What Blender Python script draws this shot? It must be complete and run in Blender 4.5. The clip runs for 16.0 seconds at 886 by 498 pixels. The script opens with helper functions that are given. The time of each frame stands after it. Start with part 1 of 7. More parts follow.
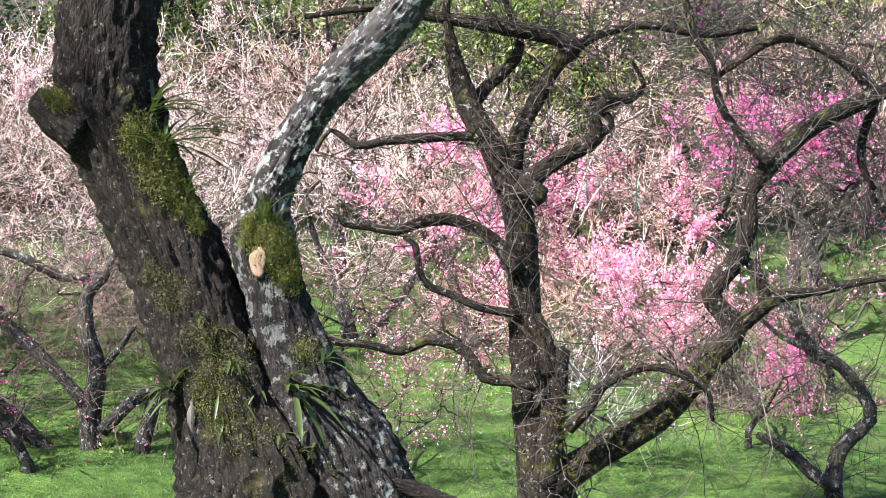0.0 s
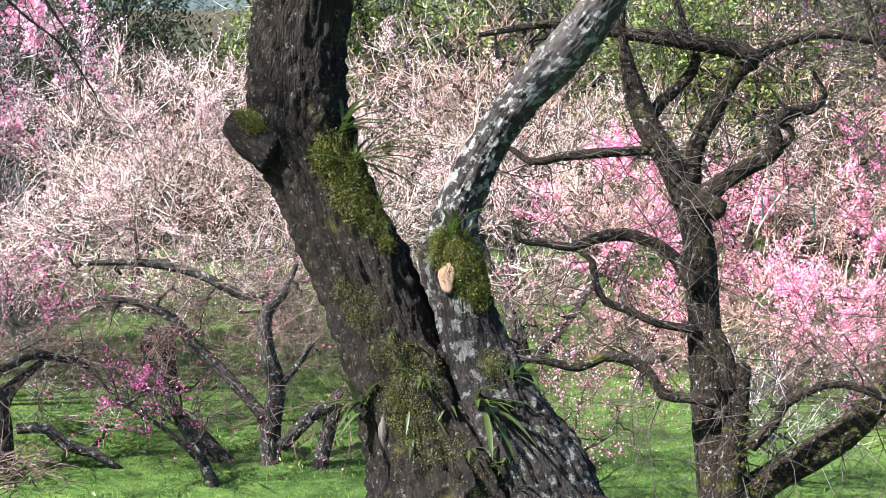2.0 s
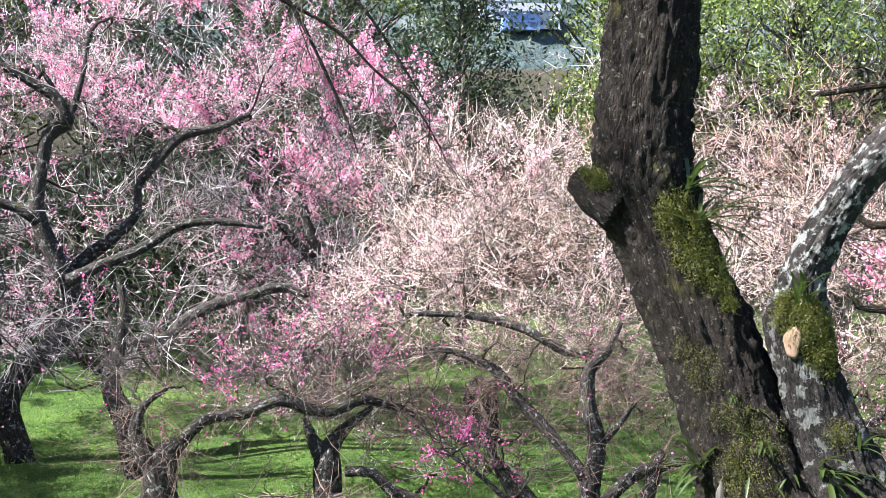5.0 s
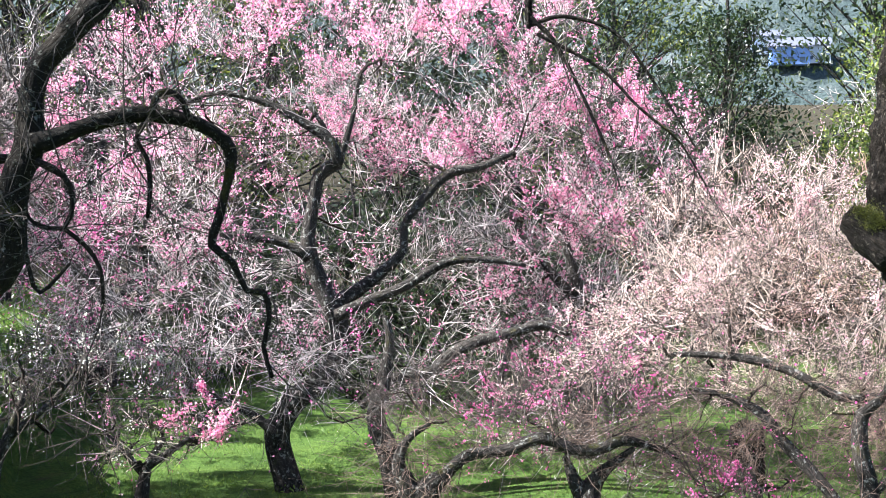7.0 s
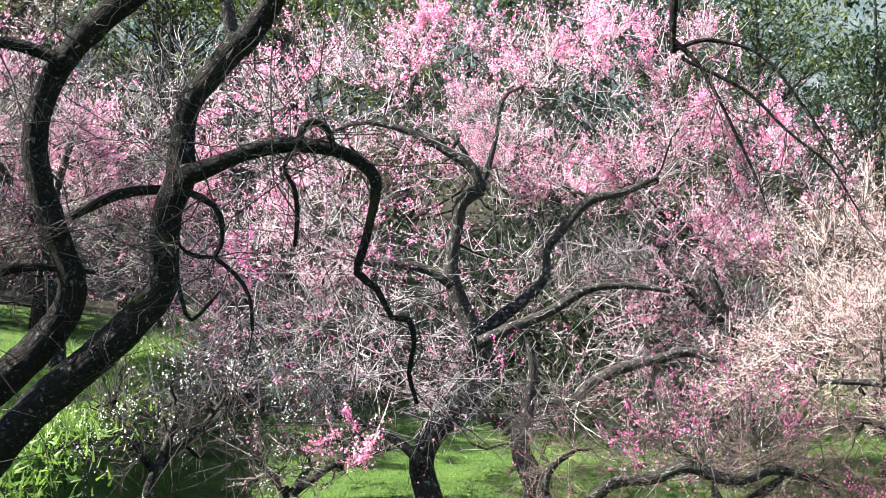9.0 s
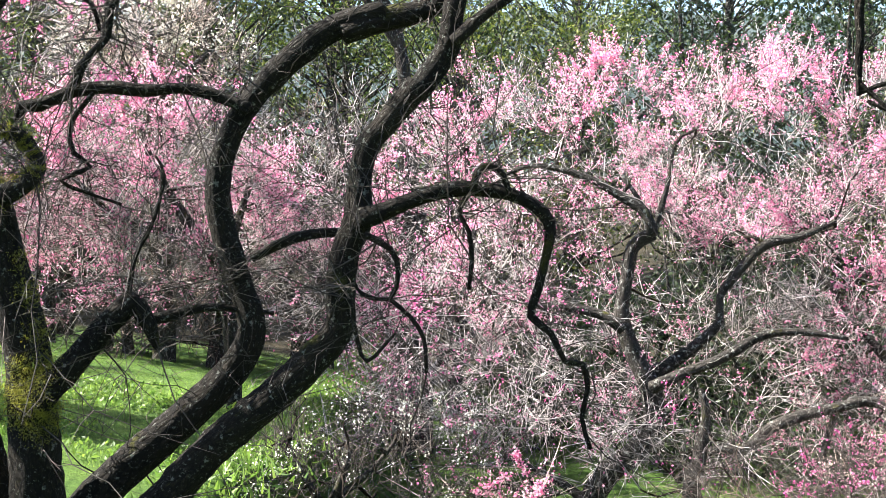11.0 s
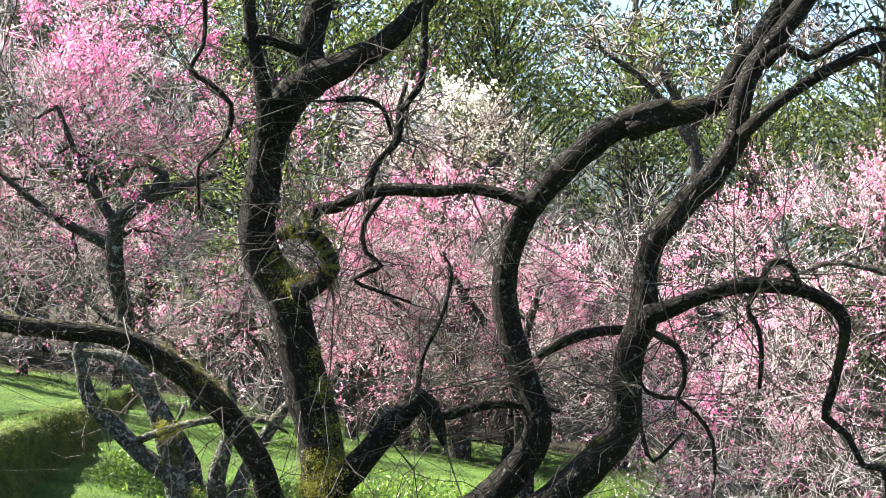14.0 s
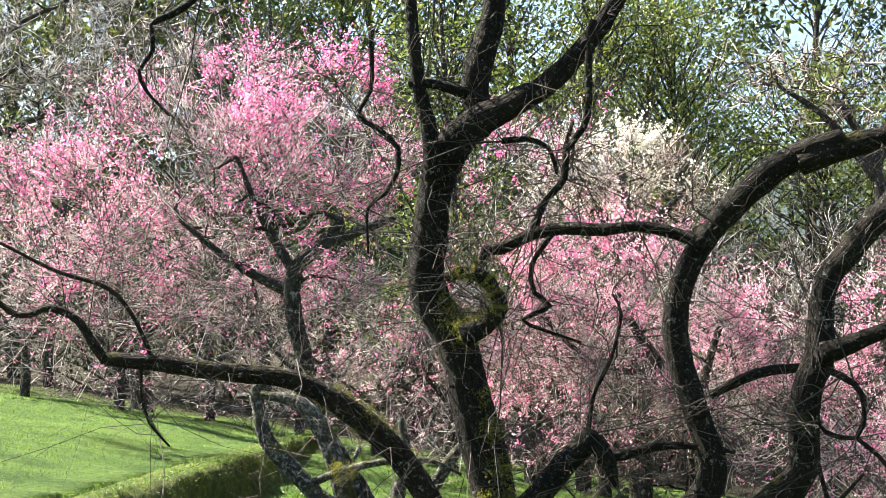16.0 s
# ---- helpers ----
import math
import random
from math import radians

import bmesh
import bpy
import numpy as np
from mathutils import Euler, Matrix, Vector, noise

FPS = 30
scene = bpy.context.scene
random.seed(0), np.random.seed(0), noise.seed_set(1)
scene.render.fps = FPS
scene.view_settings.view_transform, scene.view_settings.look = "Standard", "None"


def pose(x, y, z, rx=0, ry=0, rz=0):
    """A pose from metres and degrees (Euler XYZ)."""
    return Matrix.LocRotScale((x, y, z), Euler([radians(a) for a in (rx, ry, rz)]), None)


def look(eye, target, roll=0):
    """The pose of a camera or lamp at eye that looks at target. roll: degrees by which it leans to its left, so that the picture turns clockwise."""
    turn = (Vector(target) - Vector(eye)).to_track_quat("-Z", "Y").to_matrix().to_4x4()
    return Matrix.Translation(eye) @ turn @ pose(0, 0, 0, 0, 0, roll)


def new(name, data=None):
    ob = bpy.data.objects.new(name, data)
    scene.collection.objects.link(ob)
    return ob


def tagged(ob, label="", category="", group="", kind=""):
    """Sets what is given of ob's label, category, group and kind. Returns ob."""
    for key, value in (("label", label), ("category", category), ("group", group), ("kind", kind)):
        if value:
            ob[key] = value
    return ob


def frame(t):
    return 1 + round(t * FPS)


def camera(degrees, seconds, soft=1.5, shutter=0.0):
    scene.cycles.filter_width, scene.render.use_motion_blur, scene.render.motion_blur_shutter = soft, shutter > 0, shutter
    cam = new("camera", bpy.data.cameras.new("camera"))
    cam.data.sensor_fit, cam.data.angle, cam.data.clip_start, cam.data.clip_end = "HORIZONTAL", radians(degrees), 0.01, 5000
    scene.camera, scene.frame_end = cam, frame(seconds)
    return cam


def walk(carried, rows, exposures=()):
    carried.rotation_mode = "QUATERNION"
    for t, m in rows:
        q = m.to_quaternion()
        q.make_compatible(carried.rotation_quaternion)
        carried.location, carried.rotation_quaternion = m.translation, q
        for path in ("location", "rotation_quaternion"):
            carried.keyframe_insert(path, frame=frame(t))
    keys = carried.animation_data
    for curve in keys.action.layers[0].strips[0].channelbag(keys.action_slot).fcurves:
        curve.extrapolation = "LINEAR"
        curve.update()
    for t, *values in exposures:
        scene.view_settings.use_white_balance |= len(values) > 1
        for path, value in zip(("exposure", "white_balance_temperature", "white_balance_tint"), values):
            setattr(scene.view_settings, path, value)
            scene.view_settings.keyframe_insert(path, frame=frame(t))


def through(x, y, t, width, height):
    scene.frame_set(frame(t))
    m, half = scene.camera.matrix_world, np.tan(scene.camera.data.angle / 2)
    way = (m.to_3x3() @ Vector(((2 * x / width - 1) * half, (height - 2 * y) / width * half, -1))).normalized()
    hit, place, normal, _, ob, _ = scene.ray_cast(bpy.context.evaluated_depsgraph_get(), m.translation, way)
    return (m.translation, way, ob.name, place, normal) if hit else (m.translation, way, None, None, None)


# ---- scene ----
# ---- camera and walk ----
cam = camera(34.01, 16.0, soft=0.6)
PATH = [  # seconds, x, y, z, yaw, pitch, roll
    (0.0, 0.105, -0.034, 1.595, -31.564, -7.035, 0.858),
    (0.5, 0.086, -0.041, 1.595, -29.868, -6.836, 0.402),
    (1.0, 0.074, -0.033, 1.592, -28.087, -6.661, 0.080),
    (1.5, 0.064, -0.023, 1.592, -26.314, -6.532, -0.209),
    (2.0, 0.059, -0.014, 1.591, -24.933, -6.382, -0.415),
    (2.5, 0.047, -0.013, 1.591, -23.646, -6.157, -0.390),
    (3.0, 0.040, -0.006, 1.588, -21.944, -5.771, -0.402),
    (3.5, 0.022, -0.003, 1.587, -19.491, -5.396, -0.084),
    (4.0, 0.005, -0.003, 1.590, -16.732, -5.030, 0.122),
    (6.5, 0.010, 0.021, 1.587, -5.156, -2.792, 0.211),
    (7.0, 0.010, 0.027, 1.590, -1.950, -2.608, 0.107),
    (7.5, 0.011, 0.028, 1.588, 0.000, -2.552, -0.177),
    (8.0, 0.006, 0.026, 1.590, 1.106, -2.311, -0.342),
    (10.5, -0.018, 0.005, 1.589, 8.291, -0.213, -0.260),
    (11.0, -0.030, 0.004, 1.593, 10.235, 0.199, -0.108),
    (11.5, -0.029, 0.009, 1.596, 13.624, 0.782, 0.080),
    (12.0, -0.029, 0.022, 1.595, 16.539, 1.532, 0.156),
    (12.5, -0.023, 0.025, 1.599, 18.111, 2.157, 0.160),
    (13.0, 0.010, 0.026, 1.590, 19.391, 2.811, 0.162),
    (13.5, 0.019, 0.026, 1.579, 20.582, 3.565, 0.010),
    (14.0, 0.027, 0.033, 1.576, 22.007, 4.194, 0.114),
    (14.5, 0.034, 0.036, 1.576, 23.239, 4.626, 0.178),
    (15.0, 0.051, 0.045, 1.576, 24.834, 4.939, 0.093),
    (15.5, 0.073, 0.059, 1.564, 27.138, 5.368, -0.082),
    (16.0, 0.083, 0.069, 1.550, 29.203, 6.002, -0.173),
]
walk(cam, [(t, pose(x, y, z, 90 + p, 0, a) @ pose(0, 0, 0, 0, 0, r)) for t, x, y, z, a, p, r in PATH],
     [(0.0, 2.39, 6050, 12), (4.0, 2.39, 6000, 12), (8.0, 2.40, 6100, 10), (10.5, 2.46, 6450, 9), (13.0, 2.62, 6500, 9), (16.0, 2.42, 6950, 8)])

# ---- world and sun ----
SUN_LEFT, SUN_UP = 92.0, 48.0  # degrees left of +y, degrees above the horizon
world = bpy.data.worlds.new("sky")
scene.world = world
world.use_nodes = True
wn = world.node_tree.nodes
sky = wn.new("ShaderNodeTexSky")
sky.sky_type, sky.sun_disc = "NISHITA", False
sky.sun_elevation, sky.sun_rotation = radians(SUN_UP), radians(-SUN_LEFT)
wn["Background"].inputs["Strength"].default_value = 0.062
world.node_tree.links.new(sky.outputs["Color"], wn["Background"].inputs["Color"])
sun_data = bpy.data.lights.new("sun", "SUN")
sun_data.energy, sun_data.angle, sun_data.color = 5.0, radians(0.5), (1.0, 0.95, 0.87)
sun = new("sun", sun_data)
SUN_DIR = Vector((-math.sin(radians(SUN_LEFT)) * math.cos(radians(SUN_UP)), math.cos(radians(SUN_LEFT)) * math.cos(radians(SUN_UP)), math.sin(radians(SUN_UP))))
sun.matrix_world = look(SUN_DIR * 60, (0, 0, 0))


# ---- materials ----
class Mat:
    """A small builder of node materials."""

    def __init__(self, name, rough=0.85, spec=0.3):
        self.m = bpy.data.materials.new(name)
        self.m.use_nodes = True
        self.t = self.m.node_tree
        self.b = self.t.nodes["Principled BSDF"]
        self.b.inputs["Roughness"].default_value = rough
        self.b.inputs["Specular IOR Level"].default_value = spec
        self.co = self.t.nodes.new("ShaderNodeTexCoord").outputs["Object"]

    def node(self, kind, **props):
        n = self.t.nodes.new(kind)
        for k, v in props.items():
            n.inputs[k.replace("_", " ")].default_value = v
        return n

    def link(self, a, b):
        self.t.links.new(a, b)

    def noise(self, scale, detail=4, rough=0.6, stretch=None):
        n = self.node("ShaderNodeTexNoise", Scale=scale, Detail=detail, Roughness=rough)
        co = self.co
        if stretch:
            mp = self.node("ShaderNodeMapping")
            mp.inputs["Scale"].default_value = stretch
            self.link(co, mp.inputs["Vector"])
            co = mp.outputs["Vector"]
        self.link(co, n.inputs["Vector"])
        return n.outputs["Fac"]

    def ramp(self, fac, stops):
        n = self.t.nodes.new("ShaderNodeValToRGB")
        e = n.color_ramp.elements
        while len(e) < len(stops):
            e.new(0.5)
        for el, (p, c) in zip(e, stops):
            el.position, el.color = p, (*c, 1) if len(c) == 3 else c
        self.link(fac, n.inputs["Fac"])
        return n.outputs["Color"]

    def grey(self, fac, lo, hi):
        return self.ramp(fac, [(lo, (0, 0, 0)), (hi, (1, 1, 1))])

    def mix(self, fac, a, b, mode="MIX"):
        n = self.t.nodes.new("ShaderNodeMix")
        n.data_type, n.blend_type = "RGBA", mode
        for sock, v in ((n.inputs[0], fac), (n.inputs[6], a), (n.inputs[7], b)):
            if isinstance(v, (int, float)):
                sock.default_value = v
            elif isinstance(v, tuple):
                sock.default_value = (*v, 1)
            else:
                self.link(v, sock)
        return n.outputs[2]

    def mul(self, a, b):
        n = self.t.nodes.new("ShaderNodeMath")
        n.operation = "MULTIPLY"
        self.link(a, n.inputs[0])
        if isinstance(b, float):
            n.inputs[1].default_value = b
        else:
            self.link(b, n.inputs[1])
        return n.outputs[0]

    def colour(self, c):
        if isinstance(c, tuple):
            self.b.inputs["Base Color"].default_value = (*c, 1)
        else:
            self.link(c, self.b.inputs["Base Color"])
        self.c = c
        return self

    def bump(self, fac, strength, dist=0.01):
        n = self.node("ShaderNodeBump", Strength=strength, Distance=dist)
        self.link(fac, n.inputs["Height"])
        self.link(n.outputs["Normal"], self.b.inputs["Normal"])
        return self

    def island(self):
        return self.t.nodes.new("ShaderNodeNewGeometry").outputs["Random Per Island"]

    def up(self, lo, hi):
        """How far a surface faces upward, from 0 to 1."""
        s = self.t.nodes.new("ShaderNodeSeparateXYZ")
        self.link(self.t.nodes.new("ShaderNodeNewGeometry").outputs["Normal"], s.inputs[0])
        n = self.node("ShaderNodeMapRange")
        n.inputs["From Min"].default_value, n.inputs["From Max"].default_value = lo, hi
        self.link(s.outputs["Z"], n.inputs["Value"])
        return n.outputs["Result"]

    def thin(self, amount):
        """Lets light shine through, as through petals and leaves."""
        tr = self.t.nodes.new("ShaderNodeBsdfTranslucent")
        if isinstance(self.c, tuple):
            tr.inputs["Color"].default_value = (*self.c, 1)
        else:
            self.link(self.c, tr.inputs["Color"])
        mx = self.node("ShaderNodeMixShader", Fac=amount)
        self.link(self.b.outputs[0], mx.inputs[1])
        self.link(tr.outputs[0], mx.inputs[2])
        self.link(mx.outputs[0], self.t.nodes["Material Output"].inputs["Surface"])
        return self


def bark_material(name, dark, light, lichen, moss, lichen_lo=0.62, moss_lo=0.56, ridge=0.6, plate=40, blotch=14, band=0.0):
    """Plated bark with cracks along the limb, pale flakes, lichen, and moss on what faces up."""
    k = Mat(name, 0.9, 0.2)
    at = k.t.nodes.new("ShaderNodeAttribute")
    at.attribute_name = "grain"
    obj, k.co = k.co, at.outputs["Vector"]
    wob = k.t.nodes.new("ShaderNodeTexNoise")
    wob.inputs["Scale"].default_value, wob.inputs["Detail"].default_value = plate * 0.8, 4
    k.link(k.co, wob.inputs["Vector"])
    add = k.t.nodes.new("ShaderNodeVectorMath")
    add.operation = "MULTIPLY_ADD"
    k.link(wob.outputs["Color"], add.inputs[0])
    add.inputs[1].default_value = (0.9 / plate,) * 3
    k.link(k.co, add.inputs[2])
    k.co = add.outputs[0]
    edge = k.t.nodes.new("ShaderNodeTexVoronoi")
    edge.feature = "DISTANCE_TO_EDGE"
    cell = k.t.nodes.new("ShaderNodeTexVoronoi")
    for n in (edge, cell):
        n.inputs["Scale"].default_value = plate
        k.link(k.co, n.inputs["Vector"])
    pick = k.t.nodes.new("ShaderNodeSeparateColor")
    k.link(cell.outputs["Color"], pick.inputs[0])
    furrow = k.noise(plate * 1.4, 7, 0.75)
    cracks = k.noise(plate * 4, 5, 0.7)
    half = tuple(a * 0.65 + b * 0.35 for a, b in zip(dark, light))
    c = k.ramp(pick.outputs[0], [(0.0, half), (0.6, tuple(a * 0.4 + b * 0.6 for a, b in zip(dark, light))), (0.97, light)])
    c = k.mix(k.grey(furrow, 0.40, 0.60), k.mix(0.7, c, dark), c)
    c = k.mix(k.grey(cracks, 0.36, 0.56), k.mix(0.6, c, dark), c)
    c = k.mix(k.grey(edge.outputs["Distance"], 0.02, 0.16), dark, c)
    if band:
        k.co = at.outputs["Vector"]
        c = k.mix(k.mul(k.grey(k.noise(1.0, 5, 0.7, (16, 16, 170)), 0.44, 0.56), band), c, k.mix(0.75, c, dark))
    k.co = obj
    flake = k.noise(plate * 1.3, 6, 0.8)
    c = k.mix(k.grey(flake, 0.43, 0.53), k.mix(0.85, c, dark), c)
    c = k.mix(k.grey(flake, 0.60, 0.64), c, k.mix(0.65, c, lichen))
    c = k.mix(k.grey(k.noise(3.2, 3), 0.35, 0.7), c, k.mix(0.35, c, light))
    spots = k.grey(k.noise(blotch, 8, 0.7), lichen_lo, lichen_lo + 0.03)
    c = k.mix(spots, c, k.mix(k.grey(cracks, 0.3, 0.7), k.mix(0.4, lichen, dark), lichen))
    mossy = k.mul(k.grey(k.noise(4.5, 6, 0.65), moss_lo, moss_lo + 0.1), k.up(-0.35, 0.35))
    moss_c = k.ramp(k.noise(60, 3), [(0.3, tuple(a * 0.4 for a in moss)), (0.7, moss)])
    c = k.mix(mossy, c, moss_c)
    k.colour(c)
    h = k.mix(0.45, k.grey(edge.outputs["Distance"], 0.0, 0.3), furrow)
    k.bump(k.mix(0.4, k.mix(0.3, h, cracks), flake), ridge, 0.03)
    return k.m


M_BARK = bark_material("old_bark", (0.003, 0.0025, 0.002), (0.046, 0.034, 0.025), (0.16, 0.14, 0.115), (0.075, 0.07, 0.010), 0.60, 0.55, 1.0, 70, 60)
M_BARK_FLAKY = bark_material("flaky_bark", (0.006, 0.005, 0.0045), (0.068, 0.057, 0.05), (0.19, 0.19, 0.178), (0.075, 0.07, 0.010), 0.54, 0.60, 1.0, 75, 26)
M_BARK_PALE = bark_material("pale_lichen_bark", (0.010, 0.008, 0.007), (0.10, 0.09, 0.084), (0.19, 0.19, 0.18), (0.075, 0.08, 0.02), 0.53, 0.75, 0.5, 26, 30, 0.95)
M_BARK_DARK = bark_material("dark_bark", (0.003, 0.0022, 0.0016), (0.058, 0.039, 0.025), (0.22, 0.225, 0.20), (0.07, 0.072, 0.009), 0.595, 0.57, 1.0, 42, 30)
# darker copy of dark_bark: shade on these trunks is put into the colour
M_BARK_SHADED = bark_material("shade_darkened_bark", (0.003, 0.0025, 0.002), (0.036, 0.028, 0.020), (0.17, 0.175, 0.155), (0.07, 0.07, 0.009), 0.595, 0.60, 1.0, 42, 34)
M_BARK_FAR = bark_material("grey_bark", (0.008, 0.007, 0.006), (0.10, 0.087, 0.077), (0.27, 0.27, 0.25), (0.08, 0.08, 0.012), 0.57, 0.58, 1.0, 30, 22)

M_BARK_LICHEN = bark_material("lichen_grey_bark", (0.02, 0.018, 0.015), (0.17, 0.16, 0.14), (0.30, 0.31, 0.28), (0.11, 0.11, 0.016), 0.53, 0.50, 1.0, 50, 40)


def twig_material(name, a, b):
    k = Mat(name, 0.75, 0.35)
    lerp = lambda u: tuple(p + (q - p) * u for p, q in zip(a, b))
    k.colour(k.ramp(k.island(), [(0.0, a), (0.4, lerp(0.08)), (0.75, lerp(0.65)), (1.0, b)]))
    return k.m


M_TWIG_DARK = twig_material("dark_twigs", (0.02, 0.015, 0.013), (0.10, 0.08, 0.07))
M_TWIG = twig_material("grey_twigs", (0.025, 0.021, 0.019), (0.76, 0.68, 0.66))
M_TWIG_PALE = twig_material("pale_twigs", (0.022, 0.015, 0.013), (0.80, 0.64, 0.56))
M_TWIG_BROWN = twig_material("brown_twigs", (0.05, 0.034, 0.028), (0.26, 0.18, 0.145))
M_TWIG_RED = twig_material("reddish_twigs", (0.07, 0.036, 0.03), (0.74, 0.50, 0.41))


def petal_material(name, stops, through=0.6):
    k = Mat(name, 0.6, 0.2)
    k.colour(k.ramp(k.island(), stops))
    k.thin(through)
    return k.m


M_PINK = petal_material("pink_petals", [(0.0, (0.61, 0.10, 0.29)), (0.35, (0.82, 0.28, 0.47)), (0.72, (0.90, 0.50, 0.63)), (1.0, (0.95, 0.83, 0.87))])
M_PINK_DEEP = petal_material("deep_pink_petals", [(0.0, (0.56, 0.06, 0.28)), (0.4, (0.78, 0.17, 0.42)), (0.8, (0.87, 0.36, 0.57)), (1.0, (0.93, 0.72, 0.80))])
M_ROSE = petal_material("magenta_petals", [(0.0, (0.54, 0.05, 0.27)), (0.5, (0.78, 0.15, 0.44)), (1.0, (0.88, 0.40, 0.64))])
M_BLUSH = petal_material("blush_petals", [(0.0, (0.70, 0.28, 0.41)), (0.45, (0.85, 0.59, 0.61)), (1.0, (0.92, 0.83, 0.80))])
M_WHITE = petal_material("white_petals", [(0.0, (0.66, 0.64, 0.52)), (0.6, (0.84, 0.83, 0.76)), (1.0, (0.9, 0.9, 0.86))])


def leaf_material(name, stops, through=0.4):
    k = Mat(name, 0.45, 0.5)
    k.colour(k.ramp(k.island(), stops))
    k.thin(through)
    return k.m


M_LEAF = leaf_material("evergreen_leaves", [(0.0, (0.018, 0.034, 0.010)), (0.5, (0.058, 0.09, 0.02)), (1.0, (0.19, 0.21, 0.035))])
M_LEAF_LIGHT = leaf_material("bamboo_leaves", [(0.0, (0.035, 0.065, 0.015)), (0.5, (0.10, 0.15, 0.03)), (1.0, (0.25, 0.29, 0.055))])
M_LEAF_DARK = leaf_material("dark_leaves", [(0.0, (0.008, 0.016, 0.007)), (0.6, (0.02, 0.038, 0.013)), (1.0, (0.05, 0.075, 0.02))])
M_FERN = leaf_material("strap_leaves", [(0.0, (0.025, 0.04, 0.010)), (0.6, (0.05, 0.075, 0.018)), (1.0, (0.10, 0.12, 0.035))])
# yellow-green moss with a sunlit glow put into its colour
M_MOSS_LIT = leaf_material("lit_moss", [(0.0, (0.08, 0.085, 0.012)), (0.5, (0.21, 0.21, 0.026)), (1.0, (0.40, 0.38, 0.055))], 0.45)
M_MOSS = leaf_material("moss", [(0.0, (0.025, 0.03, 0.006)), (0.5, (0.085, 0.095, 0.014)), (1.0, (0.21, 0.21, 0.034))], 0.4)

M_MOSS_DEEP = leaf_material("deep_green_moss", [(0.0, (0.025, 0.036, 0.006)), (0.6, (0.075, 0.10, 0.016)), (1.0, (0.17, 0.19, 0.03))], 0.4)

k = Mat("grass_ground", 0.95, 0.15)
g = k.ramp(k.noise(1.6, 8, 0.75), [(0.3, (0.044, 0.095, 0.016)), (0.5, (0.110, 0.198, 0.041)), (0.72, (0.20, 0.30, 0.058))])
g = k.mix(k.grey(k.noise(28, 6, 0.75), 0.38, 0.62), k.mix(0.55, g, (0.02, 0.04, 0.008)), g)
g = k.mix(k.grey(k.noise(0.5, 6, 0.7), 0.62, 0.72), g, (0.11, 0.11, 0.05))
away = k.t.nodes.new("ShaderNodeVectorMath")
away.operation = "LENGTH"
k.link(k.co, away.inputs[0])
litter = k.ramp(k.noise(2.2, 8, 0.75), [(0.3, (0.02, 0.017, 0.011)), (0.6, (0.055, 0.046, 0.028)), (0.8, (0.05, 0.07, 0.02))])
span = k.node("ShaderNodeMapRange")
span.inputs["From Min"].default_value, span.inputs["From Max"].default_value = 21.0, 24.0
k.link(away.outputs["Value"], span.inputs["Value"])
g = k.mix(span.outputs["Result"], g, litter)
k.colour(g).bump(k.noise(34, 6, 0.75), 1.0, 0.08)
M_GROUND = k.m
M_GRASS = leaf_material("grass_blades", [(0.0, (0.058, 0.115, 0.015)), (0.5, (0.118, 0.215, 0.037)), (1.0, (0.22, 0.32, 0.055))], 0.5)
k = Mat("mossy_bank", 0.95, 0.2)
c = k.ramp(k.noise(7, 6, 0.7), [(0.3, (0.028, 0.036, 0.009)), (0.5, (0.075, 0.10, 0.02)), (0.72, (0.16, 0.19, 0.035))])
k.colour(c).bump(k.noise(20, 6, 0.7), 1.0, 0.06)
M_BANK = k.m


# ---- mesh helpers ----
def mesh_of(name, verts, faces, material, smooth=False):
    me = bpy.data.meshes.new(name)
    verts = np.asarray(verts, dtype=np.float32)
    faces = np.asarray(faces, dtype=np.int32)
    n, w = faces.shape
    me.vertices.add(len(verts))
    me.vertices.foreach_set("co", verts.ravel())
    me.loops.add(n * w)
    me.loops.foreach_set("vertex_index", faces.ravel())
    me.polygons.add(n)
    me.polygons.foreach_set("loop_start", np.arange(0, n * w, w, dtype=np.int32))
    if smooth:
        me.polygons.foreach_set("use_smooth", np.ones(n, dtype=bool))
    me.update(calc_edges=True)
    me.materials.append(material)
    return me


def part(name, me, parent, label="", kind=""):
    ob = new(name, me)
    ob.parent = parent
    return tagged(ob, label, "", "", kind)


def thing(name, at, label, category, group="", kind=""):
    ob = new(name)
    ob.location = at
    ob.empty_display_size = 0.1
    return tagged(ob, label, category, group, kind)


def spline(ctrl, step):
    """A smooth line (x, y, z, r) through the control points, at about even steps."""
    p = np.array(ctrl, dtype=float)
    p = np.vstack([2 * p[0] - p[1], p, 2 * p[-1] - p[-2]])
    out = []
    for i in range(1, len(p) - 2):
        n = max(2, int(np.linalg.norm(p[i + 1, :3] - p[i, :3]) / step))
        u = np.linspace(0, 1, n, endpoint=False)[:, None]
        a, b, c, d = p[i - 1], p[i], p[i + 1], p[i + 2]
        out.append(0.5 * (2 * b + (c - a) * u + (2 * a - 5 * b + 4 * c - d) * u ** 2 + (3 * b - a - 3 * c + d) * u ** 3))
    out.append(p[-2][None])
    q = np.vstack(out)
    q[:, 3] = np.maximum(q[:, 3], 0.0015)
    return q


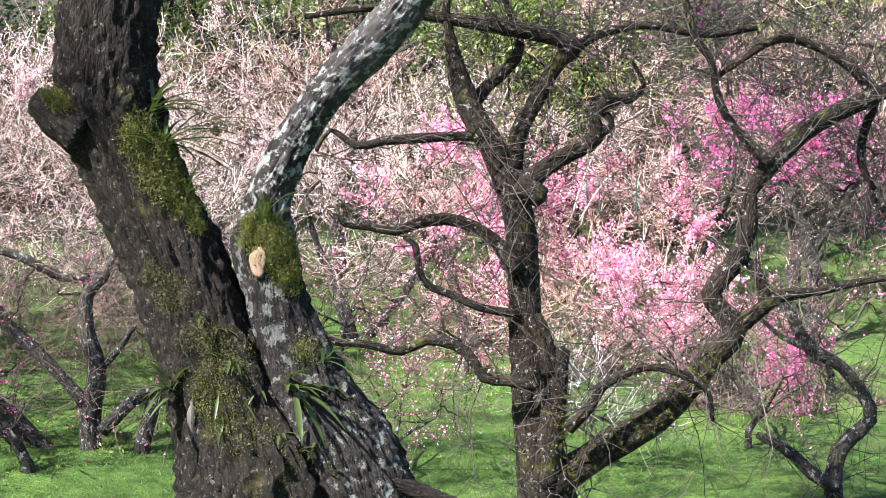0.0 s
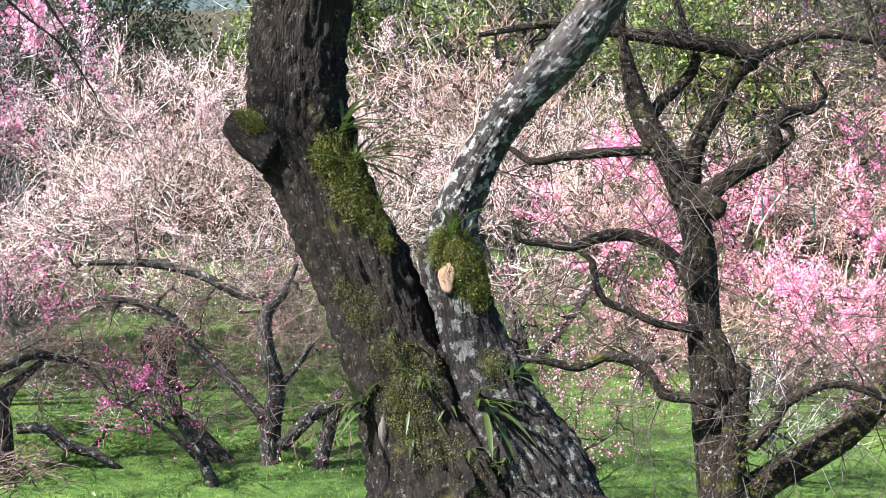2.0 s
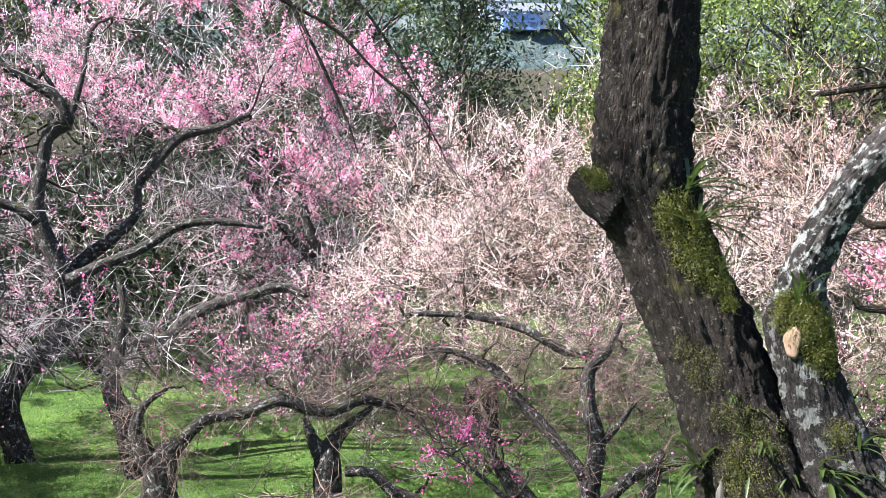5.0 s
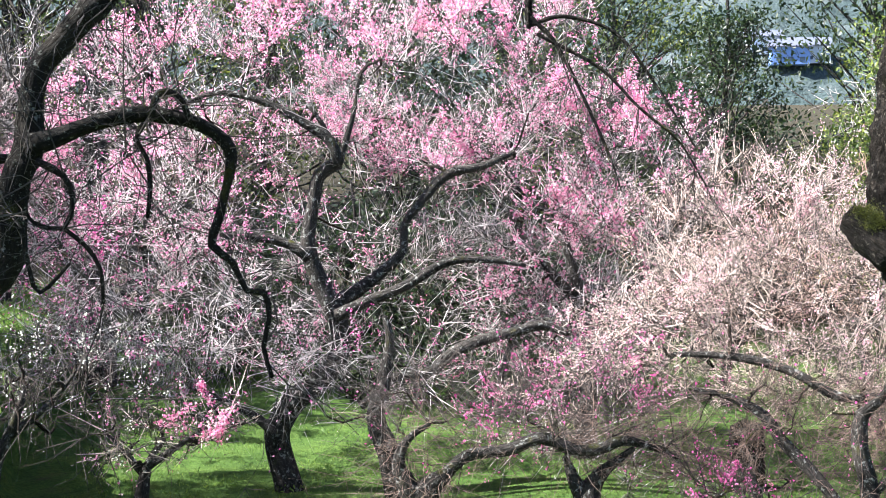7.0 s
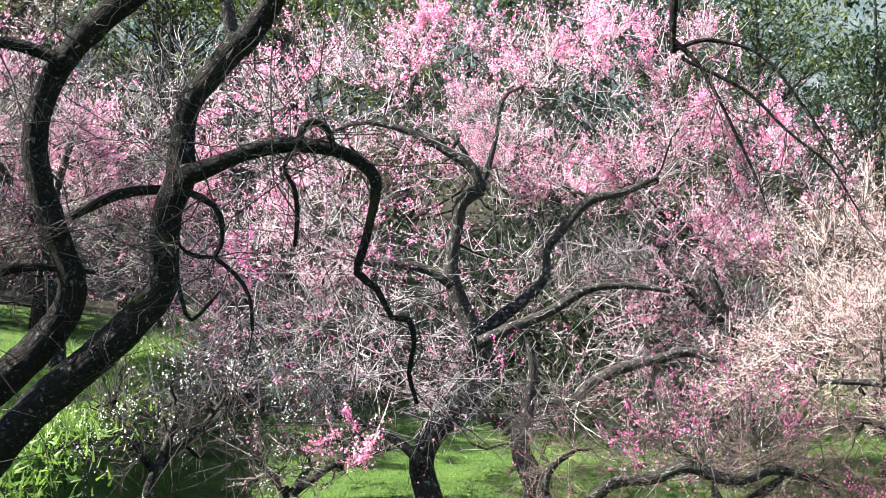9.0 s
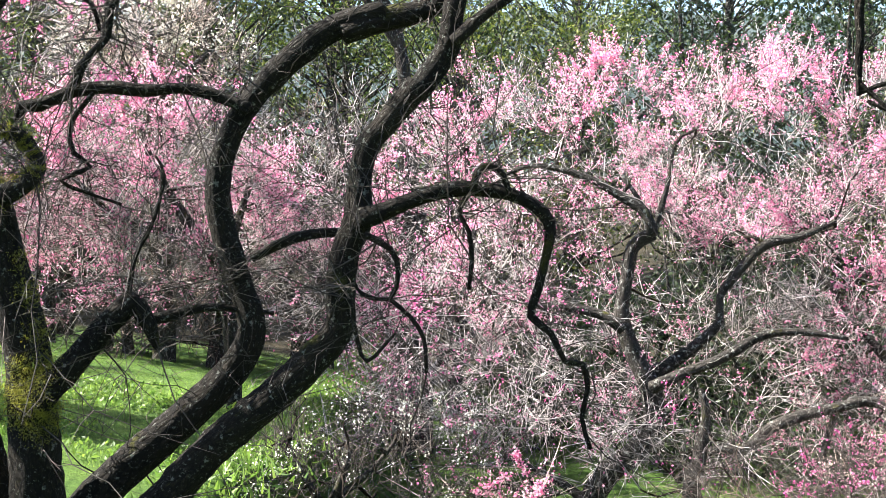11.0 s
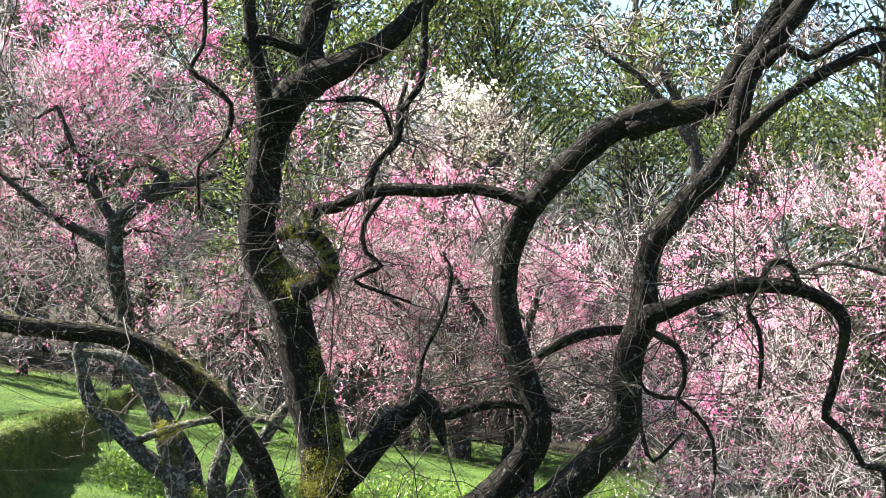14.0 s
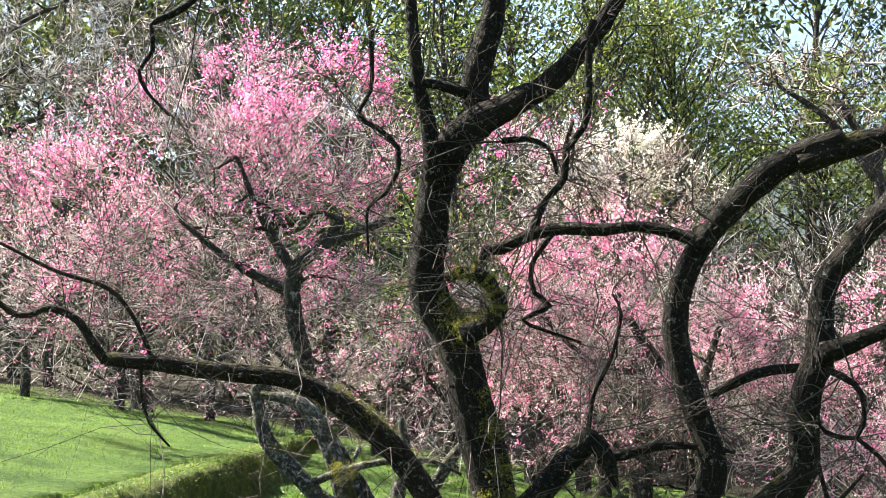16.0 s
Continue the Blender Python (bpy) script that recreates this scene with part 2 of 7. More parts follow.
def limb_mesh(name, ctrl, material, origin, sides=12, step=0.05, rough=0.12, grain=1.0):
    """A round, knobbly, furrowed limb with closed ends, about the origin of its tree."""
    q = spline(ctrl, step)
    n = len(q)
    tan = np.gradient(q[:, :3], axis=0)
    tan /= np.linalg.norm(tan, axis=1)[:, None] + 1e-9
    along = np.concatenate([[0], np.cumsum(np.linalg.norm(np.diff(q[:, :3], axis=0), axis=1))])
    side = np.cross(tan[0], (0.3, 0.9, 0.2))
    side /= np.linalg.norm(side)
    ang = np.linspace(0, 2 * math.pi, sides, endpoint=False)
    mean = float(q[:, 3].mean())
    shift = Vector((q[0, 0] * 3.7, q[0, 1] * 2.3, 0))
    verts, coords = [], []
    org = np.array(origin)
    for i in range(n):
        side = side - tan[i] * side.dot(tan[i])
        side /= np.linalg.norm(side)
        other = np.cross(tan[i], side)
        for a in ang:
            ca, sa = math.cos(a), math.sin(a)
            g = Vector((ca * mean, sa * mean, along[i] * 0.36)) + shift
            big = noise.noise(Vector((ca * 0.9, sa * 0.9, along[i] * 0.5 / (mean * 4))) + shift)
            f = big * 1.0
            if sides > 10:
                k2 = 19.0 / mean ** 0.5 * grain
                e = Vector((g.x, g.y, g.z * 0.5))
                r1, r2 = abs(noise.noise(e * k2)), abs(noise.noise(e * k2 * 2.7))
                f += (r1 - 0.22) * 1.2 + (r2 - 0.22) * 1.2
            d = side * ca + other * sa
            verts.append(q[i, :3] + d * q[i, 3] * (1 + rough * f) - org)
            coords.append(g)
    faces = []
    for i in range(n - 1):
        for j in range(sides):
            k2 = (j + 1) % sides
            faces.append((i * sides + j, i * sides + k2, (i + 1) * sides + k2, (i + 1) * sides + j))
    for ring, tip in ((0, q[0, :3] - tan[0] * q[0, 3] * 0.3), (n - 1, q[-1, :3] + tan[-1] * q[-1, 3] * 0.4)):
        verts.append(tip - org)
        coords.append(Vector((0, 0, along[ring] * 0.36)) + shift)
        c = len(verts) - 1
        for j in range(sides):
            a, b = ring * sides + j, ring * sides + (j + 1) % sides
            faces.append((b, a, c) if ring == 0 else (a, b, c))
    me = bpy.data.meshes.new(name)
    me.from_pydata([tuple(v) for v in verts], [], faces)
    me.polygons.foreach_set("use_smooth", np.ones(len(me.polygons), dtype=bool))
    me.attributes.new("grain", "FLOAT_VECTOR", "POINT").data.foreach_set("vector", np.array(coords, dtype=np.float32).ravel())
    me.materials.append(material)
    return me


def unit(v):
    return v / (np.linalg.norm(v, axis=-1, keepdims=True) + 1e-9)


def tubes(pts, rad):
    """Three-sided tubes along many lines at once: pts (N, K, 3), rad (N, K)."""
    n, k2 = rad.shape
    tan = unit(np.gradient(pts, axis=1))
    s = unit(np.cross(tan, np.array((0.31, 0.22, 0.92))))
    o = np.cross(tan, s)
    rings = [pts + rad[..., None] * (s * math.cos(a) + o * math.sin(a)) for a in (0.0, 2.094, 4.189)]
    v = np.stack(rings, axis=2).reshape(-1, 3)
    base = (np.arange(n)[:, None] * k2 + np.arange(k2 - 1)[None]).ravel() * 3
    f = [np.stack([base + a, base + b, base + 3 + b, base + 3 + a], 1) for a, b in ((0, 1), (1, 2), (2, 0))]
    return v, np.concatenate(f)


def spikes(a, b, r):
    """Thin three-sided shoots from a to b, ending in a point."""
    n = len(a)
    tan = unit(b - a)
    s = unit(np.cross(tan, np.array((0.31, 0.22, 0.92))))
    o = np.cross(tan, s)
    r = np.broadcast_to(np.asarray(r, float), (n,))[:, None]
    v = np.stack([a + r * (s * math.cos(t) + o * math.sin(t)) for t in (0.0, 2.094, 4.189)] + [b], 1).reshape(-1, 3)
    k2 = np.arange(n) * 4
    return v, np.concatenate([np.stack([k2 + i, k2 + (i + 1) % 3, k2 + 3], 1) for i in range(3)])


def join(*sets):
    """One set of vertices and triangles from several; quads are split."""
    vs, fs, m = [], [], 0
    for v, f in sets:
        if f.shape[1] == 4:
            f = np.concatenate([f[:, (0, 1, 2)], f[:, (0, 2, 3)]])
        vs.append(v)
        fs.append(f + m)
        m += len(v)
    return np.concatenate(vs), np.concatenate(fs)


def arcs(a, d, length, k2, bend, rng, wob=0.04):
    """Curved lines from a along d: they bend by the vector bend towards the end."""
    u = np.linspace(0, 1, k2)[None, :, None]
    p = a[:, None] + d[:, None] * length[:, None, None] * u + bend[:, None] * (length[:, None, None] * u ** 2)
    w = rng.normal(0, 1, (len(a), k2, 3)) * wob * length[:, None, None]
    w[:, 0] = 0
    return p + w


def blossoms(at, size, rng):
    """Small open flowers: two halves folded along the middle."""
    n = len(at)
    nrm = unit(rng.normal(0, 1, (n, 3)) + np.array((0, 0, 0.25)))
    s = unit(np.cross(nrm, rng.normal(0, 1, (n, 3))))
    o = np.cross(nrm, s)
    r = size * rng.uniform(0.55, 1.15, n)[:, None]
    fold = nrm * r * rng.uniform(0.2, 0.7, (n, 1))
    v = np.stack([at - s * r, at + s * r * 0.9, at + o * r + fold, at - o * r + fold], 1).reshape(-1, 3)
    b = np.arange(n) * 4
    return v, np.concatenate([np.stack([b, b + 1, b + 2], 1), np.stack([b + 1, b, b + 3], 1)])


def leaves(at, size, rng, aspect=0.42, droop=0.3):
    """Pointed leaves, folded along the middle: two triangles each."""
    n = len(at)
    d = unit(rng.normal(0, 1, (n, 3)) - np.array((0, 0, droop)))
    s = unit(np.cross(d, rng.normal(0, 1, (n, 3))))
    L = (size * rng.uniform(0.6, 1.25, n))[:, None]
    up = np.cross(s, d)
    v = np.stack([at, at + d * L * 0.5 + s * L * aspect * 0.5 + up * L * 0.06, at + d * L, at + d * L * 0.5 - s * L * aspect * 0.5 + up * L * 0.06], 1).reshape(-1, 3)
    b = np.arange(n) * 4
    return v, np.concatenate([np.stack([b, b + 1, b + 2], 1), np.stack([b, b + 2, b + 3], 1)])


def in_blobs(blobs, n, rng, shell=0.0):
    """Random points in a set of ellipsoids (x, y, z, rx, ry, rz)."""
    bl = np.array(blobs, dtype=float)
    vol = bl[:, 3] * bl[:, 4] * bl[:, 5]
    i = rng.choice(len(bl), n, p=vol / vol.sum())
    d = unit(rng.normal(0, 1, (n, 3)))
    r = rng.uniform(shell ** 3, 1, n) ** (1 / 3)
    return bl[i, :3] + d * r[:, None] * bl[i, 3:]


def crown(tree, starts, blobs, n_branch, n_twig, rng, twig_mat, branch_mat, petal=None, n_petal=0, size=0.012, up=0.35, twig_len=(0.25, 0.7),
          twig_r=0.003, patch=0.0, branch_r=0.017, side=5, petal_label="", per=7, top=1.0):
    """Branches that sweep out from the limbs to fill the blobs, outer twigs with side shoots, and blossom strung along some of them."""
    org = np.array(tree.location)
    bl = np.array(blobs, dtype=float)
    vol = bl[:, 3] * bl[:, 4] * bl[:, 5]
    mid = (bl[:, :3] * vol[:, None]).sum(0) / vol.sum()
    z_top, z_low = float((bl[:, 2] + bl[:, 5]).max()), float((bl[:, 2] - bl[:, 5]).min())
    base = mid - np.array((0, 0, 0.25 * (z_top - z_low)))

    def shell(p):
        return np.clip(np.min(np.linalg.norm((p[:, None] - bl[None, :, :3]) / bl[None, :, 3:], axis=2), axis=1), 0, 1.3)

    nodes = np.array(starts, dtype=float)
    tg = in_blobs(blobs, n_branch, rng, 0.35)
    dist = np.min(np.linalg.norm(tg[:, None] - nodes[None], axis=2), axis=1)
    tg = tg[np.argsort(dist)]
    K = 6
    lines, rads = [], []
    pool = np.zeros((len(nodes) + n_branch * (K - 2), 3))
    pool_t = np.zeros_like(pool)
    pool_r = np.full(len(pool), branch_r)
    m = len(nodes)
    pool[:m] = nodes
    pool_t[:m] = unit(nodes - base)
    u = np.linspace(0, 1, K)[:, None]
    h00, h10, h01, h11 = 2 * u ** 3 - 3 * u ** 2 + 1, u ** 3 - 2 * u ** 2 + u, 3 * u ** 2 - 2 * u ** 3, u ** 3 - u ** 2
    for t in tg:
        i = int(np.argmin(((pool[:m] - t) ** 2).sum(1)))
        a = pool[i]
        L = float(np.linalg.norm(t - a))
        out = unit(t - base)
        p = h00 * a + h10 * pool_t[i] * L * 0.7 + h01 * t + h11 * (out * 0.5 + rng.normal(0, 0.5, 3)) * L
        p = p + rng.normal(0, 0.05 * L, (K, 3)) * np.minimum(1, 3 * u)
        r0 = min(pool_r[i], branch_r) * 0.88
        r = np.linspace(r0, max(r0 * 0.55, twig_r), K)
        lines.append(p)
        rads.append(r)
        pool[m:m + K - 2] = p[2:]
        pool_t[m:m + K - 2] = unit(np.gradient(p, axis=0))[2:]
        pool_r[m:m + K - 2] = r[2:]
        m += K - 2
    br, rr = np.array(lines), np.array(rads)
    v, f = tubes(br, rr)
    part("branchwork", mesh_of("branchwork", v - org, f, branch_mat, True), tree, "thin crooked branches", "stuff")
    flat = br[:, 1:].reshape(-1, 3)
    tan = unit(np.gradient(br, axis=1))[:, 1:].reshape(-1, 3)
    w = 0.15 + shell(flat) ** 2
    i = rng.choice(len(flat), n_twig, p=w / w.sum())
    L = rng.uniform(*twig_len, n_twig)
    out = unit(flat[i] - base)
    high = np.clip((flat[i, 2] - z_low) / (z_top - z_low), 0, 1)
    lift = np.array((0, 0, 1.0)) * (up * (0.1 + 1.4 * high ** 2))[:, None]
    d = unit(tan[i] * 0.45 + out * 0.25 + rng.normal(0, 0.6, (n_twig, 3)) + lift)
    tw = arcs(flat[i], d, L, 4, rng.normal(0, 0.2, (n_twig, 3)) + lift * 0.3, rng, 0.03)
    tr = np.array((1.0, 0.85, 0.65, 0.3))[None] * twig_r * rng.uniform(0.6, 1.4, (n_twig, 1))
    sets = [tubes(tw[:, (0, 2)], tr[:, (0, 2)]), spikes(tw[:, 2], tw[:, 3], tr[:, 2])]
    ns = n_twig * side
    j = np.repeat(np.arange(n_twig), side)
    w = rng.uniform(0.12, 0.97, ns) * 3
    sg = np.minimum(w.astype(int), 2)
    a = tw[j, sg] + (tw[j, sg + 1] - tw[j, sg]) * (w - sg)[:, None]
    b = a + unit(d[j] * 0.6 + unit(rng.normal(0, 1, (ns, 3))) + lift[j] * 0.3) * (L[j] * rng.uniform(0.2, 0.6, ns) * (1.15 - w / 3))[:, None]
    sets.append(spikes(a, b, twig_r * 0.62))
    sv, sf = join(*sets)
    part("twigwork", mesh_of("twigwork", sv - org, sf, twig_mat), tree, "dense fine twigs", "stuff")
    if petal is None or not n_petal:
        return
    c = tw[:, 2]
    z = c[:, 2]
    w = np.array([max(0.015, 1.3 * noise.noise(Vector(p) * 1.3 + Vector((7.1, 0, 0))) + 0.5 - patch) ** 2 for p in c])
    w *= (0.12 + top * np.clip((z - z.min()) / (np.quantile(z, 0.95) - z.min()), 0, 1) ** 1.6) * (0.15 + shell(c) ** 2) * rng.uniform(0.05, 1, n_twig)
    n = n_petal // per
    q = np.repeat(rng.choice(n_twig, n, p=w / w.sum()), per)
    n = len(q)
    s = np.where(rng.uniform(0, 1, n) < 0.6, -1, q * side + rng.integers(0, side, n))
    wm = rng.uniform(0.15, 1, n) * 3
    sg = np.minimum(wm.astype(int), 2)
    at = np.where((s < 0)[:, None], tw[q, sg] + (tw[q, sg + 1] - tw[q, sg]) * (wm - sg)[:, None], a[s] + (b[s] - a[s]) * rng.uniform(0.1, 1, (n, 1)))
    v, f = blossoms(at + rng.normal(0, 0.014, (n, 3)), size, rng)
    part("blossom", mesh_of("blossom", v - org, f, petal), tree, petal_label, "stuff")


def limbs(tree, mats, rows, sides=10, step=0.07, rough=0.12, grain=1.0):
    """Each row: part name, control points. Returns points along all of them."""
    pts = []
    for i, (nm, ctrl) in enumerate(rows):
        if nm in ("trunk", "stem"):
            x, y, z, r = ctrl[0]
            ground = float(height(x, y))
            if z > ground - 0.1:
                ctrl = [(x, y, ground - 0.2, r * 1.3)] + ([(x, y, (z + ground) / 2, r * 1.1)] if z - ground > 0.5 else []) + list(ctrl)
        mat = mats[nm] if isinstance(mats, dict) and nm in mats else (mats["else"] if isinstance(mats, dict) else mats)
        part(nm, limb_mesh(nm, ctrl, mat, tree.location, sides if ctrl[0][3] > 0.02 else max(6, sides // 2), step, rough, grain), tree)
        pts.append(spline(ctrl, 0.15)[:, :3])
    return np.vstack(pts)


def small_shoots(tree, starts, n, rng, mat, length=(0.2, 0.6), r=0.003, up=0.2, name="twigwork", petal=None, n_petal=0, size=0.012):
    """Loose thin shoots on limbs."""
    org = np.array(tree.location)
    a = starts[rng.integers(0, len(starts), n)]
    d = unit(rng.normal(0, 1, (n, 3)) + np.array((0, 0, up)))
    L = rng.uniform(*length, n)
    p = arcs(a, d, L, 6, rng.normal(0, 0.4, (n, 3)), rng, 0.03)
    v, f = tubes(p, np.linspace(1, 0.35, 6)[None] * r * rng.uniform(0.7, 1.5, (n, 1)))
    j = rng.integers(0, n, n * 3)
    q = rng.integers(1, 6, n * 3)
    d2 = unit(d[j] + rng.normal(0, 0.8, (n * 3, 3)))
    s = arcs(p[j, q], d2, L[j] * rng.uniform(0.2, 0.55, n * 3), 3, rng.normal(0, 0.3, (n * 3, 3)), rng, 0.05)
    v2, f2 = tubes(s, np.linspace(0.6, 0.3, 3)[None] * r * np.ones((n * 3, 1)))
    part(name, mesh_of(name, np.concatenate([v, v2]) - org, np.concatenate([f, f2 + len(v)]), mat, True), tree, "sparse bare twigs", "stuff")
    if n_petal:
        allp = np.concatenate([p.reshape(-1, 3), s.reshape(-1, 3)])
        at = allp[rng.integers(0, len(allp), n_petal)] + rng.normal(0, 0.01, (n_petal, 3))
        v, f = blossoms(at, size, rng)
        part("blossom", mesh_of("blossom", v - org, f, petal), tree, "scattered pink blossom", "stuff")


# ---- ground ----
def smooth(a, b, x):
    t = np.clip((x - a) / (b - a), 0, 1)
    return t * t * (3 - 2 * t)


WALL_A, WALL_D = np.array((-5.50, 6.67)), np.array((-0.500, 0.866))  # upper terrace wall: a point on its top edge and its run


def edge_b(y):
    """x of the lower terrace's bank at a given y."""
    return -2.9 - 0.17 * (y - 9.0)


def height(x, y):
    x, y = np.asarray(x, float), np.asarray(y, float)
    r = np.hypot(x, y)
    low = -1.2 * smooth(2.5, 8.5, r) + 0.09 * np.maximum(r - 17, 0)
    low = low + 0.05 * np.sin(x * 1.3 + y * 0.4) * np.cos(y * 0.9)
    off = -((x - WALL_A[0]) * WALL_D[1] - (y - WALL_A[1]) * WALL_D[0])
    mid = 0.72 - 0.15 * np.clip(-off, 0, 8) + 0.03 * (np.clip(r, 7, 22) - 12)
    m = smooth(-0.15, 0.35, edge_b(y) - x) * smooth(4.0, 8.0, y)
    z = low * (1 - m) + mid * m
    top = 1.06 + 0.15 * np.clip(off, 0, 9) + 0.05 * np.maximum(off - 9, 0)
    u = smooth(0.02, 0.22, off) * smooth(1.8, 4.0, y)
    z = z * (1 - u) + top * u
    far = smooth(22, 45, r)
    z = z * (1 - far) + far * (1.5 + 0.06 * (r - 24))
    return z + 0.02 * np.sin(3.1 * x + 1.7 * y) + 0.015 * np.sin(5.3 * y - 2.2 * x)


def axis(inner, fine, outer, n):
    a = np.arange(-inner, inner + 1e-6, fine)
    b = inner * (outer / inner) ** (np.arange(1, n + 1) / n)
    return np.concatenate([-b[::-1], a, b])


gx, gy = axis(26, 0.3, 900, 20), axis(26, 0.3, 900, 20)
gx, gy = np.unique(np.concatenate([gx, np.arange(-12.05, -3, 0.3)])), np.unique(np.concatenate([gy, np.arange(4.15, 16, 0.3)]))
X, Y = np.meshgrid(gx, gy)
Z = height(X, Y)
idx = np.arange(X.size).reshape(X.shape)
gf = np.stack([idx[:-1, :-1], idx[:-1, 1:], idx[1:, 1:], idx[1:, :-1]], -1).reshape(-1, 4)
tagged(new("ground", mesh_of("ground", np.stack([X, Y, Z], -1).reshape(-1, 3), gf, M_GROUND, True)), "sunlit green lawn on gently terraced ground", "ground", "", "structure")




# ---- upper terrace wall ----
def bank(name, line, label, thick=0.12, mat=M_BANK, rough=0.10):
    """A mossy wall along a line of (x, y, foot, top)."""
    p = np.array(line)
    seg = np.concatenate([[0], np.cumsum(np.linalg.norm(np.diff(p[:, :2], axis=0), axis=1))])
    u = np.arange(0, seg[-1], 0.06)
    q = np.stack([np.interp(u, seg, p[:, i]) for i in range(4)], 1)
    t = np.gradient(q[:, :2], axis=0)
    t /= np.linalg.norm(t, axis=1)[:, None]
    out = np.stack([t[:, 1], -t[:, 0]], 1)
    prof = [(0.10, -0.25), (0.16, 0.0), (0.10, 0.15), (0.07, 0.3), (0.05, 0.45), (0.04, 0.6), (0.03, 0.75), (0.02, 0.88), (-0.01, 0.95), (-0.06, 0.99), (-0.14, 1.0), (-0.24, 0.98), (-0.36, 0.85), (-0.5, 0.6)]
    v = []
    for i in range(len(q)):
        for o, h in prof:
            a = Vector((q[i, 0] * 3, q[i, 1] * 3, h * 3))
            n = noise.noise(a) * rough + noise.noise(a * 3.1) * rough * 0.55 + noise.noise(a * 8) * rough * 0.25
            z = q[i, 2] + (q[i, 3] - q[i, 2]) * h + n * 0.6 * (0.9 < h < 0.985)
            v.append((q[i, 0] + out[i, 0] * (o + n), q[i, 1] + out[i, 1] * (o + n), z))
    m = len(prof)
    idx2 = np.arange(len(q) * m).reshape(len(q), m)
    f = np.stack([idx2[:-1, :-1], idx2[1:, :-1], idx2[1:, 1:], idx2[:-1, 1:]], -1).reshape(-1, 4)
    return tagged(new(name, mesh_of(name, v, f, mat, True)), label, "wall", "", "structure")


run = np.arange(-4.6, 30, 1.4)
wl = []
for d in run:
    a = WALL_A + WALL_D * d
    foot = WALL_A + WALL_D * d + np.array((WALL_D[1], -WALL_D[0])) * 0.35
    wl.append((a[0], a[1], float(height(foot[0], foot[1])), 0.2 + 0.9 * min(1.0, max(0.0, (a[1] - 2.6) / 1.4))))
wall_a = wl
bank("wall_upper", wl, "low mossy terrace wall below the lawn", rough=0.055)
wl = []
for y in np.arange(5.0, 24, 1.0):
    x = edge_b(y) - 0.1
    wl.append((x, y, float(height(x + 0.6, y)), float(height(x - 0.6, y)) + 0.05))
bank("wall_lower", wl, "dark grassy bank along the lower lawn", mat=M_GROUND)


# ---- grass ----
def lawn(name, n, xs, ys, keep, label, h=0.035):
    x, y = GR.uniform(*xs, n), GR.uniform(*ys, n)
    ok = keep(x, y)
    x, y = x[ok], y[ok]
    a = np.stack([x, y, height(x, y) - 0.005], 1)
    m = len(a)
    d = unit(GR.normal(0, 0.45, (m, 3)) + np.array((0, 0, 1)))
    s = unit(np.cross(d, GR.normal(0, 1, (m, 3))))
    L = h * GR.uniform(0.5, 1.6, m)[:, None]
    v = np.stack([a - s * L * 0.13, a + s * L * 0.13, a + d * L], 1).reshape(-1, 3)
    tagged(new(name, mesh_of(name, v, np.arange(m * 3).reshape(-1, 3), M_GRASS)), label, "grass", "", "stuff")


GR = np.random.default_rng(5)
side_of = lambda x, y: -((x - WALL_A[0]) * WALL_D[1] - (y - WALL_A[1]) * WALL_D[0])
lawn("grass", 50000, (-12, -3), (8, 17), lambda x, y: (side_of(x, y) < -0.2) & (x < edge_b(y) - 0.5), "short green lawn grass on the middle terrace", 0.024)
lawn("grass", 75000, (-18, -4.6), (4.2, 20), lambda x, y: side_of(x, y) > 0.5, "short sunlit lawn grass on the upper terrace", 0.024)
lawn("grass", 80000, (-3, 9), (7.5, 17), lambda x, y: x > edge_b(y) + 0.6, "short green lawn grass under the plum trees", 0.024)


def fringe(name, line, n, label, h=0.07, wide=0.22, mat=None):
    """Grass and moss blades hanging over the rim of a bank."""
    p = np.array(line)
    i = GR.integers(0, len(p) - 1, n)
    u = GR.uniform(0, 1, (n, 1))
    q = p[i] * (1 - u) + p[i + 1] * u
    a = np.stack([q[:, 0] + GR.normal(0, wide, n), q[:, 1] + GR.normal(0, wide, n), q[:, 3] + 0.02], 1)
    d = unit(GR.normal(0, 0.6, (n, 3)) + np.array((0, 0, 0.6)))
    s2 = unit(np.cross(d, GR.normal(0, 1, (n, 3))))
    L = h * GR.uniform(0.4, 1.6, n)[:, None]
    v = np.stack([a - s2 * L * 0.1, a + s2 * L * 0.1, a + d * L], 1).reshape(-1, 3)
    tagged(new(name, mesh_of(name, v, np.arange(n * 3).reshape(-1, 3), mat or M_GRASS)), label, "grass", "", "stuff")


fringe("grass", wl, 9000, "longer grass along the dark bank")
fringe("grass", wall_a[:16], 6000, "grass and moss on the rim of the wall", 0.02, 0.08)


def bank_moss(name, line, n, label):
    """Tufts of moss and small ferns on the face of a bank."""
    p = np.array(line)
    i = GR.integers(0, len(p) - 1, n)
    u, h = GR.uniform(0, 1, (n, 1)), GR.uniform(0, 1, n) ** 0.6
    q = p[i] * (1 - u) + p[i + 1] * u
    out = np.array((WALL_D[1], -WALL_D[0]))
    o = 0.16 - 0.16 * h + GR.normal(0, 0.03, n)
    v, f = leaves(np.stack([q[:, 0] + out[0] * o, q[:, 1] + out[1] * o, q[:, 2] + (q[:, 3] - q[:, 2]) * h], 1), 0.015, GR, 0.3, 0.4)
    tagged(new(name, mesh_of(name, v, f, M_MOSS_DEEP)), label, "moss", "", "stuff")


bank_moss("moss", wall_a[:11], 24000, "green moss hanging on the wall's face")
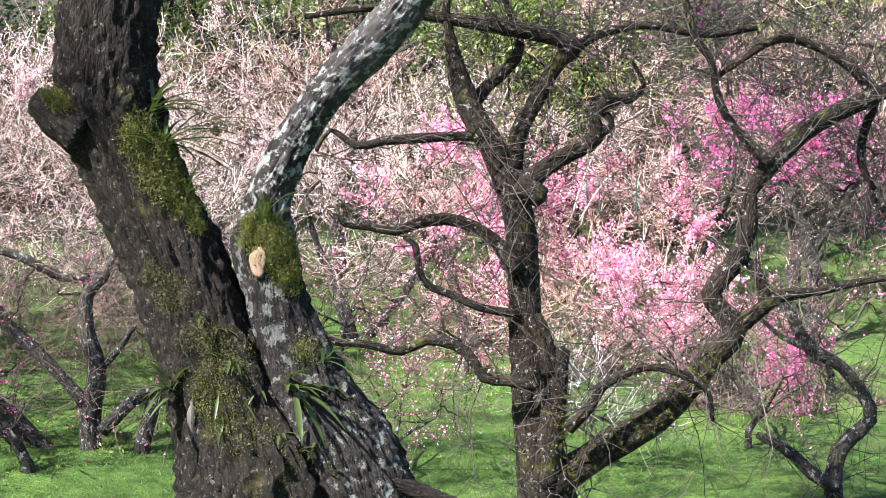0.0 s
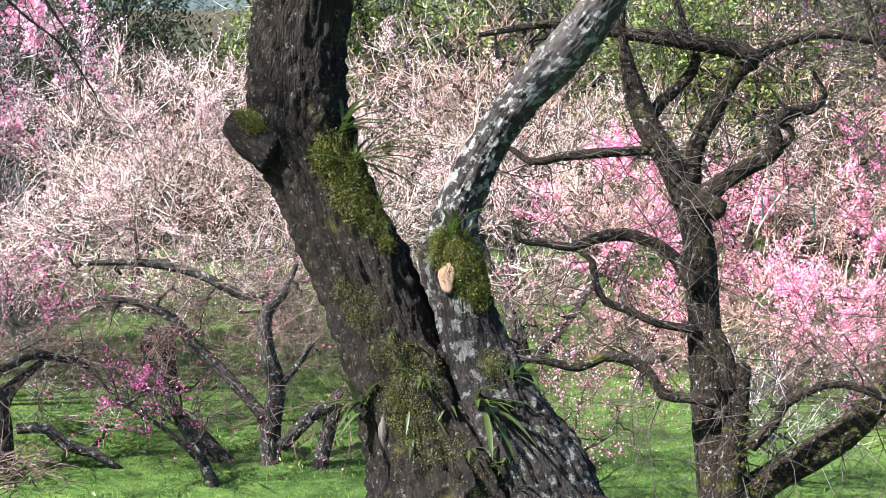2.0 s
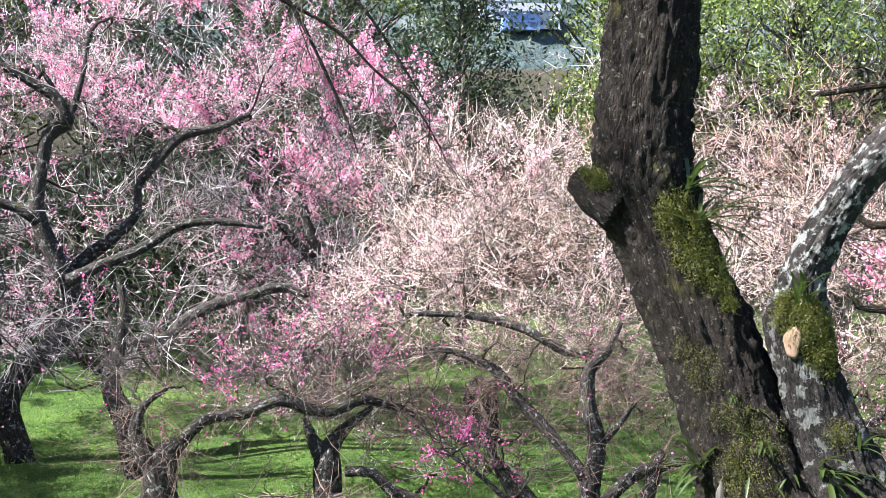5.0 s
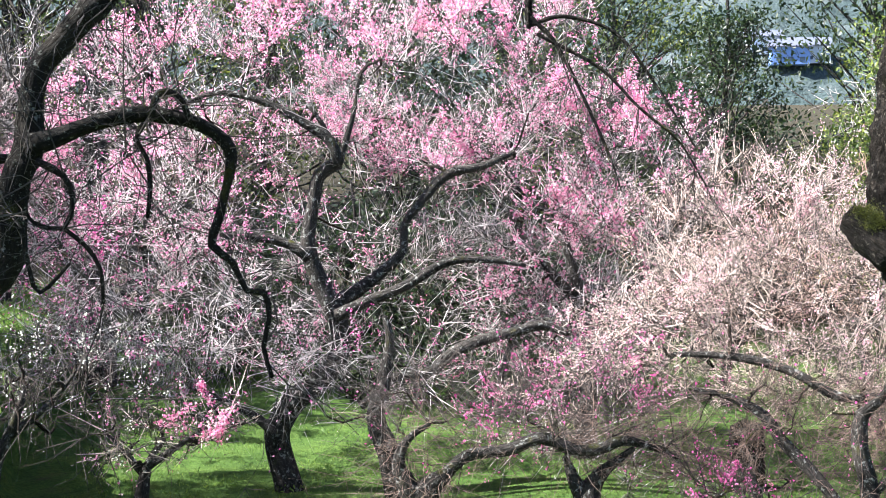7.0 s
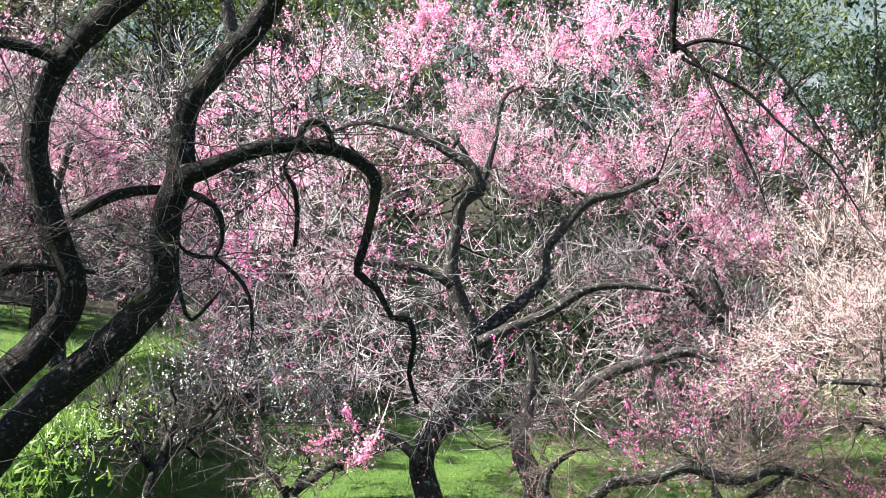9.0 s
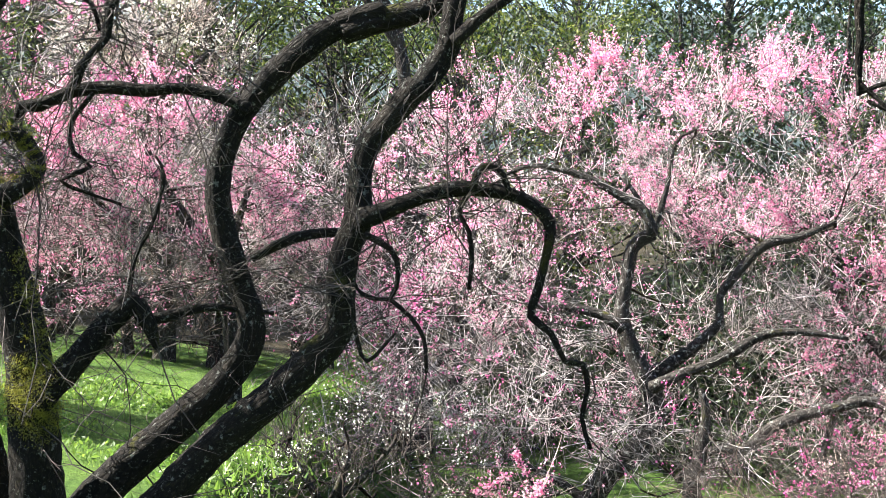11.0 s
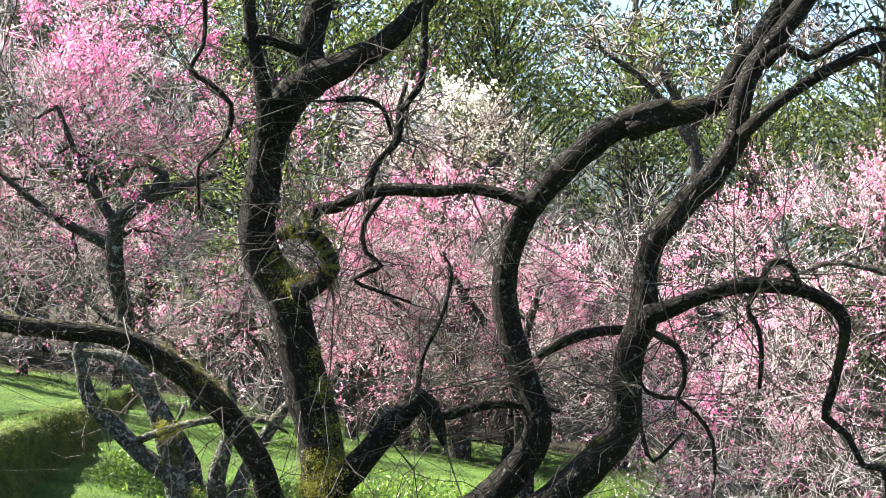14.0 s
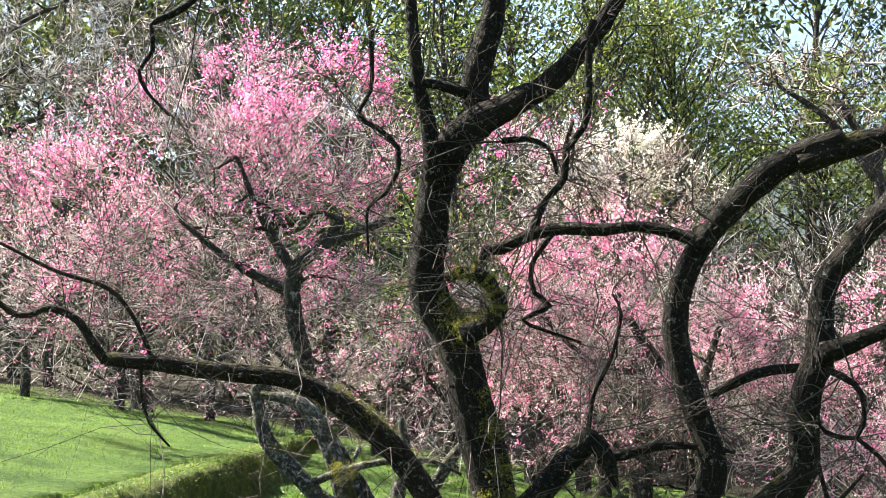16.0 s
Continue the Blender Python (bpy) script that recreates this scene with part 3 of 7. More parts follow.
# ---- the near old tree with two stems ----
rng = np.random.default_rng(11)
T1 = thing("plum_tree", (1.35, 3.0, 0.0), "old forked plum tree, mossy furrowed bark, strap-leaf tufts", "tree")
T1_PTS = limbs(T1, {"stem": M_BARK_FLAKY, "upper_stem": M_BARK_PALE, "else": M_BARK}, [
    ("trunk", [(1.605, 2.962, 0.066, 0.2935), (1.571, 3.016, 0.295, 0.2321), (1.533, 3.065, 0.471, 0.2116), (1.511, 3.098, 0.606, 0.1980), (1.472, 3.143, 0.754, 0.1536), (1.423, 3.199, 0.929, 0.1263), (1.377, 3.250, 1.091, 0.1174), (1.330, 3.299, 1.225, 0.1126), (1.289, 3.344, 1.360, 0.1092), (1.251, 3.385, 1.481, 0.1174), (1.251, 3.404, 1.616, 0.1092), (1.265, 3.415, 1.752, 0.1079), (1.290, 3.429, 1.955, 0.1024), (1.333, 3.442, 2.227, 0.0956)]),
    ("stem", [(1.759, 2.851, 0.358, 0.1077), (1.727, 2.893, 0.517, 0.1110), (1.683, 2.942, 0.663, 0.1110), (1.621, 3.000, 0.809, 0.0908), (1.580, 3.044, 0.935, 0.0794), (1.553, 3.077, 1.048, 0.0700), (1.537, 3.104, 1.168, 0.0727), (1.538, 3.113, 1.234, 0.0646)]),
    ("upper_stem", [(1.537, 3.112, 1.221, 0.0619), (1.552, 3.113, 1.295, 0.0498), (1.607, 3.098, 1.422, 0.0484), (1.682, 3.069, 1.544, 0.0484), (1.768, 3.032, 1.645, 0.0505), (1.847, 2.996, 1.740, 0.0471), (1.916, 2.971, 1.855, 0.0404), (1.960, 2.969, 2.029, 0.0336)]),
    ("stub", [(1.184, 3.360, 1.435, 0.0606), (1.139, 3.392, 1.467, 0.0505), (1.106, 3.416, 1.496, 0.0390), (1.087, 3.430, 1.509, 0.0323)]),
    ("limb", [(1.444, 3.956, 3.149, 0.0456), (1.189, 4.368, 3.208, 0.0419), (0.770, 4.365, 2.838, 0.0302), (0.451, 4.358, 2.435, 0.0168), (0.415, 4.348, 2.201, 0.0117), (0.410, 4.342, 2.050, 0.0075)]),
    ("limb", [(0.415, 4.343, 2.083, 0.0075), (0.493, 4.336, 2.000, 0.0059), (0.586, 4.325, 1.816, 0.0050), (0.653, 4.316, 1.665, 0.0034), (0.686, 4.310, 1.565, 0.0017)]),
    ("limb", [(0.411, 4.342, 2.058, 0.0067), (0.519, 4.339, 2.084, 0.0059), (0.669, 4.332, 2.034, 0.0050), (0.787, 4.321, 1.883, 0.0042), (0.904, 4.309, 1.699, 0.0025)]),
    ("limb", [(0.435, 4.340, 2.033, 0.0059), (0.619, 4.329, 1.933, 0.0050), (0.737, 4.320, 1.816, 0.0042), (0.854, 4.311, 1.716, 0.0034), (0.938, 4.302, 1.582, 0.0025)]),
    ("root", [(1.681, 2.882, 0.651, 0.0398), (1.737, 2.845, 0.632, 0.0239), (1.792, 2.808, 0.613, 0.0199), (1.881, 2.748, 0.575, 0.0172)]),
], 96, 0.011, 0.17)

hang = np.vstack([spline(c, 0.05)[:, :3] for c in ([(0.415, 4.343, 2.083, 0.0075), (0.493, 4.336, 2.000, 0.0059), (0.586, 4.325, 1.816, 0.0050), (0.653, 4.316, 1.665, 0.0034), (0.686, 4.310, 1.565, 0.0017)], [(0.519, 4.339, 2.084, 0.0059), (0.669, 4.332, 2.034, 0.0050), (0.787, 4.321, 1.883, 0.0042), (0.904, 4.309, 1.699, 0.0025)], [(0.619, 4.329, 1.933, 0.0050), (0.737, 4.320, 1.816, 0.0042), (0.854, 4.311, 1.716, 0.0034), (0.938, 4.302, 1.582, 0.0025)])])
small_shoots(T1, hang, 70, rng, M_TWIG_DARK, (0.1, 0.35), 0.0016, -0.5)


def strap_tuft(tree, at, out, n, length, width, label="long arching strap leaf", droop=0.8, spread=0.6, name="strap_leaf"):
    """A tuft of long arching strap leaves."""
    at, out = np.array(at), unit(np.array(out, float))
    org = np.array(tree.location)
    K = 6
    d = unit(out + rng.normal(0, spread, (n, 3)) + np.array((0, 0, 0.35)))
    L = length * rng.uniform(0.55, 1.1, n)
    u = np.linspace(0, 1, K)[None, :, None]
    p = at + rng.normal(0, 0.008, (n, 1, 3)) + d[:, None] * L[:, None, None] * u + np.array((0, 0, -1)) * L[:, None, None] * droop * 0.5 * u ** 2
    s = unit(np.cross(d, np.array((0.1, 0.1, 1))))[:, None] * (width * np.array((0.5, 0.9, 1, 0.9, 0.6, 0.08)) / 2)[None, :, None]
    lift = np.array((0, 0, 1)) * width * 0.18
    v = np.stack([p - s + lift, p, p + s + lift], 2).reshape(n, -1, 3)
    f = []
    for j in range(K - 1):
        b = j * 3
        f += [(b, b + 1, b + 4, b + 3), (b + 1, b + 2, b + 5, b + 4)]
    for i in range(n):
        part(name, mesh_of(name, v[i] - org, f, M_FERN, True), tree, label)


def skin(tree, names):
    """Points and normals of the bark of a tree's parts, in the world."""
    p, n = [], []
    for ob in tree.children:
        if ob.name.split(".")[0] in names:
            m = len(ob.data.vertices)
            a, b = np.zeros(m * 3, np.float32), np.zeros(m * 3, np.float32)
            ob.data.vertices.foreach_get("co", a)
            ob.data.vertices.foreach_get("normal", b)
            p.append(a.reshape(-1, 3) + np.array(tree.location))
            n.append(b.reshape(-1, 3))
    return np.concatenate(p).astype(float), np.concatenate(n).astype(float)


def snap(sk, at):
    """The point of the bark nearest to a place, and its normal."""
    i = int(np.argmin(((sk[0] - np.array(at)) ** 2).sum(1)))
    return sk[0][i], sk[1][i]


def moss_pad(tree, sk, centres, n, label="green moss cushion", size=0.007, thick=0.014, mat=None, loose=0.005):
    """Moss: dense short sprigs on the bark round some spots (x, y, z, radius)."""
    org = np.array(tree.location)
    w = np.zeros(len(sk[0]))
    for x, y, z, r in centres:
        w = np.maximum(w, 1 - ((sk[0] - np.array((x, y, z))) ** 2).sum(1) / (r * 1.35) ** 2)
    w = np.clip(w, 0, None)
    near = np.where(w > 0)[0]
    lump = np.array([noise.noise(Vector(sk[0][i]) * 22) for i in near])
    w2 = np.clip(w[near] + 0.55 * lump, 0, None)
    if w2.sum() == 0:
        return None
    i = rng.choice(len(near), n, p=w2 / w2.sum())
    h = np.clip(w2[i], 0, 1)[:, None] * thick * rng.uniform(0, 1, (n, 1))
    at = sk[0][near[i]] + sk[1][near[i]] * h + rng.normal(0, loose, (n, 3))
    a = leaves(at, size, rng, 0.22, -0.5)
    return part("moss", mesh_of("moss", a[0] - org, a[1], mat or M_MOSS), tree, label, "stuff")


# moss and ferns on the old tree
SK1 = skin(T1, ("trunk", "stem", "upper_stem", "stub", "root"))
moss_pad(T1, SK1, [(1.282, 3.264, 1.438, 0.0400), (1.300, 3.248, 1.399, 0.0507), (1.323, 3.227, 1.353, 0.0534), (1.347, 3.206, 1.307, 0.0467), (1.370, 3.185, 1.261, 0.0334), (1.385, 3.170, 1.222, 0.0240)], 17000, "green moss cushion", 0.008)
moss_pad(T1, SK1, [(1.476, 3.066, 1.217, 0.0396), (1.509, 3.044, 1.202, 0.0461), (1.535, 3.022, 1.164, 0.0475), (1.547, 3.008, 1.118, 0.0330), (1.559, 2.996, 1.088, 0.0237)], 16000, "bright green moss cushion", 0.008)
moss_pad(T1, SK1, [(1.113, 3.382, 1.534, 0.0267), (1.134, 3.364, 1.502, 0.0267)], 5000)
moss_pad(T1, SK1, [(1.390, 3.066, 0.847, 0.0659), (1.415, 3.059, 0.913, 0.0593), (1.362, 3.100, 0.965, 0.0461), (1.430, 3.028, 0.757, 0.0593), (1.515, 2.962, 0.667, 0.0593), (1.574, 2.966, 0.942, 0.0330), (1.311, 3.146, 1.068, 0.0461), (1.268, 3.178, 1.107, 0.0396), (1.484, 2.989, 0.718, 0.0527)], 16000, "sparse brown-green moss", 0.006, 0.006)
TUFTS = [([(1.322, 3.247, 1.485, 0.0007)][0][:3], (1, 0, 0.5), 16, 0.20, 0.011), ([(1.344, 3.224, 1.419, 0.0007)][0][:3], (1, -0.2, 0.3), 20, 0.24, 0.011), ([(1.390, 3.181, 1.314, 0.0007)][0][:3], (1, -0.2, 0.4), 8, 0.13, 0.006),
         ([(1.495, 3.012, 1.252, 0.0007)][0][:3], (0.15, -0.3, 1.4), 14, 0.13, 0.010), ([(1.292, 3.102, 0.850, 0.0007)][0][:3], (-1, -0.2, 0.5), 12, 0.14, 0.012), ([(1.480, 2.918, 0.867, 0.0006)][0][:3], (0.3, -0.6, 0.2), 9, 0.13, 0.013),
         ([(1.601, 2.903, 0.951, 0.0007)][0][:3], (0.8, -0.3, 0.5), 6, 0.11, 0.009), ([(1.517, 2.893, 0.849, 0.0006)][0][:3], (0.4, -0.5, 0.0), 4, 0.16, 0.016)]
for at, out, n, ln, wd in TUFTS:
    strap_tuft(T1, snap(SK1, at)[0], out, n, ln, wd)
FR = np.random.default_rng(3)
for x, y in ((380, 660), (410, 620), (360, 590), (395, 700), (440, 760), (500, 760), (540, 770), (420, 730), (560, 790), (430, 640), (400, 560), (340, 560), (450, 700), (520, 800), (590, 740), (380, 760), (610, 690), (480, 850), (575, 840), (330, 640)):
    p = Vector([(1.436, 2.978, 0.847, 0.0006)][0][:3])
    q = Vector([(1.547, 2.910, 0.849, 0.0006)][0][:3])
    r2 = Vector([(1.430, 2.963, 0.718, 0.0006)][0][:3])
    spot = p + (q - p) * ((x - 440) / 100) + (r2 - p) * ((y - 700) / 100)
    strap_tuft(T1, snap(SK1, spot)[0], (FR.uniform(-0.8, 0.8), -1, FR.uniform(-0.2, 0.6)), int(FR.integers(2, 5)), 0.05, 0.007, "small pale fern frond", 0.9, 0.8, "fern_frond")


def patch_disc(tree, sk, at, w, h, material, name, label, lean=0.0, thick=0.001):
    """A low oval cushion set into the bark: a scar or a plate."""
    p, nrm = snap(sk, at)
    nrm = Vector(unit(nrm * np.array((1, 1, 0.4)) + np.array((0, -0.6, 0))))
    side = nrm.cross(Vector((lean, 0, 1))).normalized()
    up = side.cross(nrm).normalized() * -1
    up = up if up.z > 0 else -up
    v, f = [], []
    for ring, (k2, o) in enumerate(((1.0, thick - 0.006), (1.0, thick - 0.002), (0.82, thick), (0.0, thick + 0.001))):
        for j in range(18):
            a = j * math.pi / 9
            r2 = 1 + 0.10 * math.sin(a * 3 + 1) + 0.06 * math.sin(a * 5)
            v.append(Vector(p) + side * math.cos(a) * w * k2 * r2 + up * math.sin(a) * h * k2 * r2 + nrm * o - tree.location)
    for ring in range(3):
        for j in range(18):
            f.append((ring * 18 + j, ring * 18 + (j + 1) % 18, ring * 18 + 18 + (j + 1) % 18, ring * 18 + 18 + j))
    return part(name, mesh_of(name, v, f, material, True), tree, label)


def wood_material(name, a, b):
    k = Mat(name, 0.8, 0.2)
    n = k.noise(60, 5, 0.7, (1, 1, 0.25))
    k.colour(k.ramp(n, [(0.35, a), (0.65, b)])).bump(n, 0.5, 0.01)
    return k.m


M_STRIP = wood_material("bare_grey_wood", (0.04, 0.034, 0.03), (0.11, 0.098, 0.088))
M_SCAR = wood_material("weathered_cut_wood", (0.14, 0.085, 0.055), (0.30, 0.20, 0.14))
patch_disc(T1, SK1, [(1.464, 3.016, 1.147, 0.0007)][0][:3], 0.020, 0.036, M_SCAR, "pruning_scar", "tan healed pruning cut", 0.1, 0.006)
patch_disc(T1, SK1, [(1.301, 3.062, 0.771, 0.0007)][0][:3], 0.010, 0.050, M_STRIP, "bark_patch", "strip of bare grey wood", 0.0, -0.002)


# ---- the dark tree behind it ----
T2 = thing("plum_tree", (4.4, 6.0, -0.8), "dark-barked plum tree with crooked bare limbs", "tree")
T2_PTS = limbs(T2, M_BARK_DARK, [
    ("trunk", [(4.380, 5.838, -0.967, 0.1828), (4.384, 5.903, -0.503, 0.1433), (4.357, 5.957, -0.243, 0.1112), (4.349, 6.008, 0.076, 0.0936), (4.349, 6.050, 0.366, 0.0848), (4.352, 6.090, 0.656, 0.0819), (4.339, 6.132, 0.888, 0.0848), (4.310, 6.174, 1.062, 0.0907)]),
    ("limb", [(4.320, 6.160, 1.004, 0.0819), (4.248, 6.233, 1.200, 0.0731), (4.171, 6.304, 1.364, 0.0644), (4.125, 6.355, 1.523, 0.0556), (4.099, 6.396, 1.696, 0.0366), (4.079, 6.438, 1.899, 0.0219), (4.116, 6.449, 2.132, 0.0146)]),
    ("limb", [(4.318, 6.171, 1.076, 0.0644), (4.372, 6.170, 1.295, 0.0439), (4.441, 6.147, 1.427, 0.0410), (4.524, 6.119, 1.588, 0.0410), (4.592, 6.091, 1.682, 0.0439), (4.639, 6.069, 1.729, 0.0468), (4.502, 6.161, 1.784, 0.0439), (4.255, 6.319, 1.829, 0.0366), (4.028, 6.465, 1.869, 0.0293), (3.756, 6.638, 1.908, 0.0205), (3.454, 6.816, 1.859, 0.0132)]),
    ("limb", [(4.678, 6.160, 1.707, 0.0326), (4.809, 6.092, 1.791, 0.0222), (5.013, 5.974, 1.845, 0.0222), (5.289, 5.798, 1.800, 0.0178), (5.518, 5.663, 1.839, 0.0119)]),
    ("limb", [(4.220, 6.398, 1.405, 0.0385), (4.305, 6.363, 1.524, 0.0326), (4.395, 6.320, 1.614, 0.0296), (4.451, 6.301, 1.717, 0.0267), (4.422, 6.343, 1.879, 0.0178), (4.367, 6.401, 2.054, 0.0133)]),
    ("limb", [(4.326, 6.042, 1.027, 0.0635), (4.442, 5.985, 1.129, 0.0462), (4.556, 5.925, 1.203, 0.0433), (4.646, 5.880, 1.267, 0.0404), (4.639, 5.900, 1.376, 0.0375), (4.704, 5.870, 1.449, 0.0346), (4.804, 5.812, 1.468, 0.0260), (4.869, 5.782, 1.537, 0.0144), (4.821, 5.829, 1.657, 0.0115)]),
    ("limb", [(4.664, 5.871, 1.282, 0.0202), (4.715, 5.846, 1.329, 0.0188), (4.703, 5.861, 1.380, 0.0173), (4.664, 5.886, 1.391, 0.0130)]),
    ("cut_stub", [(4.260, 6.021, 1.016, 0.0631), (4.319, 5.981, 0.989, 0.0602), (4.367, 5.947, 0.956, 0.0573)]),
    ("limb", [(4.196, 6.274, 1.263, 0.0380), (4.108, 6.327, 1.258, 0.0249), (3.921, 6.440, 1.244, 0.0263), (3.770, 6.530, 1.226, 0.0234), (3.644, 6.604, 1.201, 0.0205), (3.536, 6.682, 1.280, 0.0132), (3.468, 6.707, 1.169, 0.0088)]),
    ("limb", [(4.266, 6.014, 0.583, 0.0491), (4.187, 6.083, 0.724, 0.0346), (4.093, 6.152, 0.803, 0.0303), (3.972, 6.232, 0.841, 0.0318), (3.848, 6.305, 0.819, 0.0289), (3.747, 6.361, 0.774, 0.0260), (3.625, 6.438, 0.795, 0.0173), (3.522, 6.503, 0.807, 0.0130), (3.495, 6.533, 0.898, 0.0087)]),
    ("limb", [(4.255, 5.990, 0.368, 0.0231), (4.096, 6.091, 0.394, 0.0202), (3.977, 6.174, 0.457, 0.0202), (3.880, 6.238, 0.496, 0.0202), (3.840, 6.275, 0.575, 0.0202), (3.829, 6.300, 0.704, 0.0173), (3.782, 6.335, 0.746, 0.0115)]),
    ("limb", [(4.265, 5.815, 0.021, 0.0256), (4.145, 5.892, 0.045, 0.0256), (4.039, 5.960, 0.063, 0.0285), (3.995, 6.000, 0.152, 0.0285), (3.923, 6.054, 0.221, 0.0285), (3.803, 6.131, 0.242, 0.0285), (3.691, 6.192, 0.186, 0.0228), (3.547, 6.285, 0.218, 0.0199), (3.407, 6.373, 0.232, 0.0199), (3.332, 6.426, 0.285, 0.0128)]),
    ("stub", [(4.316, 5.769, -0.489, 0.0774), (4.342, 5.790, -0.233, 0.0659), (4.377, 5.798, -0.033, 0.0545), (4.400, 5.808, 0.137, 0.0459), (4.415, 5.808, 0.200, 0.0401)]),
    ("limb", [(4.299, 5.903, 0.363, 0.0430), (4.335, 5.864, 0.250, 0.0459), (4.358, 5.825, 0.080, 0.0487)]),
    ("limb", [(4.293, 5.832, -0.562, 0.1299), (4.447, 5.756, -0.433, 0.0866), (4.626, 5.665, -0.298, 0.0794), (4.830, 5.561, -0.152, 0.0750), (4.987, 5.490, 0.023, 0.0722), (5.119, 5.434, 0.197, 0.0693), (5.199, 5.401, 0.307, 0.0693), (5.144, 5.448, 0.398, 0.0520), (5.104, 5.484, 0.483, 0.0520), (5.163, 5.461, 0.570, 0.0520), (5.243, 5.429, 0.685, 0.0520), (5.289, 5.426, 0.858, 0.0491), (5.308, 5.434, 1.001, 0.0346), (5.402, 5.398, 1.146, 0.0548), (5.545, 5.333, 1.306, 0.0520), (5.698, 5.254, 1.409, 0.0491), (5.900, 5.144, 1.513, 0.0433), (6.129, 5.023, 1.645, 0.0346)]),
    ("limb", [(5.199, 5.401, 0.307, 0.0491), (5.301, 5.350, 0.386, 0.0404), (5.404, 5.299, 0.474, 0.0346), (5.578, 5.197, 0.505, 0.0231), (5.752, 5.096, 0.551, 0.0202), (5.951, 4.980, 0.589, 0.0144)]),
    ("limb", [(5.326, 5.334, 0.386, 0.0289), (5.337, 5.346, 0.515, 0.0318), (5.289, 5.392, 0.629, 0.0260), (5.220, 5.447, 0.714, 0.0115)]),
    ("limb", [(5.330, 5.324, 1.147, 0.0342), (5.182, 5.442, 1.333, 0.0228), (5.117, 5.504, 1.487, 0.0199), (5.102, 5.538, 1.656, 0.0199), (5.035, 5.597, 1.782, 0.0199), (5.008, 5.638, 1.951, 0.0171), (4.981, 5.681, 2.134, 0.0128)]),
    ("limb", [(5.246, 5.673, 1.571, 0.0146), (5.390, 5.602, 1.690, 0.0205), (5.493, 5.549, 1.764, 0.0234), (5.594, 5.491, 1.786, 0.0234), (5.741, 5.392, 1.725, 0.0263), (5.884, 5.287, 1.611, 0.0293), (5.944, 5.229, 1.467, 0.0263), (5.894, 5.239, 1.321, 0.0234), (5.873, 5.227, 1.147, 0.0205), (5.923, 5.177, 1.017, 0.0146)]),
    ("limb", [(4.329, 5.630, -0.167, 0.0337), (4.430, 5.584, -0.053, 0.0253), (4.483, 5.566, 0.045, 0.0253), (4.570, 5.521, 0.105, 0.0253), (4.668, 5.467, 0.146, 0.0197), (4.810, 5.376, 0.120, 0.0197), (4.926, 5.293, 0.039, 0.0169), (4.946, 5.259, -0.114, 0.0112)]),
], 16, 0.05, 0.14)
SK2 = skin(T2, ("trunk", "limb", "stub"))
moss_pad(T2, SK2, [(4.383, 5.777, -0.147, 0.0717), (4.365, 5.772, -0.261, 0.0717), (4.413, 5.775, -0.033, 0.0500), (4.447, 5.700, -0.400, 0.062), (4.536, 5.660, -0.330, 0.062), (4.626, 5.610, -0.260, 0.062), (4.728, 5.560, -0.190, 0.062), (4.830, 5.510, -0.110, 0.062), (4.910, 5.470, -0.020, 0.062), (4.987, 5.440, 0.060, 0.062), (5.050, 5.410, 0.140, 0.062)], 13000, "green moss on the lower trunk and limb", 0.011, 0.010, M_MOSS, 0.006)
small_shoots(T2, T2_PTS, 560, rng, M_TWIG_DARK, (0.2, 0.8), 0.0032, 0.0)

crown(T2, T2_PTS, [(6.23, 5.83, 1.10, 0.45, 0.70, 0.54), (6.18, 6.08, 1.77, 0.65, 0.70, 0.29), (5.43, 6.43, 1.82, 0.64, 0.60, 0.22), (4.41, 7.16, 1.80, 0.39, 0.50, 0.19)], 110, 800, rng, M_TWIG_DARK, M_BARK_DARK, M_ROSE, 160, 0.011, 0.0, (0.25, 0.6), 0.0027, 0.2, 0.010)
# ---- the leaning tree farther along ----
T2C = thing("plum_tree", (7.6, 6.9, -1.2), "leaning plum tree with a kinked grey trunk", "tree")
T2C_PTS = limbs(T2C, M_BARK_FAR, [
    ("trunk", [(7.133, 6.422, -1.586, 0.0741), (7.146, 6.494, -1.034, 0.0593), (7.205, 6.490, -0.813, 0.0556), (7.372, 6.413, -0.634, 0.0482), (7.342, 6.453, -0.480, 0.0445), (7.232, 6.548, -0.298, 0.0408), (7.079, 6.657, -0.191, 0.0445), (6.992, 6.732, -0.045, 0.0408), (6.938, 6.791, 0.138, 0.0296)]),
    ("limb", [(7.085, 6.410, -1.050, 0.0513), (6.965, 6.496, -0.972, 0.0440), (6.817, 6.610, -0.811, 0.0367), (6.665, 6.716, -0.723, 0.0220)]),
    ("limb", [(7.006, 6.586, -0.172, 0.0257), (6.853, 6.690, -0.102, 0.0183), (6.705, 6.802, 0.041, 0.0147)]),
], 10)

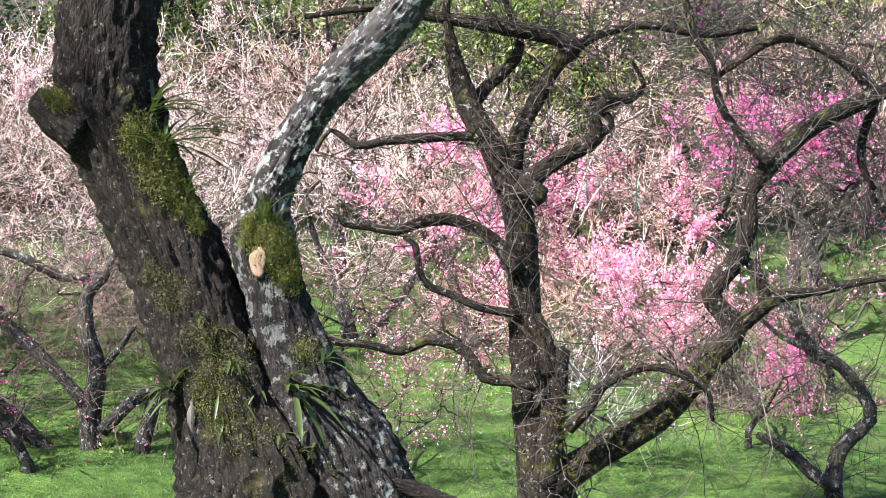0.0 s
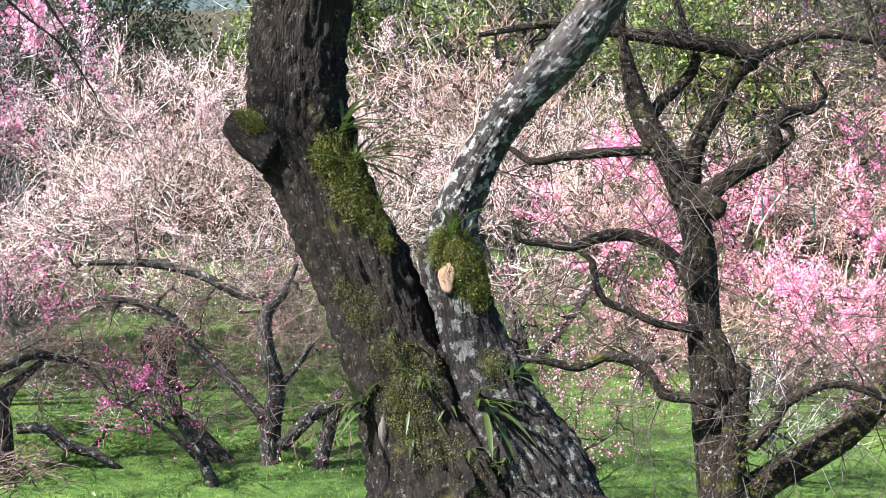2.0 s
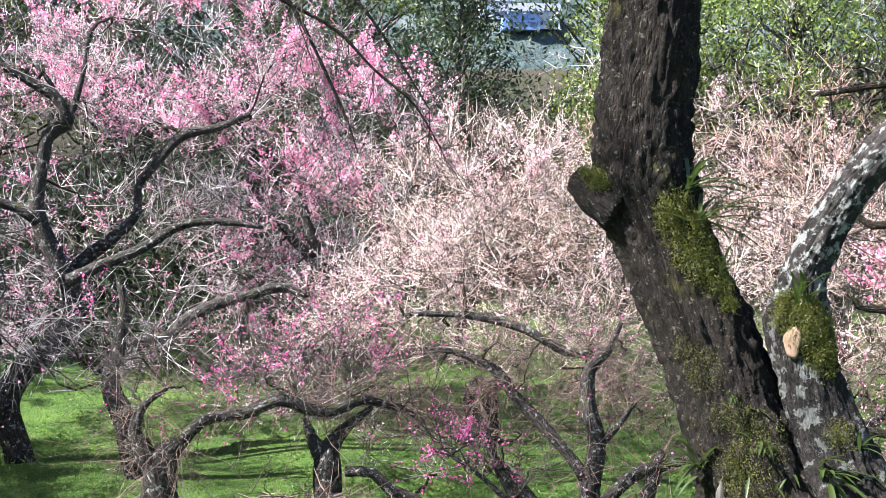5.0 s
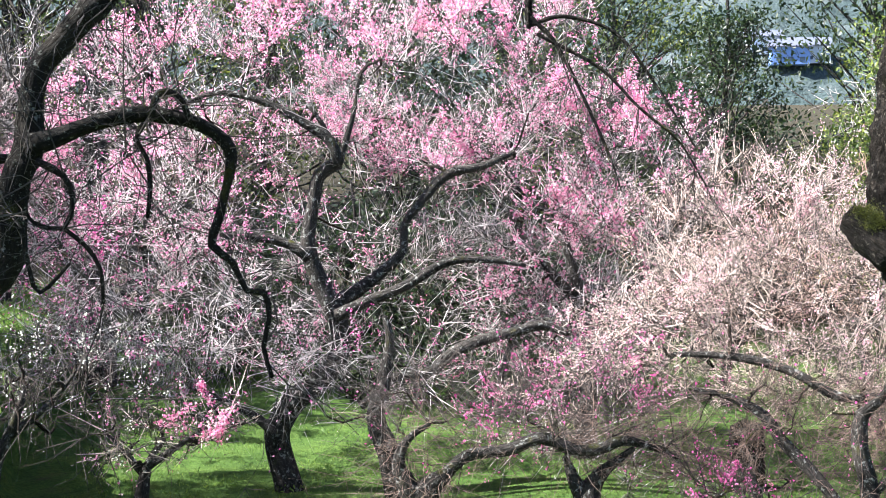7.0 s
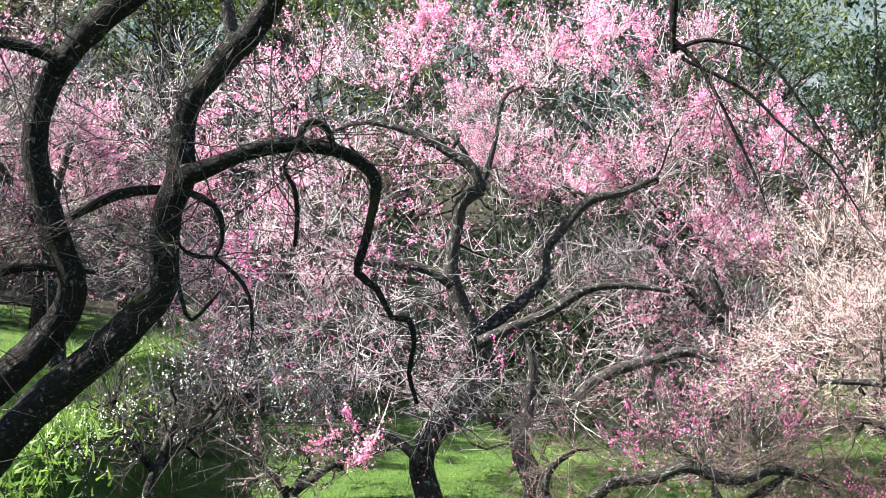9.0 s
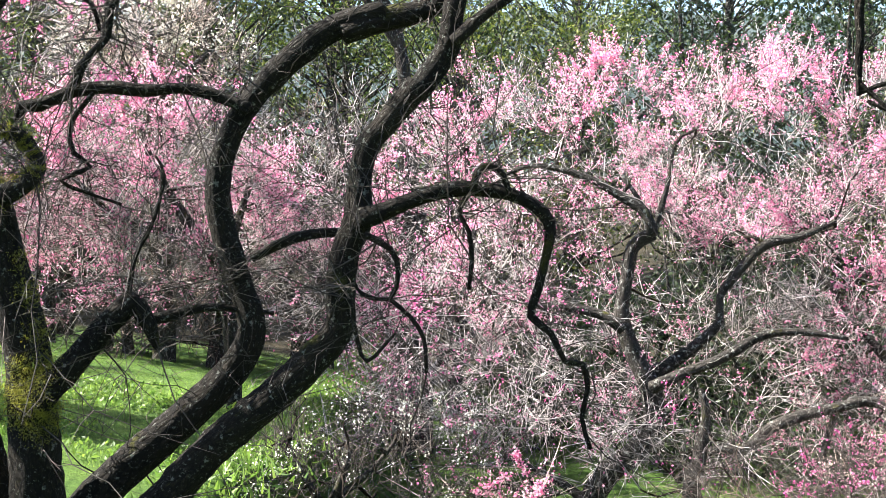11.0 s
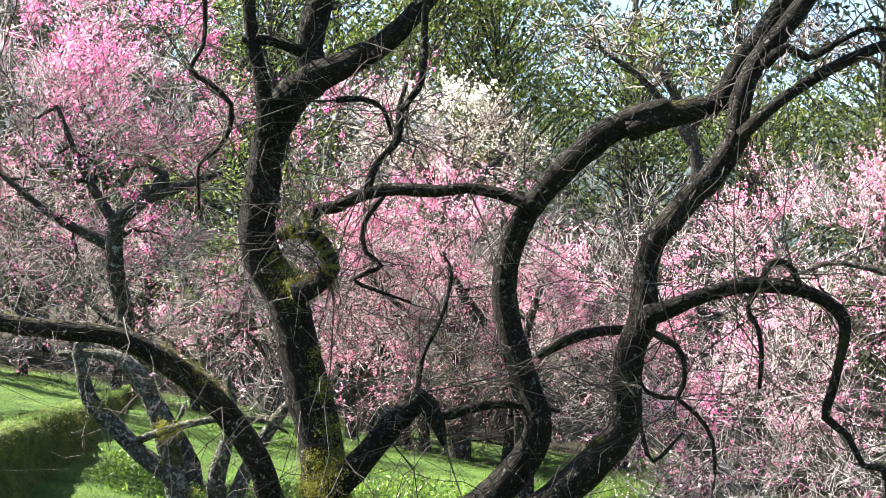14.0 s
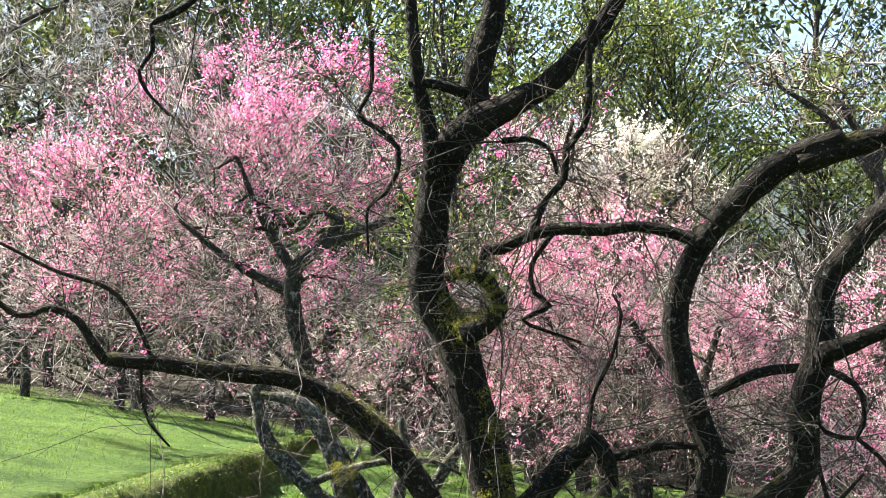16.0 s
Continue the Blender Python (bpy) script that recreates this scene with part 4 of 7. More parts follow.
# ---- the twin curved stems ----
T3 = thing("plum_tree", (-2.2, 6.3, -0.4), "dark plum tree with two long curved stems", "tree")
T3_PTS = limbs(T3, M_BARK_SHADED, [
    ("stem", [(-2.897, 6.402, 0.004, 0.1114), (-2.662, 6.444, 0.269, 0.1008), (-2.452, 6.480, 0.529, 0.0902), (-2.243, 6.518, 0.740, 0.0822), (-2.034, 6.555, 0.915, 0.0796), (-1.850, 6.587, 1.090, 0.0769), (-1.725, 6.609, 1.249, 0.0690), (-1.714, 6.611, 1.408, 0.0663), (-1.693, 6.614, 1.593, 0.0637), (-1.632, 6.624, 1.752, 0.0663), (-1.627, 6.625, 1.912, 0.0584), (-1.587, 6.631, 2.097, 0.0557), (-1.482, 6.650, 2.230, 0.0584), (-1.351, 6.673, 2.388, 0.0584)]),
    ("upper_stem", [(-1.376, 6.728, 2.349, 0.0584), (-1.299, 6.750, 2.455, 0.0584), (-1.222, 6.771, 2.587, 0.0557), (-1.193, 6.769, 2.772, 0.0530), (-1.114, 6.786, 2.958, 0.0477), (-0.987, 6.824, 3.117, 0.0451), (-0.808, 6.875, 3.355, 0.0424), (-0.603, 6.932, 3.646, 0.0371), (-0.396, 6.985, 4.017, 0.0292)]),
    ("stem", [(-3.223, 6.546, 0.095, 0.1147), (-3.061, 6.575, 0.272, 0.1038), (-2.846, 6.613, 0.503, 0.0956), (-2.630, 6.651, 0.694, 0.0901), (-2.415, 6.689, 0.885, 0.0846), (-2.248, 6.719, 1.076, 0.0765), (-2.183, 6.730, 1.239, 0.0683), (-2.226, 6.722, 1.403, 0.0628), (-2.284, 6.710, 1.594, 0.0601), (-2.332, 6.701, 1.758, 0.0628), (-2.345, 6.698, 1.950, 0.0628), (-2.304, 6.705, 2.113, 0.0601), (-2.223, 6.719, 2.277, 0.0601), (-2.089, 6.743, 2.441, 0.0628), (-1.927, 6.771, 2.590, 0.0655), (-1.766, 6.800, 2.699, 0.0601), (-1.550, 6.839, 2.767, 0.0546)]),
    ("upper_stem", [(-1.743, 6.784, 2.657, 0.0601), (-1.614, 6.829, 2.709, 0.0573), (-1.434, 6.893, 2.761, 0.0546), (-1.318, 6.934, 2.807, 0.0519), (-1.243, 6.952, 2.957, 0.0491), (-1.119, 6.987, 3.134, 0.0464), (-0.986, 7.022, 3.353, 0.0437), (-0.852, 7.052, 3.652, 0.0382), (-0.742, 7.069, 4.034, 0.0300)]),
    ("limb", [(-1.179, 6.680, 2.585, 0.0340), (-1.029, 6.727, 2.729, 0.0287), (-0.805, 6.800, 2.885, 0.0261), (-0.583, 6.877, 2.990, 0.0261), (-0.391, 6.946, 3.029, 0.0235), (-0.067, 7.063, 3.094, 0.0183)]),
    ("limb", [(-1.074, 6.697, 2.911, 0.0261), (-0.974, 6.729, 2.995, 0.0235), (-0.882, 6.767, 2.943, 0.0183), (-0.753, 6.811, 3.016, 0.0131), (-0.605, 6.862, 3.081, 0.0105), (-0.459, 6.920, 3.029, 0.0078)]),
    ("limb", [(-1.591, 6.530, 1.755, 0.0549), (-1.462, 6.553, 1.802, 0.0405), (-1.333, 6.576, 1.854, 0.0366), (-1.179, 6.604, 1.890, 0.0366), (-1.024, 6.632, 1.890, 0.0340), (-0.870, 6.660, 1.853, 0.0314), (-0.762, 6.680, 1.780, 0.0314), (-0.729, 6.686, 1.696, 0.0261), (-0.755, 6.682, 1.566, 0.0209), (-0.794, 6.675, 1.409, 0.0209), (-0.820, 6.671, 1.304, 0.0209), (-0.730, 6.687, 1.226, 0.0157), (-0.666, 6.699, 1.095, 0.0131), (-0.584, 6.714, 1.082, 0.0157), (-0.564, 6.718, 0.964, 0.0118), (-0.590, 6.714, 0.833, 0.0118), (-0.552, 6.721, 0.690, 0.0091)]),
    ("limb", [(-1.073, 6.572, 1.883, 0.0156), (-1.055, 6.575, 1.966, 0.0182), (-1.004, 6.584, 1.999, 0.0182), (-0.940, 6.596, 1.955, 0.0156), (-0.910, 6.602, 1.864, 0.0130)]),
    ("limb", [(-1.106, 6.566, 1.852, 0.0130), (-1.140, 6.561, 1.787, 0.0117), (-1.094, 6.569, 1.696, 0.0117), (-1.082, 6.572, 1.566, 0.0117), (-1.095, 6.570, 1.431, 0.0091)]),
    ("limb", [(-2.154, 6.632, 1.573, 0.0188), (-2.008, 6.658, 1.648, 0.0242), (-1.876, 6.682, 1.688, 0.0242), (-1.711, 6.712, 1.701, 0.0215)]),
    ("limb", [(-2.181, 6.676, 2.286, 0.0407), (-2.248, 6.663, 2.321, 0.0298), (-2.368, 6.642, 2.367, 0.0298), (-2.501, 6.618, 2.392, 0.0271), (-2.661, 6.589, 2.381, 0.0298), (-2.848, 6.555, 2.395, 0.0325), (-3.008, 6.526, 2.377, 0.0325), (-3.168, 6.497, 2.312, 0.0325), (-3.253, 6.482, 2.301, 0.0298), (-3.275, 6.478, 2.233, 0.0190)]),
    ("limb", [(-2.894, 6.496, 2.363, 0.0121), (-3.000, 6.477, 2.215, 0.0135), (-2.987, 6.480, 2.080, 0.0121), (-2.908, 6.495, 2.013, 0.0121), (-3.046, 6.470, 1.946, 0.0121), (-2.935, 6.490, 1.892, 0.0081), (-2.763, 6.521, 1.832, 0.0067)]),
    ("limb", [(-3.000, 6.477, 2.376, 0.0121), (-2.946, 6.486, 2.511, 0.0121), (-2.840, 6.505, 2.632, 0.0135), (-2.827, 6.507, 2.780, 0.0121), (-2.786, 6.513, 2.914, 0.0094)]),
    ("limb", [(-1.555, 6.435, 1.683, 0.0180), (-1.441, 6.456, 1.619, 0.0154), (-1.403, 6.463, 1.516, 0.0129), (-1.442, 6.457, 1.387, 0.0116), (-1.568, 6.434, 1.413, 0.0090), (-1.598, 6.428, 1.465, 0.0064)]),
    ("limb", [(-1.442, 6.457, 1.387, 0.0103), (-1.353, 6.473, 1.310, 0.0103), (-1.290, 6.485, 1.207, 0.0103), (-1.278, 6.487, 1.052, 0.0077)]),
    ("limb", [(-1.619, 6.425, 1.387, 0.0116), (-1.589, 6.431, 1.207, 0.0103), (-1.544, 6.439, 1.104, 0.0103), (-1.417, 6.462, 1.233, 0.0064)]),
], 16, 0.05, 0.14)
small_shoots(T3, T3_PTS, 260, rng, M_TWIG_DARK, (0.2, 0.7), 0.003, -0.1)
small_shoots(T3, T3_PTS, 45, rng, M_TWIG_DARK, (0.5, 1.0), 0.004, -0.2)

OV = np.random.default_rng(41)


def shade_canopy(tree, starts, blobs, n_branch, n_twig, twig_r=0.0045):
    """An unseen crown of bare twigs, added high over the lawn to cast shade."""
    crown(tree, starts, blobs, n_branch, n_twig, OV, M_TWIG_DARK, M_BARK_DARK, None, 0, 0.012, 0.3, (0.3, 0.9), twig_r, 0.0, 0.03, 3)


# spread is made up: blobs sit where their shade reaches lawn and trunks
shade_canopy(T3, np.array([(-0.396, 6.985, 4.017), (-0.742, 7.069, 4.034)]), [(-0.6, 7.5, 4.9, 1.9, 1.7, 0.6), (-2.4, 9.4, 5.2, 1.7, 1.7, 0.6), (-0.6, 9.3, 5.0, 1.6, 1.5, 0.55), (0.9, 8.6, 4.8, 1.3, 1.4, 0.5)], 300, 1300, 0.0055)
shade_canopy(T1, np.array([(1.333, 3.442, 2.227), (1.960, 2.969, 2.029)]), [(0.9, 3.6, 3.4, 1.1, 1.0, 0.4), (2.0, 3.2, 3.2, 0.9, 0.9, 0.35), (-0.3, 3.4, 3.9, 1.1, 1.0, 0.45)], 150, 600, 0.005)
shade_canopy(T2, np.array([(4.116, 6.449, 2.132), (4.367, 6.401, 2.054), (4.981, 5.681, 2.134)]), [(4.2, 6.5, 2.95, 1.3, 1.3, 0.42), (3.0, 6.9, 3.2, 1.1, 1.1, 0.4), (5.4, 5.8, 2.9, 1.1, 1.1, 0.4)], 180, 900)
# ---- the upright mossy tree ----
T5 = thing("plum_tree", (-2.9, 6.2, -0.4), "mossy plum tree with a bent trunk and looping side branch", "tree")
T5_PTS = limbs(T5, M_BARK_SHADED, [
    ("trunk", [(-3.128, 6.435, 0.082, 0.1502), (-3.140, 6.404, 0.491, 0.1311), (-3.143, 6.381, 0.818, 0.1201), (-3.153, 6.361, 1.063, 0.1092), (-3.191, 6.330, 1.308, 0.1065), (-3.237, 6.298, 1.526, 0.1010), (-3.271, 6.273, 1.717, 0.0983), (-3.314, 6.246, 1.881, 0.0983), (-3.410, 6.199, 2.039, 0.0901), (-3.435, 6.180, 2.180, 0.0901), (-3.411, 6.179, 2.344, 0.0901), (-3.381, 6.177, 2.535, 0.0846), (-3.340, 6.182, 2.698, 0.0819)]),
    ("limb", [(-3.367, 6.176, 2.630, 0.0819), (-3.273, 6.199, 2.807, 0.0874), (-3.169, 6.232, 2.902, 0.0819), (-3.040, 6.276, 2.971, 0.0683), (-2.885, 6.329, 3.052, 0.0573), (-2.754, 6.371, 3.161, 0.0519), (-2.610, 6.414, 3.325, 0.0464), (-2.465, 6.454, 3.543, 0.0382)]),
    ("limb", [(-3.188, 6.330, 2.935, 0.0692), (-3.224, 6.307, 3.073, 0.0720), (-3.187, 6.310, 3.239, 0.0692), (-3.126, 6.320, 3.433, 0.0609), (-3.094, 6.316, 3.682, 0.0526)]),
    ("limb", [(-3.326, 6.086, 2.615, 0.0484), (-3.345, 6.061, 2.870, 0.0377), (-3.382, 6.035, 3.058, 0.0323), (-3.397, 6.015, 3.273, 0.0323), (-3.407, 5.995, 3.515, 0.0269)]),
    ("stub", [(-3.158, 6.121, 3.026, 0.0296), (-3.296, 6.066, 3.072, 0.0242), (-3.426, 6.016, 3.085, 0.0202)]),
    ("limb", [(-3.169, 6.088, 1.851, 0.0530), (-3.099, 6.112, 1.888, 0.0451), (-3.039, 6.132, 1.930, 0.0398), (-3.000, 6.142, 1.988, 0.0358), (-3.021, 6.130, 2.057, 0.0332), (-3.054, 6.114, 2.115, 0.0318), (-3.118, 6.087, 2.155, 0.0318), (-3.180, 6.064, 2.153, 0.0292), (-3.238, 6.044, 2.131, 0.0212)]),
    ("limb", [(-3.091, 6.287, 0.909, 0.0754), (-2.941, 6.333, 1.070, 0.0619), (-2.832, 6.365, 1.199, 0.0592), (-2.734, 6.394, 1.312, 0.0565), (-2.652, 6.420, 1.387, 0.0592)]),
    ("limb", [(-2.652, 6.421, 1.366, 0.0458), (-2.599, 6.448, 1.272, 0.0377), (-2.576, 6.462, 1.191, 0.0242), (-2.562, 6.471, 1.138, 0.0081)]),
    ("limb", [(-2.693, 6.519, 1.276, 0.0273), (-2.565, 6.566, 1.295, 0.0273), (-2.411, 6.621, 1.336, 0.0218), (-2.283, 6.669, 1.336, 0.0164), (-2.079, 6.748, 1.308, 0.0096)]),
    ("limb", [(-2.682, 6.409, 1.393, 0.0121), (-2.648, 6.409, 1.581, 0.0108), (-2.569, 6.428, 1.742, 0.0094), (-2.514, 6.434, 1.957, 0.0081), (-2.549, 6.415, 2.051, 0.0054)]),
    ("limb", [(-3.540, 5.851, 3.328, 0.0119), (-3.543, 5.860, 3.169, 0.0119), (-3.551, 5.866, 3.037, 0.0106), (-3.611, 5.851, 2.917, 0.0106), (-3.525, 5.888, 2.851, 0.0133), (-3.440, 5.926, 2.759, 0.0133), (-3.443, 5.933, 2.640, 0.0119), (-3.507, 5.916, 2.534, 0.0106), (-3.583, 5.892, 2.467, 0.0080), (-3.588, 5.904, 2.256, 0.0053)]),
    ("limb", [(-2.546, 6.224, 3.328, 0.0186), (-2.570, 6.226, 3.169, 0.0172), (-2.580, 6.238, 2.931, 0.0172), (-2.607, 6.234, 2.825, 0.0172), (-2.684, 6.213, 2.719, 0.0172), (-2.699, 6.216, 2.587, 0.0159), (-2.788, 6.189, 2.481, 0.0133), (-2.828, 6.182, 2.370, 0.0093)]),
    ("limb", [(-3.378, 5.834, 3.613, 0.0242), (-3.524, 5.737, 3.747, 0.0215), (-3.807, 5.582, 3.721, 0.0188), (-4.096, 5.436, 3.589, 0.0175), (-4.269, 5.359, 3.429, 0.0175), (-4.361, 5.313, 3.375, 0.0175), (-4.420, 5.286, 3.335, 0.0135), (-4.422, 5.299, 3.215, 0.0121), (-4.483, 5.276, 3.121, 0.0108), (-4.460, 5.300, 3.028, 0.0081), (-4.368, 5.366, 2.907, 0.0054)]),
    ("limb", [(-3.012, 6.192, 2.790, 0.0161), (-2.899, 6.234, 2.795, 0.0135), (-2.804, 6.273, 2.749, 0.0121), (-2.771, 6.293, 2.628, 0.0094)]),
], 20, 0.045, 0.14)
SK5 = skin(T5, ("trunk", "limb"))
moss_pad(T5, SK5, [(-3.141, 6.267, 0.936, 0.1077), (-3.126, 6.265, 1.044, 0.0807), (-3.092, 6.290, 0.855, 0.1077), (-3.119, 6.209, 1.930, 0.0942), (-3.207, 6.176, 1.930, 0.0942), (-3.054, 6.228, 2.011, 0.0673), (-3.102, 6.203, 2.118, 0.0673), (-3.177, 6.172, 2.161, 0.0538), (-3.067, 6.301, 0.829, 0.0942), (-3.050, 6.294, 1.044, 0.0807), (-3.064, 6.276, 1.232, 0.0673), (-3.092, 6.253, 1.420, 0.0673), (-3.114, 6.234, 1.581, 0.0538), (-3.268, 6.147, 2.011, 0.0673)], 24000, "yellow-green moss, coloured as if lit", 0.013, 0.03, M_MOSS_LIT, 0.017)
for at, out, n, ln in (([(-3.117, 6.085, 2.184, 0.0013)][0][:3], (0.1, -0.4, 0.9), 14, 0.11), ([(-3.192, 6.058, 2.174, 0.0013)][0][:3], (-0.2, -0.4, 0.9), 10, 0.09), ([(-3.059, 6.178, 1.927, 0.0013)][0][:3], (0.9, -0.4, 0.5), 10, 0.12), ([(-3.065, 6.233, 1.074, 0.0013)][0][:3], (0.5, -0.6, 0.6), 12, 0.12), ([(-3.140, 6.206, 1.047, 0.0013)][0][:3], (-0.3, -0.6, 0.6), 10, 0.11)):
    strap_tuft(T5, snap(SK5, at)[0], out, n, ln, 0.008)
# added crown above the view, shades this trunk
shade_canopy(T5, np.array([(-2.465, 6.454, 3.543), (-3.094, 6.316, 3.682), (-3.407, 5.995, 3.515)]), [(-3.2, 6.4, 4.7, 1.6, 1.6, 0.55), (-4.6, 6.3, 4.7, 1.2, 1.3, 0.5), (-3.6, 7.8, 5.1, 1.2, 1.2, 0.5)], 200, 1000)
small_shoots(T5, T5_PTS, 300, rng, M_TWIG_DARK, (0.2, 0.8), 0.003, 0.0)
LOOP = [(-3.099, 6.112, 1.888), (-3.039, 6.132, 1.930), (-3.000, 6.142, 1.988), (-3.021, 6.130, 2.057), (-3.054, 6.114, 2.115), (-3.118, 6.087, 2.155), (-3.180, 6.064, 2.153), (-3.169, 6.12, 1.851)]
moss_pad(T5, SK5, [(x, y - 0.02, z, 0.034) for x, y, z in LOOP[2:]], 4200, "shaggy moss on the looping branch, coloured as if lit", 0.011, 0.012, M_MOSS_LIT, 0.006)
for i in (1, 4):
    strap_tuft(T5, snap(SK5, LOOP[i])[0], (0.6 if i < 3 else 0.0, -0.5, 0.5), 8, 0.085, 0.007)
small_shoots(T5, T5_PTS, 36, rng, M_TWIG_DARK, (0.5, 1.1), 0.004, 0.0)

# ---- the low spreading tree at the terrace wall ----
T6 = thing("plum_tree", (-3.6, 6.6, -0.4), "low plum tree with a long sideways mossy limb", "tree")
T6_PTS = limbs(T6, M_BARK_DARK, [
    ("trunk", [(-3.419, 6.530, 0.518, 0.0786), (-3.496, 6.440, 0.909, 0.0674), (-3.554, 6.384, 1.099, 0.0646), (-3.671, 6.295, 1.301, 0.0618), (-3.809, 6.199, 1.455, 0.0590), (-3.973, 6.090, 1.595, 0.0534), (-4.141, 5.988, 1.671, 0.0506), (-4.336, 5.876, 1.694, 0.0449), (-4.555, 5.750, 1.723, 0.0421), (-4.749, 5.638, 1.751, 0.0393), (-4.901, 5.552, 1.763, 0.0337)]),
    ("limb", [(-4.901, 5.553, 1.752, 0.0281), (-4.953, 5.514, 1.836, 0.0225), (-5.008, 5.469, 1.948, 0.0197), (-5.127, 5.394, 2.018, 0.0197), (-5.276, 5.315, 1.982, 0.0169), (-5.439, 5.205, 2.145, 0.0126)]),
    ("limb", [(-4.700, 5.664, 1.765, 0.0126), (-4.774, 5.597, 1.975, 0.0112), (-4.877, 5.523, 2.115, 0.0112), (-5.093, 5.392, 2.199, 0.0098), (-5.331, 5.242, 2.340, 0.0084)]),
    ("limb", [(-4.751, 5.640, 1.723, 0.0084), (-4.758, 5.653, 1.584, 0.0084), (-4.729, 5.686, 1.444, 0.0084), (-4.649, 5.744, 1.332, 0.0056)]),
], 16, 0.05, 0.14)
small_shoots(T6, T6_PTS, 90, rng, M_TWIG_DARK, (0.3, 1.0), 0.0022, 0.5)
small_shoots(T6, T6_PTS[len(T6_PTS) // 4:], 24, rng, M_TWIG_DARK, (0.4, 0.9), 0.0026, 0.7)
T6B = thing("plum_tree", (-4.3, 7.2, -0.3), "young plum tree with several slanting grey lichen stems", "tree")
T6B_PTS = limbs(T6B, M_BARK_LICHEN, [
    ("stem", [(-4.269, 7.060, 0.335, 0.0655), (-4.335, 7.015, 0.647, 0.0624), (-4.374, 6.986, 0.865, 0.0562), (-4.546, 6.911, 1.020, 0.0530), (-4.689, 6.847, 1.176, 0.0499), (-4.817, 6.788, 1.332, 0.0437), (-4.856, 6.761, 1.519, 0.0374), (-4.869, 6.749, 1.628, 0.0312), (-4.735, 6.794, 1.705, 0.0156)]),
    ("stem", [(-4.196, 7.304, 0.304, 0.0640), (-4.249, 7.263, 0.623, 0.0576), (-4.274, 7.238, 0.847, 0.0544), (-4.225, 7.244, 1.038, 0.0448), (-4.175, 7.248, 1.262, 0.0288), (-4.201, 7.225, 1.453, 0.0192)]),
    ("stem", [(-4.433, 7.206, 0.432, 0.0576), (-4.485, 7.163, 0.783, 0.0576), (-4.511, 7.141, 0.974, 0.0576), (-4.580, 7.096, 1.262, 0.0576), (-4.651, 7.059, 1.421, 0.0544), (-4.738, 7.018, 1.533, 0.0480), (-4.887, 6.959, 1.581, 0.0288), (-5.097, 6.881, 1.581, 0.0160)]),
    ("limb", [(-4.516, 6.809, 1.104, 0.0247), (-4.312, 6.881, 1.181, 0.0216), (-4.081, 6.965, 1.227, 0.0185), (-3.879, 7.041, 1.224, 0.0139), (-3.736, 7.099, 1.150, 0.0077)]),
    ("limb", [(-4.219, 7.274, 0.623, 0.0480), (-4.139, 7.289, 0.847, 0.0448), (-4.030, 7.315, 1.070, 0.0384), (-3.906, 7.349, 1.262, 0.0320), (-3.783, 7.387, 1.390, 0.0192)]),
    ("limb", [(-4.429, 7.150, 1.294, 0.0128), (-4.478, 7.143, 1.134, 0.0128), (-4.452, 7.165, 0.942, 0.0160)]),
], 12, 0.06, 0.14)
small_shoots(T6B, T6B_PTS, 60, rng, M_TWIG_DARK, (0.15, 0.6), 0.0024, 0.4)

SK6 = skin(T6B, ("stem", "limb"))
moss_pad(T6B, SK6, [(-4.466, 6.862, 1.395, 0.0620), (-4.410, 6.891, 1.271, 0.0620), (-4.369, 6.915, 1.148, 0.0620), (-4.112, 7.022, 0.993, 0.0930), (-4.065, 7.029, 1.148, 0.0775), (-4.076, 7.017, 1.271, 0.0620), (-4.203, 7.002, 0.776, 0.0775)], 7000, "moss on the stems, coloured as if lit", 0.012, 0.02, M_MOSS_LIT, 0.018)
for x, y, z, r in [(-4.173, 7.154, 1.076, 0.0016), (-4.140, 7.158, 1.203, 0.0016), (-4.204, 7.149, 0.982, 0.0016)]:
    strap_tuft(T6B, snap(SK6, (x, y, z))[0], (0.2, -0.5, 0.8), 8, 0.09, 0.007)
SK7 = skin(T6, ("trunk", "limb"))
moss_pad(T6, SK7, [(-4.465, 5.986, 1.706, 0.0558), (-4.282, 6.055, 1.692, 0.0697), (-4.101, 6.126, 1.650, 0.0697), (-3.946, 6.191, 1.553, 0.0837), (-3.817, 6.245, 1.469, 0.0837), (-3.715, 6.289, 1.386, 0.0558)], 9000, "olive moss along the limb's top", 0.011, 0.016, None, 0.016)

